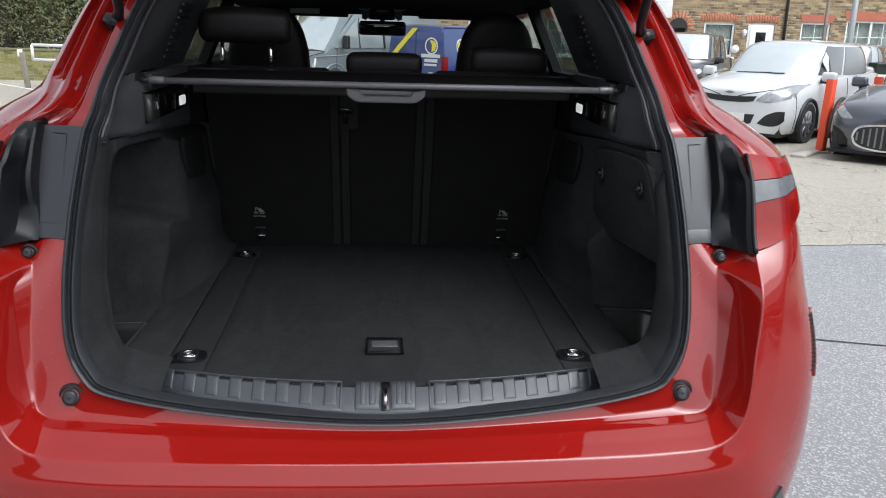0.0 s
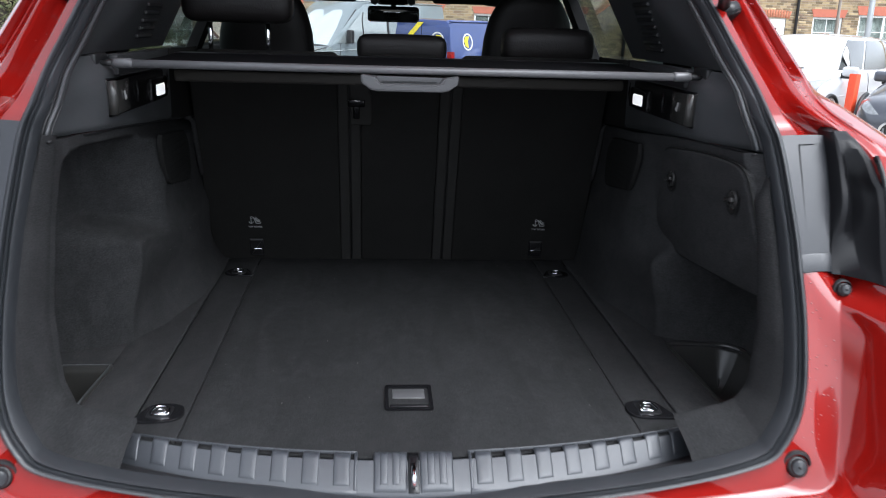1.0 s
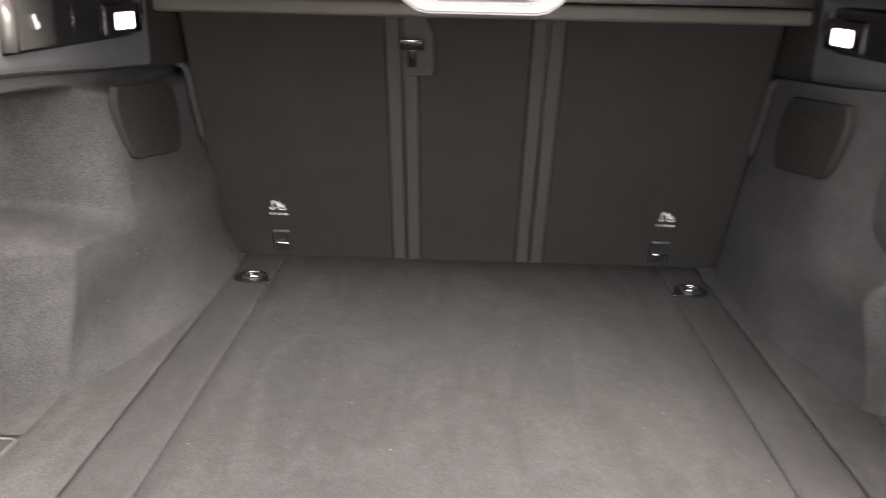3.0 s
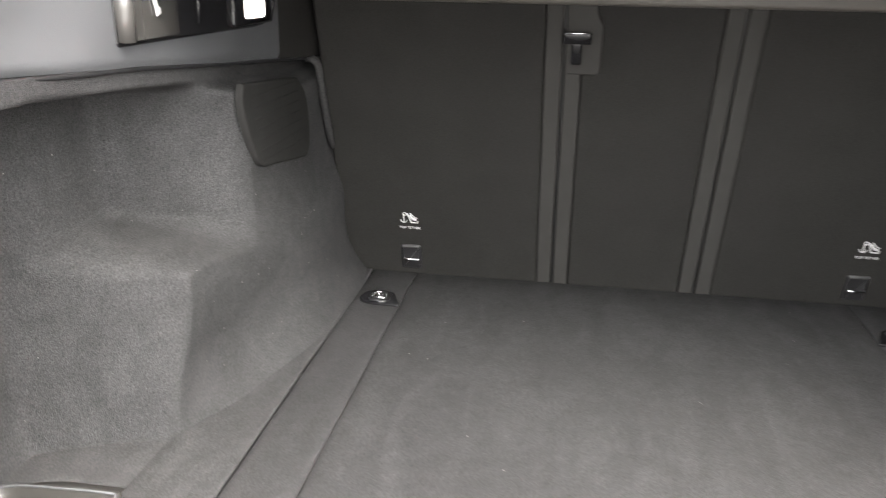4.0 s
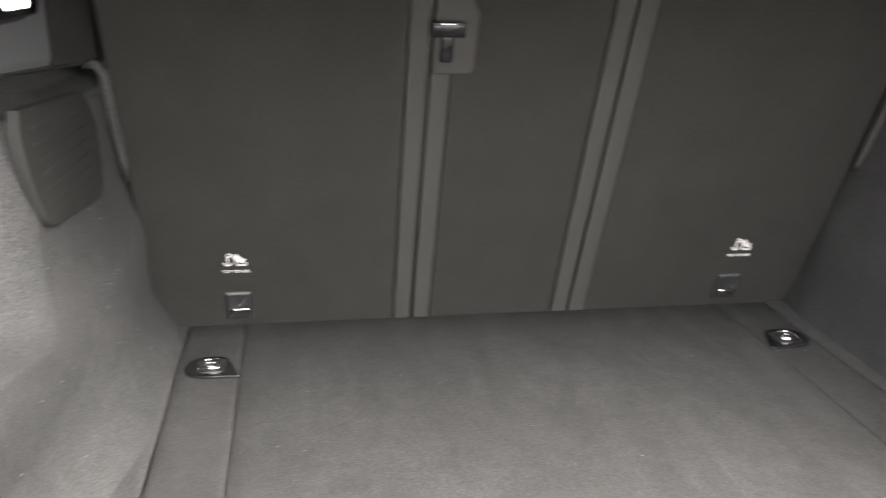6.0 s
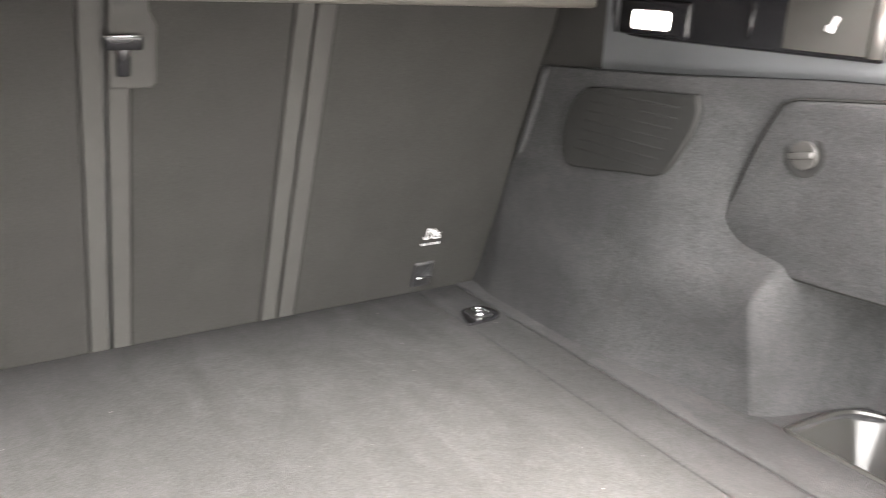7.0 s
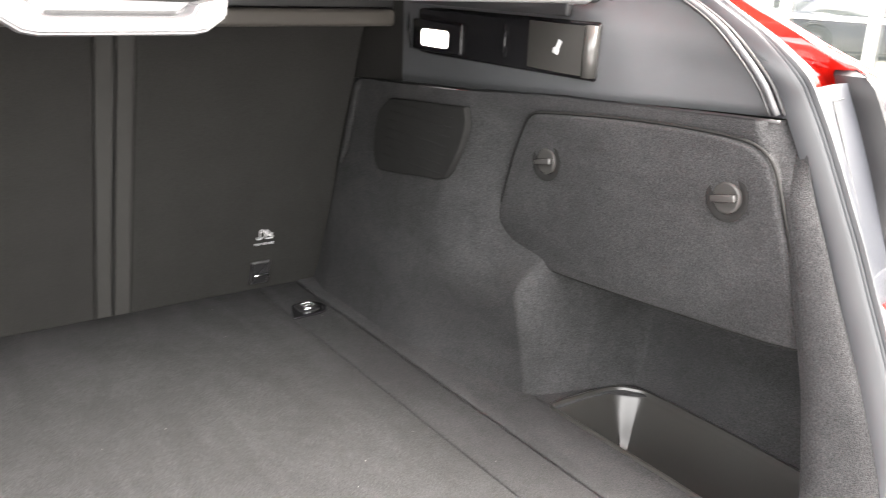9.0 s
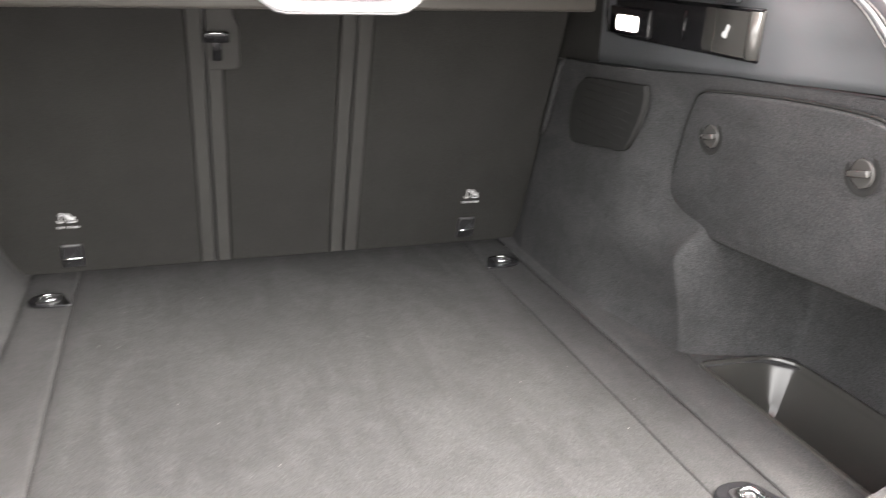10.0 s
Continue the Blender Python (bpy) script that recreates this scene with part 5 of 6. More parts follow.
# ---- brick terrace ----
def brick_material(name, tones, single=False):
    m = bpy.data.materials.new(name)
    m.use_nodes = True
    n, l = m.node_tree.nodes, m.node_tree.links
    p = n["Principled BSDF"]
    geo = n.new("ShaderNodeNewGeometry")
    ramp = n.new("ShaderNodeValToRGB")
    ramp.color_ramp.elements[0].color = (*tones[0], 1)
    ramp.color_ramp.elements[1].color = (*tones[-1], 1)
    for i, t in enumerate(tones[1:-1]):
        e = ramp.color_ramp.elements.new((i + 1) / (len(tones) - 1))
        e.color = (*t, 1)
    if single:
        info = n.new("ShaderNodeObjectInfo")
        l.new(info.outputs["Random"], ramp.inputs[0])
    else:
        l.new(geo.outputs["Random Per Island"], ramp.inputs[0])
    ns = n.new("ShaderNodeTexNoise")
    ns.inputs["Scale"].default_value, ns.inputs["Detail"].default_value = 14, 6
    l.new(geo.outputs["Position"], ns.inputs["Vector"])
    sc = n.new("ShaderNodeMath")
    sc.operation = 'MULTIPLY_ADD'
    l.new(ns.outputs["Fac"], sc.inputs[0])
    sc.inputs[1].default_value, sc.inputs[2].default_value = .7, .65
    vm = n.new("ShaderNodeVectorMath")
    vm.operation = 'SCALE'
    l.new(ramp.outputs[0], vm.inputs[0])
    l.new(sc.outputs[0], vm.inputs["Scale"])
    l.new(vm.outputs[0], p.inputs["Base Color"])
    p.inputs["Roughness"].default_value = .9
    return m


TONES = ((.13, .095, .06), (.30, .23, .13), (.45, .35, .21), (.20, .14, .095), (.40, .30, .17), (.16, .12, .08), (.36, .28, .18))
STOCK = brick_material("yellow_stock_brick", TONES)
STOCK_ONE = brick_material("single_stock_brick", TONES, True)
REDBRICK = brick_material("red_brick", ((.36, .12, .07), (.45, .17, .10), (.40, .14, .085)))
MOSSY = brick_material("mossy_brick", ((.17, .165, .05), (.25, .24, .09), (.27, .24, .12), (.13, .14, .04)))
MORTAR = mat("mortar", (.40, .36, .30), .95, vary=.2, scale=8)
UPVC = mat("white_window_frame", (.78, .78, .77), .35, vary=.04, scale=10)
LACE = mat("net_curtain", (.62, .62, .60), .9, vary=.5, scale=22, fine=.3, fscale=60)
HOUSE_GLASS = pane("house_glass", (.80, .84, .83))
# darkness of unlit rooms and passage put into the colour; also black grille
INSIDE = mat("unlit_inside", (.03, .03, .03), .9)
REDPAINT = mat("red_lintel_paint", (.42, .13, .08), .7, vary=.15, scale=6)


def courses(x0, x1, z0, z1, y, holes, name, parent, material, length=.215, height=.065, gap=.010, seed=3, near=None, one=None):
    """Bricks in running bond on a wall that faces -y, left out of holes (x0, x1, z0, z1)."""
    rnd = random.Random(seed)
    verts, faces = [], []
    single = None
    if near:
        single = bpy.data.meshes.new("brick")
        q = box(0, length, 0, .02, 0, height, .004, 1)
        q.to_mesh(single)
        q.free()
        single.materials.append(one)
    k = 0
    z = z0
    while z < z1:
        x = x0 - (length + gap) * (.5 if k % 2 else 0)
        while x < x1:
            a, b = max(x, x0), min(x + length, x1)
            spans = [(a, b)]
            for hx0, hx1, hz0, hz1 in holes:
                if z + height > hz0 and z < hz1:
                    nxt = []
                    for s, e in spans:
                        if e <= hx0 or s >= hx1:
                            nxt.append((s, e))
                        else:
                            if s < hx0:
                                nxt.append((s, hx0))
                            if e > hx1:
                                nxt.append((hx1, e))
                    spans = nxt
            for s, e in spans:
                if e - s > .02:
                    f = y - .006 - rnd.random() * .006
                    if near and e - s > length - 1e-4 and near[0] < s and e < near[1] and near[2] < z < near[3]:
                        b1 = new("brick", single)
                        b1.matrix_basis = pose(s, f, z)
                        b1.parent = parent
                        continue
                    i = len(verts)
                    verts += [(s, f, z), (e, f, z), (e, f, z + height), (s, f, z + height), (s, y + .02, z), (e, y + .02, z), (e, y + .02, z + height), (s, y + .02, z + height)]
                    faces += [(i, i + 1, i + 2, i + 3), (i + 1, i, i + 4, i + 5), (i + 3, i + 2, i + 6, i + 7), (i, i + 3, i + 7, i + 4), (i + 2, i + 1, i + 5, i + 6)]
            x += length + gap
        z += height + gap
        k += 1
    me = bpy.data.meshes.new(name)
    me.from_pydata(verts, [], faces)
    me.materials.append(material)
    ob = new(name, me)
    ob.parent = parent
    return tagged(ob, kind="stuff")


FY = 26.0
BASE = gz(FY)
house = thing("terraced_house", "two-storey terrace of yellow stock brick with white windows", "house", (0, 0, 0))
# each opening: x0, x1, bottom, top
WINDOWS = [(10.20, 11.20, .70, 1.73), (13.36, 14.32, .45, 1.82), (14.85, 16.55, .42, 1.915), (2.75, 3.65, .55, 1.62), (-.6, .4, .55, 1.65), (-3.4, -2.4, .55, 1.65), (5.2, 6.2, .60, 1.70), (18.4, 19.4, .55, 1.85), (-6.6, -5.6, .55, 1.65)]
DOORS = [(11.63, 12.50, BASE, 1.735), (17.2, 18.05, BASE, 1.80), (4.1, 4.95, BASE, 1.70), (.95, 1.8, BASE, 1.66), (-1.9, -1.05, BASE, 1.66)]
ARCH = (9.05, 9.66, BASE, 1.55)
UPPER = [(x0, x1, 3.1, 4.35) for x0, x1, *_ in WINDOWS]
holes = [(a, b, c, d) for a, b, c, d in WINDOWS + DOORS + [ARCH]]
courses(-8.0, 22.0, BASE, 2.75, FY, holes, "wall_bricks", house, STOCK, near=(9.0, 14.4, 1.02, 2.05), one=STOCK_ONE)


def wall_with_holes(name, x0, x1, z0, z1, y0, y1, openings, material, parent):
    """A thick wall facing -y, built of blocks round its openings."""
    xs = sorted({x0, x1, *[o[0] for o in openings], *[o[1] for o in openings]})
    b = bmesh.new()
    for a, c in zip(xs, xs[1:]):
        mids = [o for o in openings if o[0] <= a + 1e-6 and o[1] >= c - 1e-6]
        z = z0
        for o in sorted(mids, key=lambda q: q[2]):
            if o[2] - z > 1e-3:
                box(a, c, y0, y1, z, o[2], bm=b)
            z = o[3]
        if z1 - z > 1e-3:
            box(a, c, y0, y1, z, z1, bm=b)
    return part(name, b, material, parent)


wall_with_holes("wall", -8.0, 22.0, BASE - .3, 2.75, FY, FY + .25, holes, MORTAR, house)
BRICKTEX = mat("far_brick_wall", (.31, .235, .145), .9, vary=.35, scale=5, fine=.3, fscale=13, bump=.006, bscale=13)
wall_with_holes("upper_wall", -8.0, 22.0, 2.75, 5.2, FY - .002, FY + .25, UPPER, BRICKTEX, house)
part("roof", sheet([[(x, y, z) for x in (-8.2, 7, 22.2)] for y, z in ((FY - .25, 5.15), (FY + 4, 7.6), (FY + 8.2, 5.15))], thick=.12), mat("slate", (.09, .09, .10), .7, vary=.3, scale=6), house, "dark slate roof")
part("back_wall", box(-8.0, 22.0, FY + 7.9, FY + 8.1, BASE - .3, 5.2), BRICKTEX, house)
for x in (-8.0, 21.8):
    part("end_wall", box(x, x + .2, FY + .25, FY + 7.9, BASE - .3, 5.2), BRICKTEX, house)
part("gutter", tube([(-8.1, FY - .2, 5.08), (22.1, FY - .2, 5.08)], .06, 8), DARK, house)


def house_window(x0, x1, z0, z1, bars, y=FY + .06):
    w = tagged(new("window"), "white framed window with net curtain")
    w.parent = house
    f = .06
    for a, b, c, d in ((x0, x1, z1 - f, z1), (x0, x1, z0, z0 + f), (x0, x0 + f, z0 + f, z1 - f), (x1 - f, x1, z0 + f, z1 - f)):
        part("frame", box(a, b, y - .03, y + .03, c, d, .006), UPVC, w)
    part("sill", box(x0 - .06, x1 + .06, y - .13, y + .02, z0 - .06, z0, .01), UPVC, w)
    g = part("pane", box(x0 + f, x1 - f, y - .004, y + .004, z0 + f, z1 - f), HOUSE_GLASS, w)
    g.visible_shadow = False
    part("curtain", sheet([[(x0 + f + (x1 - x0 - 2 * f) * i / 40, y + .09 + .012 * math.sin(i * 1.9), z) for z in (z0 + f, z1 - f)] for i in range(41)]), LACE, w)
    for k in range(1, bars[0]):
        x = x0 + (x1 - x0) * k / bars[0]
        t = .035 if bars[2] and k % bars[2] == 0 else .010
        part("bar", box(x - t, x + t, y - .02, y + .012, z0 + f, z1 - f, .003), UPVC, w)
    for k in range(1, bars[1]):
        z = z0 + (z1 - z0) * k / bars[1]
        part("bar", box(x0 + f, x1 - f, y - .02, y + .012, z - .010, z + .010, .003), UPVC, w)
    part("room", box(x0, x1, y + .5, y + .52, z0, z1), INSIDE, w)


for k, (a, b, c, d) in enumerate(WINDOWS):
    house_window(a, b, c, d, (4, 3, 2) if b - a > 1.3 else ((1, 2, 0) if k == 0 else (2, 3, 0)))
for a, b, c, d in UPPER:
    house_window(a, b, c, d, (2, 2, 1))
for k, (x0, x1, z0, z1) in enumerate(DOORS):
    d = tagged(new("door"), "white panelled front door with a small pane")
    d.parent = house
    part("frame", box(x0, x1, FY + .02, FY + .10, z0, z1, .01), UPVC, d)
    part("leaf", box(x0 + .08, x1 - .08, FY - .005, FY + .04, z0 + .03, z1 - .09, .01), UPVC, d)
    part("pane", box((x0 + x1) / 2 - .16, (x0 + x1) / 2 + .16, FY - .012, FY - .004, z1 - .62, z1 - .26, .01), GLOSS, d)
    part("letter_plate", box((x0 + x1) / 2 - .12, (x0 + x1) / 2 + .12, FY - .015, FY - .004, z1 - 1.05, z1 - .99, .004), CHROME, d)
# lintels: soldier courses and red painted heads


def soldier(x0, x1, z, h, rise=.0):
    n = max(3, round((x1 - x0) / .078))
    for i in range(n):
        x = x0 + (x1 - x0) * (i + .5) / n
        f = (i + .5) / n * 2 - 1
        b = box(-.033, .033, -.020, .05, 0, h, .002, 1, pose(x, FY, z + rise * (1 - f * f), 0, 14 * f, 0))
        part("lintel_brick", b, REDBRICK, house)


soldier(10.10, 11.30, 1.735, .23, .05)
soldier(11.55, 12.60, 1.745, .22, .04)
for x0, x1, z0, z1 in ((13.28, 14.45, 1.825, 2.06), (14.74, 16.68, 1.92, 2.19)):
    part("lintel", plate([(x0 + .08, z0), (x1 - .08, z0), (x1, z1), (x0, z1)], frame_axes((0, FY - .002, 0), (1, 0, 0), (0, 0, 1)), .02), REDPAINT, house, "red painted lintel")
for x0, x1, z0, z1 in [(a - .08, b + .08, d, d + .2) for a, b, c, d in WINDOWS[3:] + DOORS[1:]]:
    part("lintel", plate([(x0 + .08, z0), (x1 - .08, z0), (x1, z1), (x0, z1)], frame_axes((0, FY - .002, 0), (1, 0, 0), (0, 0, 1)), .02), REDPAINT, house, "red painted lintel")
for i in range(13):
    a = radians(180 * i / 12)
    cx, cz = (ARCH[0] + ARCH[1]) / 2, ARCH[3] - .02
    part("lintel_brick", box(-.033, .033, -.02, .05, .31, .53, .002, 1, pose(cx, FY, cz, 0, 90 - 180 * i / 12, 0)), REDBRICK, house)
# flat dark plates stand in for the shade within the arched passage
part("passage_shade", plate([(cx + .31 * math.cos(radians(180 * i / 12)), cz + .31 * math.sin(radians(180 * i / 12))) for i in range(13)], frame_axes((0, FY - .014, 0), (1, 0, 0), (0, 0, 1)), .004), INSIDE, house)
part("passage", box(ARCH[0], ARCH[1], FY + .2, FY + .22, BASE, ARCH[3] + .3), INSIDE, house)
part("drainpipe", tube([(12.80, FY - .07, BASE), (12.80, FY - .07, 5.0)], .045, 10), DARK, house, "black cast iron drainpipe")
part("drainpipe", tube([(7.4, FY - .07, BASE), (7.4, FY - .07, 5.0)], .045, 10), DARK, house)
wl = part("wall_lamp", tube([(11.47, FY - .12, 1.34), (11.47, FY - .12, 1.38), (11.47, FY - .12, 1.50), (11.47, FY - .12, 1.56)], [.03, .06, .08, .01], 6), UPVC, house, "white lantern wall lamp")
part("lamp_arm", tube([(11.47, FY, 1.42), (11.47, FY - .08, 1.30), (11.47, FY - .12, 1.34)], .012, 6), UPVC, wl)
part("wall_plaque", tube([(11.28, FY - .03, .93), (11.28, FY + .01, .93)], .13, 20), UPVC, house, "round white plaque")
part("porch", box(8.35, 8.95, FY - .5, FY, 1.82, 3.0, .02), UPVC, house, "white boxed bay")


# ---- vehicles ----
def paint(name, c, metal=.0, rough=.3):
    return mat(name, c, rough, metal, .05, 6, coat=1.0)


CARGLASS = mat("car_glass", (.03, .036, .036), .03, vary=.1, scale=3, coat=1.0)
CARGLASS.node_tree.nodes["Principled BSDF"].inputs["Coat IOR"].default_value = 2.1
# the pale sky's reflection is put into this glass's base colour
SCREEN = mat("sky_pale_windscreen", (.45, .49, .51), .04, vary=.1, scale=3, coat=1.0)
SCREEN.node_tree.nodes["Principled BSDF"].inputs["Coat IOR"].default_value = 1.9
HEADLAMP = mat("headlamp_lens", (.33, .34, .35), .08, .5, .6, 18, coat=1.0)
PLATE_W = mat("plain_plate", (.75, .75, .70), .5)


def vehicle(name, label, cat, at, rz, colour, L, W, H, sections, roof, wheel_r, axles, sub=5):
    """A car: a lofted body, front at -y, with a glazed cabin on top. sections: (y share, width share, sill, shoulder, top)."""
    t = thing(name, label, cat, at, "parked vehicles", "", rz)
    hw = W / 2

    def row(s):
        m = len(sections) - 1
        u = min(max(s, 0), 1) * m
        k = min(int(u), m - 1)
        f = u - k
        q = []
        for j in range(5):
            a, b, c, d = (sections[i][j] for i in (max(k - 1, 0), k, k + 1, min(k + 2, m)))
            v = .5 * (2 * b + (c - a) * f + (2 * a - 5 * b + 4 * c - d) * f * f + (3 * b - a - 3 * c + d) * f ** 3)
            q.append(min(max(v, min(b, c)), max(b, c)))
        y, w, z0, zs, zt = -L / 2 + q[0] * L, q[1] * hw, q[2], q[3], q[4]
        return [Vector(p) for p in ((w * .90, y, z0), (w * .97, y, z0 + .07), (w, y, mixv(z0, zs, .45)), (w * .985, y, mixv(z0, zs, .8)), (w * .95, y, zs), (w * .86, y, mixv(zs, zt, .6)), (w * .55, y, mixv(zs, zt, .92)), (0, y, zt))]

    def at_(s, c, sx, lift=0.0):
        def raw(s_, c_):
            r = row(s_)
            u = min(max(c_, 0), 1) * 7
            k = min(int(u), 6)
            return r[k].lerp(r[k + 1], u - k)
        p = raw(s, c)
        if lift:
            n = (raw(s + .004, c) - raw(s - .004, c)).cross(raw(s, c + .01) - raw(s, c - .01))
            if n.length > 1e-9:
                n.normalize()
                if n.dot(p - Vector((0, p.y * .6, .5))) < 0:
                    n = -n
                p = p + n * lift
        return Vector((p.x * sx, p.y, p.z))

    ns = (len(sections) - 1) * sub
    rr = []
    for i in range(ns + 1):
        r = row(i / ns)
        rr.append(r + [Vector((-p.x, p.y, p.z)) for p in r[-2::-1]])
    part("body", sheet(rr, angle=40), colour, t)
    tri_mesh = [tuple(p) for r in rr for p in r]
    nn = len(rr[0])
    bvh = BVHTree.FromPolygons(tri_mesh, [(i * nn + j, i * nn + j + 1, (i + 1) * nn + j + 1, (i + 1) * nn + j) for i in range(len(rr) - 1) for j in range(nn - 1)])

    def front(nm, lower, upper, lift, material, lab="", n=14, m=6):
        """A panel let into the nose between two curves of (x, z), as seen from ahead."""
        lo, hi = spline([(x, 0, z) for x, z in lower], n), spline([(x, 0, z) for x, z in upper], n)
        q = []
        for i in range(-1, n + 2):
            r = []
            for j in range(-1, m + 2):
                e = i in (-1, n + 1) or j in (-1, m + 1)
                p = lo[min(max(i, 0), n)].lerp(hi[min(max(i, 0), n)], min(max(j, 0), m) / m)
                hit, nrm, _, _ = bvh.ray_cast(Vector((p.x, -9, p.z)), Vector((0, 1, 0)))
                if hit is None:
                    hit, nrm, _, _ = bvh.find_nearest(Vector((p.x, -L / 2, p.z)))
                if nrm.y > 0:
                    nrm = -nrm
                r.append(hit + nrm * (lift - (.02 if e else 0)))
            q.append(r)
        return part(nm, sheet(q, angle=45), material, t, lab)
    part("underside", box(-hw * .85, hw * .85, -L / 2 + .15, L / 2 - .15, .14, .34), DARK, t)

    def patch(nm, s0, s1, c0, c1, lift, material, sx, lab="", ns_=6, nc=5, parent=None, shear=0.0):
        q = []
        for i in range(-1, ns_ + 2):
            r = []
            for j in range(-1, nc + 2):
                e = i in (-1, ns_ + 1) or j in (-1, nc + 1)
                a, b = min(max(i, 0), ns_) / ns_, min(max(j, 0), nc) / nc
                r.append(at_(mixv(s0, s1, a), mixv(c0, c1, b) + shear * a, sx, lift - (.02 if e else 0)))
            q.append(r)
        return part(nm, sheet(q, angle=45), material, parent or t, lab)

    # cabin: rings from belt to roof
    def ring_pt(v, a):
        zf, yf0, yf1, yr0, yr1, w0, w1 = roof
        y0, y1 = mixv(yf0, yf1, v), mixv(yr0, yr1, v)
        w = mixv(w0, w1, v ** 1.2) * hw
        ca, sa = math.cos(a), math.sin(a)
        x = w * math.copysign(abs(ca) ** .50, ca)
        yy = (y0 + y1) / 2 - (y1 - y0) / 2 * math.copysign(abs(sa) ** .78, sa)
        return Vector((x, -L / 2 + yy * L, mixv(zf, H, math.sin(v * math.pi / 2) ** .9) + .03 * (1 - abs(ca)) * v))
    cab = []
    for k in range(13):
        v = k / 12 * .93
        cab.append([ring_pt(v, 2 * math.pi * i / 64) for i in range(65)])
    top = cab[-1]
    cz = sum((p for p in top), Vector()) / len(top)
    for f, dz in ((.9, .02), (.6, .035), (.25, .042), (.02, .045)):
        cab.append([Vector((cz.x + (p.x - cz.x) * f, cz.y + (p.y - cz.y) * f, p.z + dz)) for p in top])
    part("cabin", sheet(cab, angle=45), colour, t)

    def glazing(nm, a0, a1, v0, v1, lab="", material=None):
        q = []
        for i in range(13):
            a = radians(mixv(a0, a1, i / 12))
            r = []
            for j in range(9):
                p = ring_pt(mixv(v0, v1, j / 8), a)
                o = Vector((p.x, (p.y - cz.y) * .8, 0)).normalized()
                r.append(p + o * .010)
            q.append(r)
        return part(nm, sheet(q, angle=60, thick=.004), material or CARGLASS, t, lab)
    glazing("windscreen", 48, 132, .05, .88, "sloping windscreen with pale sky reflection in its colour", SCREEN)
    for sx in (0, 180):
        for a0, a1 in ((11, 41), (-32, 8)):
            b0, b1 = (a0, a1) if sx == 0 else (180 - a0, 180 - a1)
            glazing("side_window", b0, b1, .06, .80)
    glazing("rear_window", -128, -52, .12, .82)
    # wheels
    for y in axles:
        for sx in (-1, 1):
            wh = tagged(new("wheel"))
            wh.parent = t
            yy = -L / 2 + y * L
            xo = sx * (hw * 1.0)
            prof = [(wheel_r * .60, -.20), (wheel_r * .62, .0), (wheel_r * .90, .012), (wheel_r, -.02), (wheel_r, -.18), (wheel_r * .9, -.20)]
            part("tyre", sheet([[(xo + sx * d, yy + r * math.cos(a), wheel_r + r * math.sin(a)) for r, d in prof] for a in [2 * math.pi * i / 32 for i in range(33)]], angle=40), TYRE, wh)
            rim = bmesh.new()
            for k in range(8):
                join(rim, box(-.012, .010, -.025, .025, .03, wheel_r * .60, .006, 1, pose(xo - sx * .012, yy, wheel_r, 45 * k)))
            join(rim, tube([(xo - sx * .05, yy, wheel_r), (xo + sx * .004, yy, wheel_r)], .045, 12))
            part("rim", rim, RIM, wh)
            part("hub_back", tube([(xo - sx * .10, yy, wheel_r), (xo - sx * .05, yy, wheel_r)], wheel_r * .62, 24), DARK, wh)
            part("wheel_arch", tube([(xo - sx * .004, yy + wheel_r * 1.12 * math.cos(a), wheel_r + wheel_r * 1.12 * math.sin(a)) for a in [radians(-15 + 210 * i / 20) for i in range(21)]], .03, 6), DARK, t)
    # mirrors
    for sx in (-1, 1):
        mm = part("door_mirror", cushion(.21, .12, .14, .052), colour, t)
        mm.matrix_basis = pose(sx * (hw + .08), -L / 2 + (roof[1] + .06) * L, roof[0] - .02)
        part("mirror_foot", box(min(-sx * .12, 0), max(-sx * .12, 0), -.03, .03, -.03, .05, .01), DARK, mm)
    return t, patch, at_, front


# white hatchback beside the posts
WHITE = paint("white_paint", (.60, .61, .625), .0, .28)
hatch_s = [(.0035, .0, .22, .46, .68), (.004, .40, .20, .58, .765), (.020, .74, .19, .67, .81), (.055, .93, .18, .73, .855), (.12, .99, .18, .78, .91), (.23, 1.0, .18, .86, .985), (.30, 1.0, .18, .90, 1.0), (.6, 1.0, .18, .95, 1.0), (.85, .99, .20, .98, 1.02), (.95, .93, .24, .98, 1.0), (.99, .80, .28, .92, .96), (1.0, .02, .30, .80, .90)]
hatch, hp, hat, hfront = vehicle("white_hatchback", "white three-door hatchback parked beside red posts", "car", (6.59, 13.10, gz(13) - .01), -49, WHITE, 4.05, 1.72, 1.425, hatch_s, (.93, .235, .44, .985, .90, .93, .72), .31, (.20, .83))
for sx in (-1, 1):
    hfront("headlamp", [(sx * .40, .640), (sx * .52, .625), (sx * .68, .645), (sx * .81, .70)], [(sx * .41, .665), (sx * .52, .755), (sx * .68, .85), (sx * .80, .875)], .006, HEADLAMP, "large swept-back clear headlamp")
    hfront("fog_grille", [(sx * .45, .325), (sx * .58, .295), (sx * .70, .31), (sx * .77, .38)], [(sx * .46, .345), (sx * .55, .445), (sx * .68, .505), (sx * .765, .505)], .006, DARK, "black lower side grille")
    part("wiper", tube([(sx * .10 - .28, -1.055, .985), (sx * .10 + .25, -1.02, 1.005)], .010, 5), DARK, hatch)
    part("door_handle", tube([(sx * .862, .42, .86), (sx * .880, .48, .865), (sx * .862, .56, .87)], .012, 6), WHITE, hatch)
hfront("upper_grille", [(-.36, .630), (-.2, .610), (0, .605), (.2, .610), (.36, .630)], [(-.40, .705), (-.2, .690), (0, .685), (.2, .690), (.40, .705)], .008, DARK, "narrow black upper grille", 24)
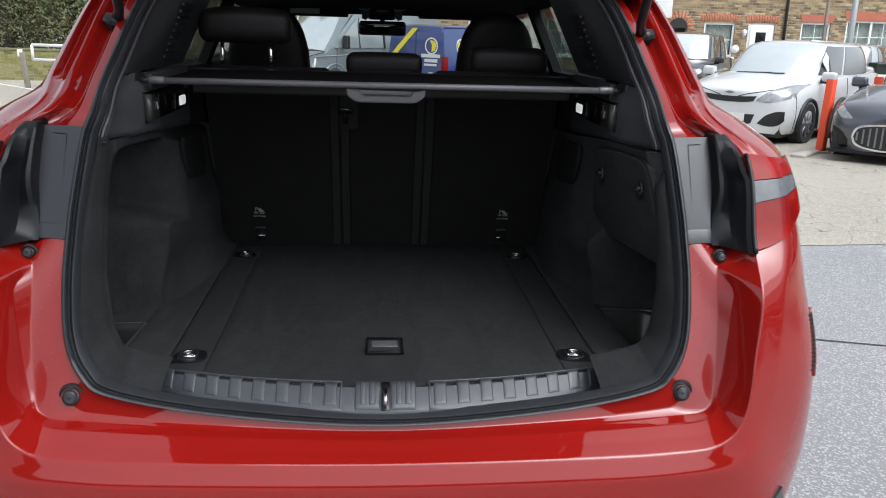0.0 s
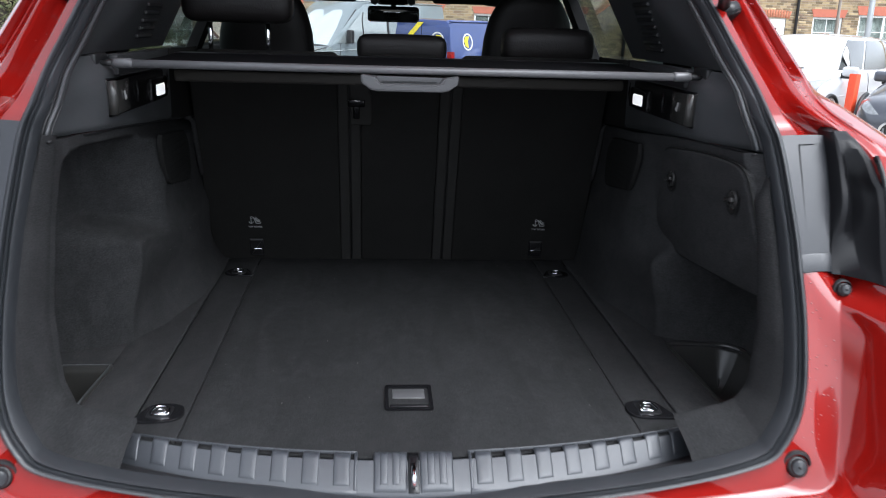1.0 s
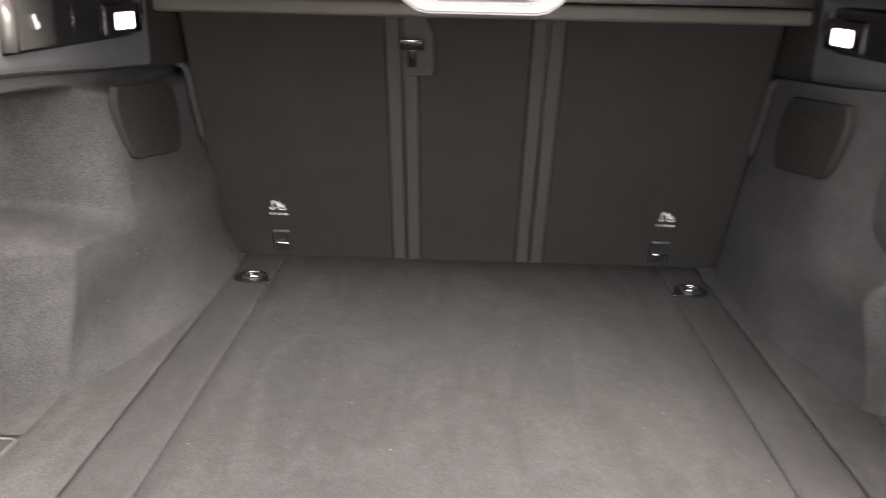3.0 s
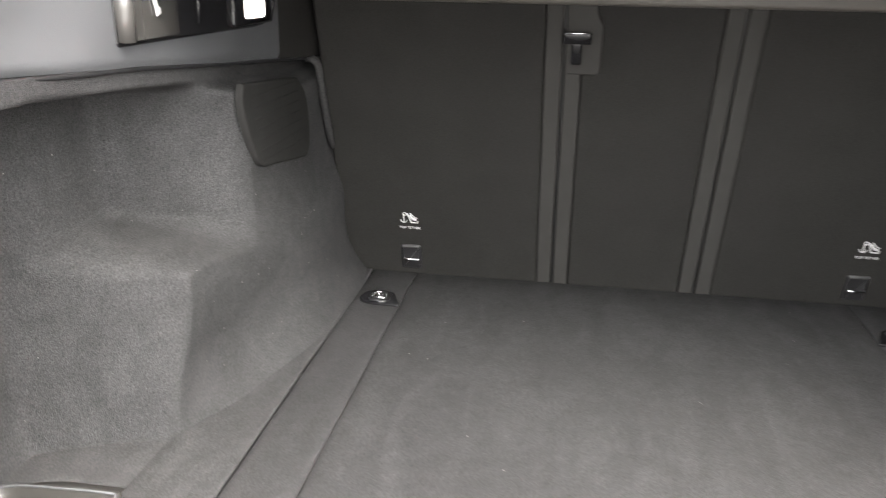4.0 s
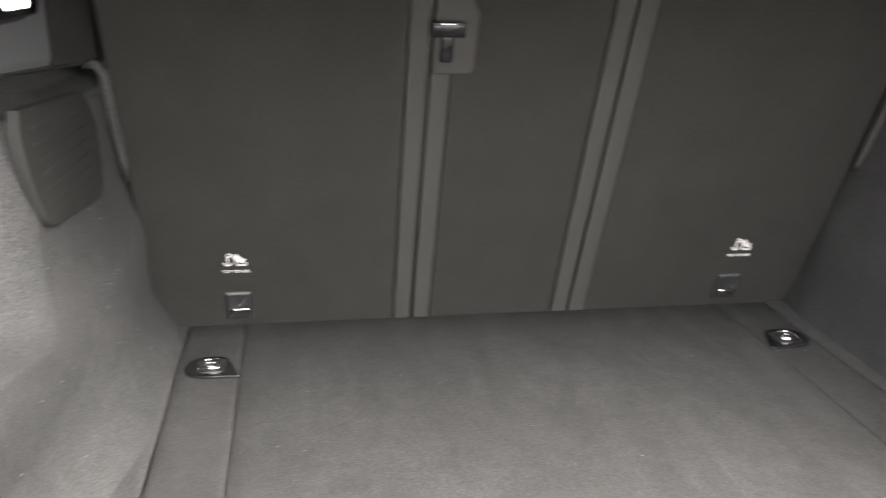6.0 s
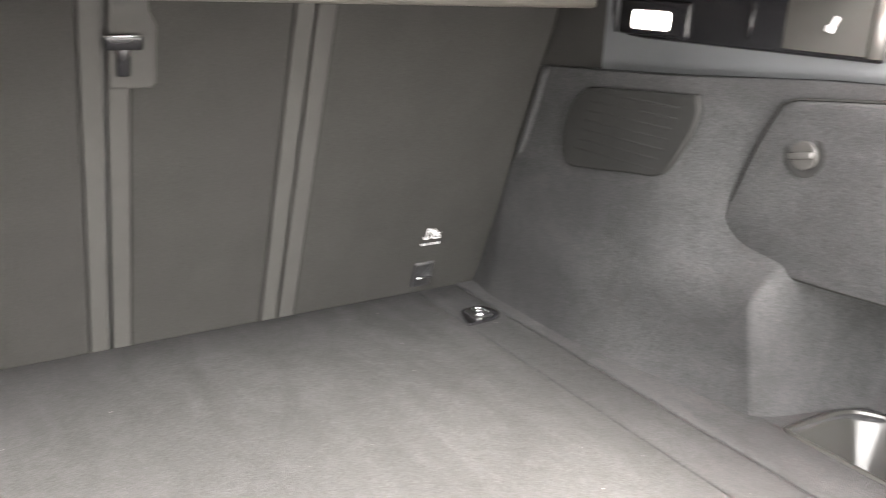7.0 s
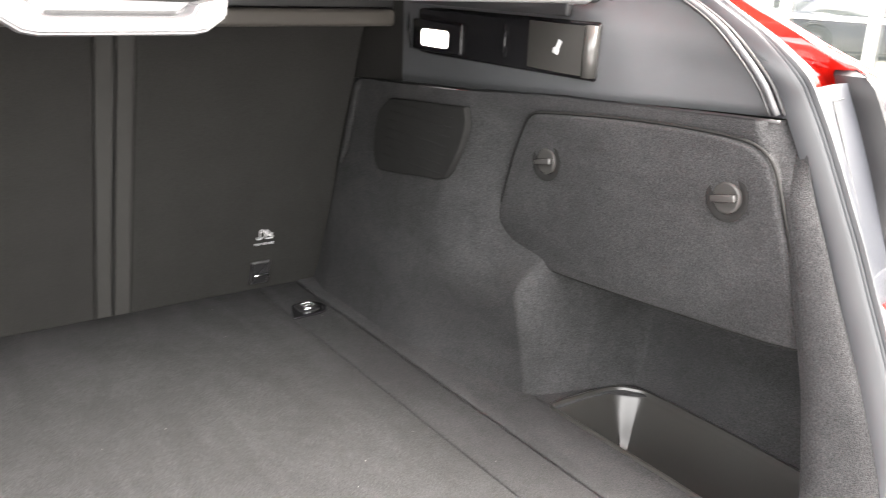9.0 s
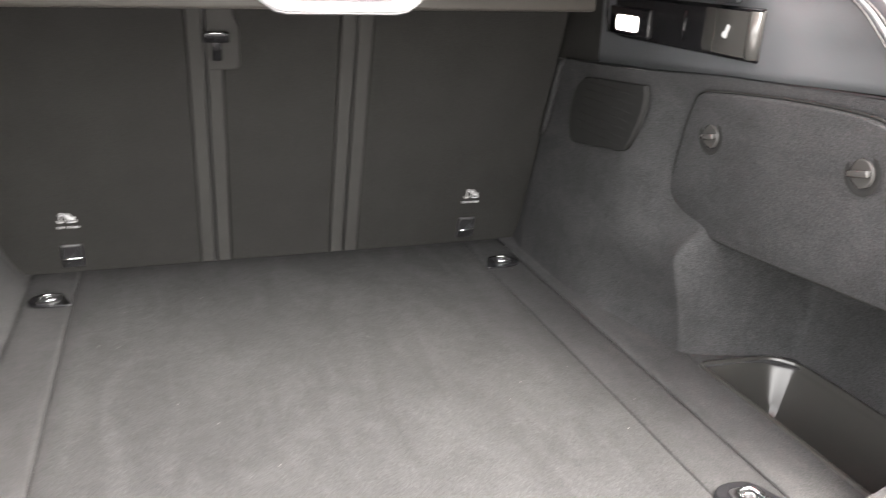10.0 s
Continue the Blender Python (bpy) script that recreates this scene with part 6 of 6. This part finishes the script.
hfront("lower_grille", [(-.36, .32), (-.2, .285), (0, .275), (.2, .285), (.36, .32)], [(-.40, .45), (-.2, .44), (0, .435), (.2, .44), (.40, .45)], .006, DARK, "wide black lower grille", 24)
hfront("number_plate", [(-.26, .345), (0, .340), (.26, .345)], [(-.26, .455), (0, .45), (.26, .455)], .012, PLATE_W, "plain pale front plate", 12)
for sx in (-1, 1):
    # shut lines of bonnet and door, sill crease
    part("bonnet_line", tube([hat(.055 + .185 * i / 8, .80 - .04 * i / 8, sx, .002) for i in range(9)], .006, 5), DARK, hatch)
    for s_ in (.335, .625):
        part("door_line", tube([hat(s_, .10 + .46 * i / 8, sx, .002) for i in range(9)], .006, 5), DARK, hatch)
    part("door_crease", tube([hat(.30 + .50 * i / 10, .36, sx, .001) for i in range(11)], .006, 5), WHITE, hatch)
hfront("badge", [(-.07, .738), (0, .722), (.07, .738)], [(-.07, .742), (0, .758), (.07, .742)], .010, RIM, "", 10)
part("parking_paper", box(-.005, .005, -.12, .12, -.11, .11, 0, 1, pose(.70, -.36, 1.17, 35, -18, 0)), PLATE_W, hatch, "white paper behind the side window")

# dark grey coupe
DGREY = paint("dark_grey_paint", (.085, .09, .11), .6, .3)
coupe_s = [(.0045, .0, .20, .40, .56), (.005, .42, .17, .46, .62), (.022, .72, .16, .54, .67), (.06, .92, .16, .62, .74), (.13, .99, .16, .70, .80), (.28, 1.0, .17, .82, .90), (.36, 1.0, .17, .86, .92), (.6, .98, .18, .88, .92), (.8, 1.0, .20, .92, .98), (.94, .92, .24, .90, .98), (.99, .8, .30, .86, .92), (1.0, .02, .32, .75, .85)]
coupe, cp_, cat_, cfront = vehicle("dark_coupe", "dark grey sports coupe with a wide chrome-edged grille", "car", (7.86, 11.02, gz(11)), -45, DGREY, 4.85, 1.90, 1.34, coupe_s, (.86, .34, .52, .93, .74, .92, .66), .34, (.185, .80))
for sx in (-1, 1):
    cfront("headlamp", [(sx * .58, .55), (sx * .70, .545), (sx * .82, .60)], [(sx * .60, .57), (sx * .72, .66), (sx * .81, .70)], .006, HEADLAMP, "slim clear headlamp")
    cfront("side_intake", [(sx * .60, .20), (sx * .72, .19), (sx * .84, .24)], [(sx * .61, .30), (sx * .72, .40), (sx * .84, .44)], .004, GLOSS, "black side intake")
cfront("grille_rim", [(-.56, .33), (-.50, .235), (-.3, .19), (0, .18), (.3, .19), (.50, .235), (.56, .33)], [(-.56, .37), (-.50, .465), (-.3, .505), (0, .515), (.3, .505), (.50, .465), (.56, .37)], .010, CHROME, "chrome grille rim", 30)
cfront("grille", [(-.53, .33), (-.475, .255), (-.3, .213), (0, .203), (.3, .213), (.475, .255), (.53, .33)], [(-.53, .365), (-.475, .445), (-.3, .482), (0, .492), (.3, .482), (.475, .445), (.53, .365)], .018, INSIDE, "oval black grille with upright slats", 30)
for k in range(15):
    x = -.49 + .07 * k
    cfront("grille_slat", [(x - .010, .225 + .25 * (x / .53) ** 4 * .4), (x + .010, .225 + .25 * (x / .53) ** 4 * .4)], [(x - .010, .475 - .25 * (x / .53) ** 4 * .4), (x + .010, .475 - .25 * (x / .53) ** 4 * .4)], .024, RIM, "", 2, 4)
part("front_lip", box(-.80, .80, -2.42, -2.20, .13, .17, .01), GLOSS, coupe)
part("badge", cushion(.10, .02, .16, .01), CHROME, coupe).matrix_basis = pose(0, -2.46, .34)

# cars further off
BLACKP = paint("black_paint", (.012, .012, .014))
suv_s = [(.0055, .0, .26, .50, .72), (.006, .45, .24, .62, .82), (.025, .80, .24, .72, .88), (.07, .96, .24, .80, .95), (.25, 1.0, .24, .95, 1.05), (.6, 1.0, .24, 1.02, 1.06), (.9, .98, .26, 1.05, 1.08), (.98, .88, .30, 1.0, 1.05), (1.0, .02, .34, .8, .95)]
far, fp, fat, ffront = vehicle("black_car", "black compact SUV parked before the terrace", "car", (7.55, 20.3, gz(20)), -32, BLACKP, 4.2, 1.78, 1.60, suv_s, (1.0, .24, .40, .985, .92, .93, .74), .33, (.19, .82))
for sx in (-1, 1):
    fp("headlamp", .18, .36, .56, .68, .006, HEADLAMP, sx, "", 6, 4, None, .05)
fp("grille", .02, .14, .45, .62, .006, DARK, 1)
SILVER = paint("silver_paint", (.42, .44, .45), .6)
vehicle("silver_car", "silver hatchback parked by the terrace, seen from behind", "car", (12.75, 21.6, gz(21)), 140, SILVER, 4.1, 1.74, 1.46, hatch_s, (.93, .235, .44, .985, .90, .93, .72), .31, (.20, .83))


# vans seen through the windscreen
# light base colour stands in for sky mirrored in the van's side windows
VANGLASS = mat("sky_pale_van_glass", (.22, .25, .255), .04, vary=.3, scale=3, coat=1.0)
VANGLASS.node_tree.nodes["Principled BSDF"].inputs["Coat IOR"].default_value = 1.9


def van(name, label, at, rz, colour, L, W, H, nose):
    t = thing(name, label, "van", at, "parked vehicles", "", rz)
    hw = W / 2
    secs = []
    # share along the length, top height share, width share
    for f, zt, w in ((0, .34, .74), (.012, .40, .88), (.05, .43, .95), (nose - .01, .465, .98), (nose + .02, .49, 1), (nose + .21, .90, 1), (nose + .27, .985, 1), (.5, 1, 1), (.96, 1, 1), (.995, .985, .985), (1, .97, .96)):
        y, z = -L / 2 + f * L, zt * H
        inw = .86 if zt > .6 else .95
        belt = min(z, .55 * H)
        secs.append([Vector(p) for p in ((hw * w * .95, y, .25), (hw * w, y, .40), (hw * w, y, mixv(.4, belt, .6)), (hw * w, y, belt), (hw * w * mixv(1, inw, .5), y, mixv(belt, z, .55)), (hw * w * inw, y, max(z - .06, belt)), (hw * w * inw * .9, y, z), (0, y, z + .02))])
    rr = [[Vector((p.x * .0, p.y, p.z)) for p in (secs[0] + secs[0][-2::-1])]]
    for s in secs:
        rr.append(s + [Vector((-p.x, p.y, p.z)) for p in s[-2::-1]])
    rr.append([Vector((0, p.y, p.z)) for p in rr[-1]])
    part("body", sheet(rr, angle=35), colour, t)
    part("underside", box(-hw * .9, hw * .9, -L / 2 + .2, L / 2 - .2, .16, .35), DARK, t)
    y0, y1 = -L / 2 + (nose + .02) * L, -L / 2 + (nose + .21) * L
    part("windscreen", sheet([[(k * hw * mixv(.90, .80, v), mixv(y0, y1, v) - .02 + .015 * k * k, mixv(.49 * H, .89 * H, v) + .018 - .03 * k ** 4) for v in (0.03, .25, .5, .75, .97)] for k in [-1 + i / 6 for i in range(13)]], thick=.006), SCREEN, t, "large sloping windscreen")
    for sx in (-1, 1):
        ya, yb = y0 + .17, -L / 2 + (nose + .42) * L
        part("side_window", sheet([[(sx * (hw * mixv(1.0, .905, v) + .016), mixv(mixv(ya, ya + .86, v), yb, k / 4), mixv(.53 * H, .86 * H, v)) for v in (0, .25, .5, .75, 1)] for k in range(5)], thick=.006), VANGLASS, t)
        for q, wd in ((.42, .014), (.97, .03)):
            yq = mixv(ya + .2, yb, q)
            part("window_bar", tube([(sx * (hw * mixv(1.0, .905, v) + .022), yq, mixv(.53 * H, .86 * H, v)) for v in (0, .25, .5, .75)] + [(sx * (hw * .905 + .022), yq + .05, .865 * H)], wd, 6), DARK, t)
        mm = part("door_mirror", cushion(.16, .12, .30, .04), DARK, t)
        mm.matrix_basis = pose(sx * (hw + .12), ya + .30, .525 * H)
        hl = part("headlamp", cushion(.46, .20, .30, .07), HEADLAMP, t, "tall clear headlamp")
        hl.matrix_basis = pose(sx * hw * .80, -L / 2 + .20, .29 * H, -22, 0, sx * 34)
        part("reflector", tube([(0, -.085, .13), (0, -.108, .13)], [.085, .07], 16), CHROME, hl)
        part("tail_lamp", box(min(sx * hw * .84, sx * hw * 1.0), max(sx * hw * .84, sx * hw * 1.0), L / 2 - .10, L / 2 + .012, .36 * H, .60 * H, .02), LENS_RED, t, "red tail lamp")
        part("roof_edge", tube([(sx * hw * .86, -L / 2 + (nose + .2) * L, H - .03), (sx * hw * .86, L / 2 - .05, H - .03)], .02, 6), colour, t)
        for yy in (-L / 2 + .9, L / 2 - .95):
            wh = tagged(new("wheel"))
            wh.parent = t
            part("tyre", tube([(sx * (hw - .2), yy, .33), (sx * (hw - .02), yy, .33), (sx * (hw + .01), yy, .33)], [.33, .33, .30], 28), TYRE, wh)
            part("rim", tube([(sx * (hw + .005), yy, .33), (sx * (hw + .018), yy, .33)], [.21, .19], 20), RIM, wh)
    for sx in (-1, 1):
        # dark screen surround and pillar, bonnet shut line and wing line
        part("screen_pillar", tube([(sx * hw * mixv(.93, .82, v), mixv(y0, y1, v) + .03, mixv(.49 * H, .89 * H, v) - .005) for v in (0, .25, .5, .75, 1)], .022, 6), DARK, t)
        part("arch_lip", tube([(sx * (hw + .004), -L / 2 + .9 + .40 * math.cos(a_), .33 + .40 * math.sin(a_)) for a_ in [math.pi * i / 14 for i in range(15)]], .018, 6), colour, t)
        part("bonnet_line", tube([(sx * hw * .80, -L / 2 + .10, .425 * H), (sx * hw * .90, y0 - .04, .485 * H)], .010, 5), DARK, t)
        part("door_line", tube([(sx * (hw + .004), y0 + .26, .25 * H), (sx * (hw + .004), y0 + .28, .52 * H)], .008, 5), DARK, t)
        part("wing_line", tube([(sx * (hw + .004), -L / 2 + .30, .44 * H), (sx * (hw + .006), L / 2 - .3, .50 * H)], .010, 5), colour, t)
    part("screen_foot", tube([(-hw * .90, y0 + .02, .485 * H), (0, y0 - .02, .495 * H), (hw * .90, y0 + .02, .485 * H)], .025, 6), DARK, t)
    part("front_grille", box(-hw * .55, hw * .55, -L / 2 - .012, -L / 2 + .05, .24 * H, .34 * H, .01), DARK, t)
    part("front_bumper", box(-hw * .90, hw * .90, -L / 2 - .03, -L / 2 + .25, .20, .21 * H, .03), DARK, t, "dark plastic bumper")
    return t


BLUE = paint("blue_paint", (.012, .035, .16))
GREYV = paint("grey_blue_paint", (.19, .225, .24), .2)
YELLOW = mat("yellow_stripe", (.72, .60, .03), .4)
bv = van("blue_van", "blue van with a yellow stripe and white sign writing", (2.17, 20.36, gz(20.4)), 138, BLUE, 4.0, 1.70, 1.64, .20)
REAR = frame_axes((0, 2.008, 0), (1, 0, 0), (0, 0, 1)) @ Matrix.Diagonal((1, 1, -1, 1))
part("stripe", plate([(.64, .92), (.80, .92), (.10, 1.58), (-.06, 1.58)], REAR, .006), YELLOW, bv, "yellow diagonal stripe")
part("stripe", plate([(-.05, .45), (.10, .45), (.10, .96), (-.05, .96)], REAR, .006), YELLOW, bv, "yellow upright stripe")


def emblem(m):
    """A white ring round a yellow cut disc, laid on a panel."""
    ring = sheet([[m @ Vector((r * math.cos(a), r * math.sin(a), -.010)) for r in (.150, .182)] for a in [2 * math.pi * i / 32 for i in range(33)]], thick=.004)
    part("emblem_ring", ring, WHITE, bv, "white ring emblem")
    part("emblem_fill", plate([(0, -.13), (-.10, -.09), (-.135, .02), (-.09, .11), (.05, .12), (-.01, .02)], m @ Matrix.Diagonal((1, 1, -1, 1)), .006), YELLOW, bv)


emblem(pose(-.45, 2.008, 1.205) @ Matrix(((1, 0, 0, 0), (0, 0, -1, 0), (0, 1, 0, 0), (0, 0, 0, 1))))
emblem(frame_axes((-.826, 1.40, 1.19), (0, -1, 0), (.06, 0, .39)))
part("side_panel", plate([(1.02, .50), (1.50, .50), (1.50, .84), (1.02, .84)], frame_axes((-.852, 0, 0), (0, 1, 0), (0, 0, 1)), .006), YELLOW, bv, "yellow block on the van's side")
for x0, x1, z0, z1 in ((-.69, -.17, .955, 1.03), (-.62, -.26, .855, .925), (-.60, -.25, .775, .820), (-.50, -.38, .53, .64)):
    part("sign_bar", box(x0, x1, 2.006, 2.016, z0, z1), WHITE, bv, "white line of sign writing")
part("rear_window", box(-.78, .72, 1.990, 2.004, 1.00, 1.50, .004), BLUE, bv, "blue coated rear window")
part("door_joint", box(-.008, .008, 1.990, 2.0055, .45, 1.58), GLOSS, bv)
part("door_handle", box(.01, .13, 1.995, 2.03, .78, .83, .01), DARK, bv)
van("grey_van", "slate grey panel van parked across the yard", (-.70, 21.41, gz(21.4)), -42, GREYV, 4.9, 1.98, 2.05, .12)

# ---- posts, rails, lamp posts, bin ----
ORANGE = mat("red_post_paint", (.72, .075, .025), .55, vary=.12, scale=10, bump=.001, bscale=60)
GALV = mat("galvanised_steel", (.42, .44, .45), .45, .6, .15, 8)


def bollard(x, y, h, lean=0.0):
    t = thing("bollard", "square red painted parking post, slightly leaning", "bollard", (x, y, gz(y)), "red parking posts")
    part("post", box(-.05, .05, -.05, .05, -.05, h, .006, 2, pose(0, 0, 0, 0, lean, 30)), ORANGE, t)
    part("post_cap", box(-.046, .046, -.046, .046, h, h + .006, .003, 2, pose(0, 0, 0, 0, lean, 30)), ORANGE, t)
    part("post_foot", cushion(.20, .20, .03, .01), mat("concrete_foot", (.33, .25, .20), .9), t)


bollard(5.90, 10.60, .96, 2.0)
bollard(7.72, 12.45, .95)
bollard(9.48, 14.9, .95)
rail = thing("guard_rail", "low white painted steel rail on posts", "rail", (9.0, 15.6, gz(15.6)))
part("rail_bar", box(0, 3.4, -.03, .03, .80, .90, .01), UPVC, rail)
for x in (.06, 1.7, 3.3):
    part("rail_post", box(x - .04, x + .04, -.04, .04, 0, .84, .008), UPVC, rail)


def pole(x, y, r, h, material, label):
    t = thing("street_lamp", label, "lamp post", (x, y, gz(y)), "lamp posts")
    part("shaft", tube([(0, 0, 0), (0, 0, h * .2), (0, 0, h)], [r, r * .95, r * .7], 14), material, t)
    part("base_section", tube([(0, 0, 0), (0, 0, 1.15), (0, 0, 1.2)], [r * 1.35, r * 1.35, r], 14), material, t)
    part("arm", tube([(0, 0, h), (.1, -.3, h + .25), (.2, -1.1, h + .35)], r * .5, 8), material, t)
    part("lamp_head", cushion(.22, .55, .12, .04), material, t).matrix_basis = pose(.2, -1.3, h + .28)


pole(9.22, 16.0, .060, 5.2, GALV, "grey galvanised lamp post")
pole(13.05, 24.0, .050, 6.0, mat("weathered_pole", (.22, .19, .16), .8, vary=.2, scale=5), "weathered brown wooden-coloured pole")
wb = thing("wheelie_bin", "dark green wheelie bin outside the terrace", "bin", (12.35, 19.9, gz(20)))
part("bin_body", sheet([[(sx * w, sy * d, z) for sx, sy in ((-1, -1), (1, -1), (1, 1), (-1, 1), (-1, -1))] for w, d, z in ((.21, .25, .06), (.28, .33, .98), (.29, .34, 1.0))]), mat("bin_plastic", (.03, .04, .035), .5), wb)
part("lid", box(-.30, .30, -.37, .36, 1.0, 1.07, .02), mat("bin_lid", (.025, .035, .03), .5), wb)
for sx in (-1, 1):
    part("wheel", tube([(sx * .24, .30, .10), (sx * .29, .30, .10)], .10, 16), TYRE, wb)

# ---- glazed white building to the right ----
shop = thing("glazed_building", "white building with wide white-framed dark windows", "building", (13.0, 0, 0))
RENDER_W = mat("white_render", (.72, .72, .70), .8, vary=.08, scale=3)
part("wall", box(.10, 8.0, -6.0, 13.0, -.4, 5.0), RENDER_W, shop)
part("fascia", box(-.10, .10, -6.0, 13.0, 2.3, 5.1), RENDER_W, shop)
for z0, z1 in ((-.2, .10), (.80, .88), (1.52, 1.60), (2.22, 2.32)):
    part("transom", box(-.05, .10, -6.0, 13.0, z0, z1, .01), UPVC, shop)
for k in range(13):
    y = -6 + 19 * k / 12
    part("mullion", box(-.06, .10, y - .05, y + .05, -.2, 2.3, .01), UPVC, shop)
    if k < 12:
        part("pane", box(.06, .098, y + .05, y + 19 / 12 - .05, -.2, 2.25), CARGLASS, shop)

# ---- low mossy wall, barrier and wood to the left ----
wall = thing("garden_wall", "low mossy brick garden wall", "wall", (0, 0, 0))
WY = 22.4
courses(-20.0, -5.5, gz(WY), .46, WY, [], "wall_bricks", wall, MOSSY, .22, .07, .012, 8)
part("core", box(-20, -5.5, WY, WY + .2, gz(WY) - .2, .46), MORTAR, wall)
part("coping", box(-20, -5.5, WY - .03, WY + .24, .46, .52, .01), mat("mossy_coping", (.15, .15, .08), .95, vary=.4, scale=6), wall)
bar = thing("barrier_gate", "white tubular height barrier on a wooden post", "barrier", (-7.9, 20.0, gz(20)))
for a, b in (((0, 0, .62), (3.2, 0, .58)), ((0, 0, .95), (3.2, 0, .91)), ((0, 0, .62), (0, 0, .95)), ((1.6, 0, .60), (1.6, 0, .93)), ((3.2, 0, .0), (3.2, 0, .95))):
    part("tube", tube([a, b], .034, 8), UPVC, bar)
part("pivot", cushion(.10, .10, .16, .03), UPVC, bar).matrix_basis = pose(-.28, 0, .68)
part("wooden_post", box(-.05, .05, -.05, .05, 0, .80, .01, 2, pose(.03, -.5, 0, 0, -4, 0)), mat("grey_timber", (.20, .18, .15), .9, vary=.3, scale=12), bar, "weathered grey timber post")

BARK = mat("tree_bark", (.045, .038, .030), .95, vary=.35, scale=12, bump=.02, bscale=18)


def leaf_mat(name, tones):
    return brick_material(name, tones)


LEAF = leaf_mat("dark_leaves", ((.030, .050, .020), (.065, .10, .04), (.11, .135, .06), (.09, .09, .05)))
LEAF2 = leaf_mat("olive_leaves", ((.055, .065, .026), (.11, .12, .05), (.15, .125, .07), (.085, .10, .04)))


def leaves(name, centres, per, spread, size, material, parent, seed, kind=""):
    """Many small bent leaves scattered round clump centres."""
    r = np.random.RandomState(seed)
    n = len(centres) * per
    c = np.repeat(np.array(centres, float), per, axis=0) + r.normal(0, 1, (n, 3)) * np.array(spread)
    d1 = r.normal(0, 1, (n, 3))
    d1 /= np.linalg.norm(d1, axis=1)[:, None]
    d2 = np.cross(d1, r.normal(0, 1, (n, 3)))
    d2 /= np.linalg.norm(d2, axis=1)[:, None]
    s = (size * (.6 + .8 * r.rand(n)))[:, None]
    v = np.stack([c - d1 * s, c + d2 * s * .38, c + d1 * s, c - d2 * s * .38], 1).reshape(-1, 3)
    me = bpy.data.meshes.new(name)
    me.from_pydata(v.tolist(), [], [(4 * i, 4 * i + 1, 4 * i + 2, 4 * i + 3) for i in range(n)])
    me.materials.append(material)
    ob = new(name, me)
    if parent:
        ob.parent = parent
    if kind:
        tagged(ob, kind=kind)
    return ob


def tree(x, y, h, r, seed, material, lab):
    rnd = random.Random(seed)
    t = thing("tree", lab, "tree", (x, y, gz(y)), "trees of the wood")
    path = [(0, 0, -.2)]
    px = py = 0.0
    for k in range(1, 8):
        px += rnd.uniform(-.12, .12)
        py += rnd.uniform(-.12, .12)
        path.append((px, py, h * .85 * k / 7))
    b = tube(path, [r * (1.25 if i == 0 else 1) * (1 - .75 * i / 7) for i in range(8)], 10)
    cl = []
    for k in range(16):
        z = rnd.uniform(.22, .95) * h
        i = min(int(z / (h * .85) * 7), 6)
        p = Vector(path[i])
        a = rnd.uniform(0, 2 * math.pi)
        ln = rnd.uniform(.12, .30) * h * (1.1 - z / h * .6)
        q = p + Vector((math.cos(a) * ln, math.sin(a) * ln, ln * rnd.uniform(.0, .6)))
        mid = p.lerp(q, .5) + Vector((0, 0, ln * .1))
        join(b, tube([p, mid, q], [r * .28, r * .18, r * .06], 6))
        for f in (.45, .7, .9, 1.05):
            cl.append(tuple(p.lerp(q, f) + Vector((rnd.uniform(-.4, .4), rnd.uniform(-.4, .4), rnd.uniform(-.3, .4)))))
    part("trunk", b, BARK, t)
    leaves("crown", cl, 130, (.5, .5, .36), .075, material, t, seed)
    return t


for k, (x, y, h, r) in enumerate(((-8.6, 25.6, 6.2, .24), (-10.55, 25.0, 6.8, .32), (-12.6, 26.5, 6.8, .30), (-9.4, 29.5, 7.2, .26), (-14.5, 29, 7.2, .28), (-11.5, 33, 7.6, .3), (-17.5, 31, 7.2, .26), (-6.9, 31, 6.6, .24), (-19.5, 27, 6.6, .25))):
    tree(x, y, h, r, 20 + k, LEAF if k % 2 == 0 else LEAF2, "tall ivy-clad tree with small dark leaves" if k % 2 == 0 else "thin tree with olive leaves behind the wall")
rn = random.Random(4)
cl = [(rn.uniform(-21, -5.8), rn.uniform(23.2, 27), rn.uniform(-.2, 1.3)) for _ in range(260)]
sh = leaves("undergrowth", cl, 130, (.55, .4, .35), .055, LEAF2, None, 77)
tagged(sh, "tangle of olive and dark green shrubs behind the wall", "shrubs", "", "stuff")
cl = [(rn.uniform(-30, -5), rn.uniform(33, 40), rn.uniform(0, 6.0)) for _ in range(1500)]
sh = leaves("far_wood", cl, 90, (.9, .8, .8), .075, LEAF, None, 78)
tagged(sh, "dense dark green wood beyond the garden wall", "wood", "", "stuff")

# ---- unseen plain block, added behind the camera to shape light and reflections ----
backdrop = part("unseen_block", box(-60, 60, -52.0, -45.0, -.3, 7.0, .05), mat("dull_brown_block", (.085, .075, .062), .9, vary=.2, scale=1.2, fine=.1, fscale=30), None)
tagged(backdrop, "unseen plain brown block added to shape light and reflections", "building", "", "structure")
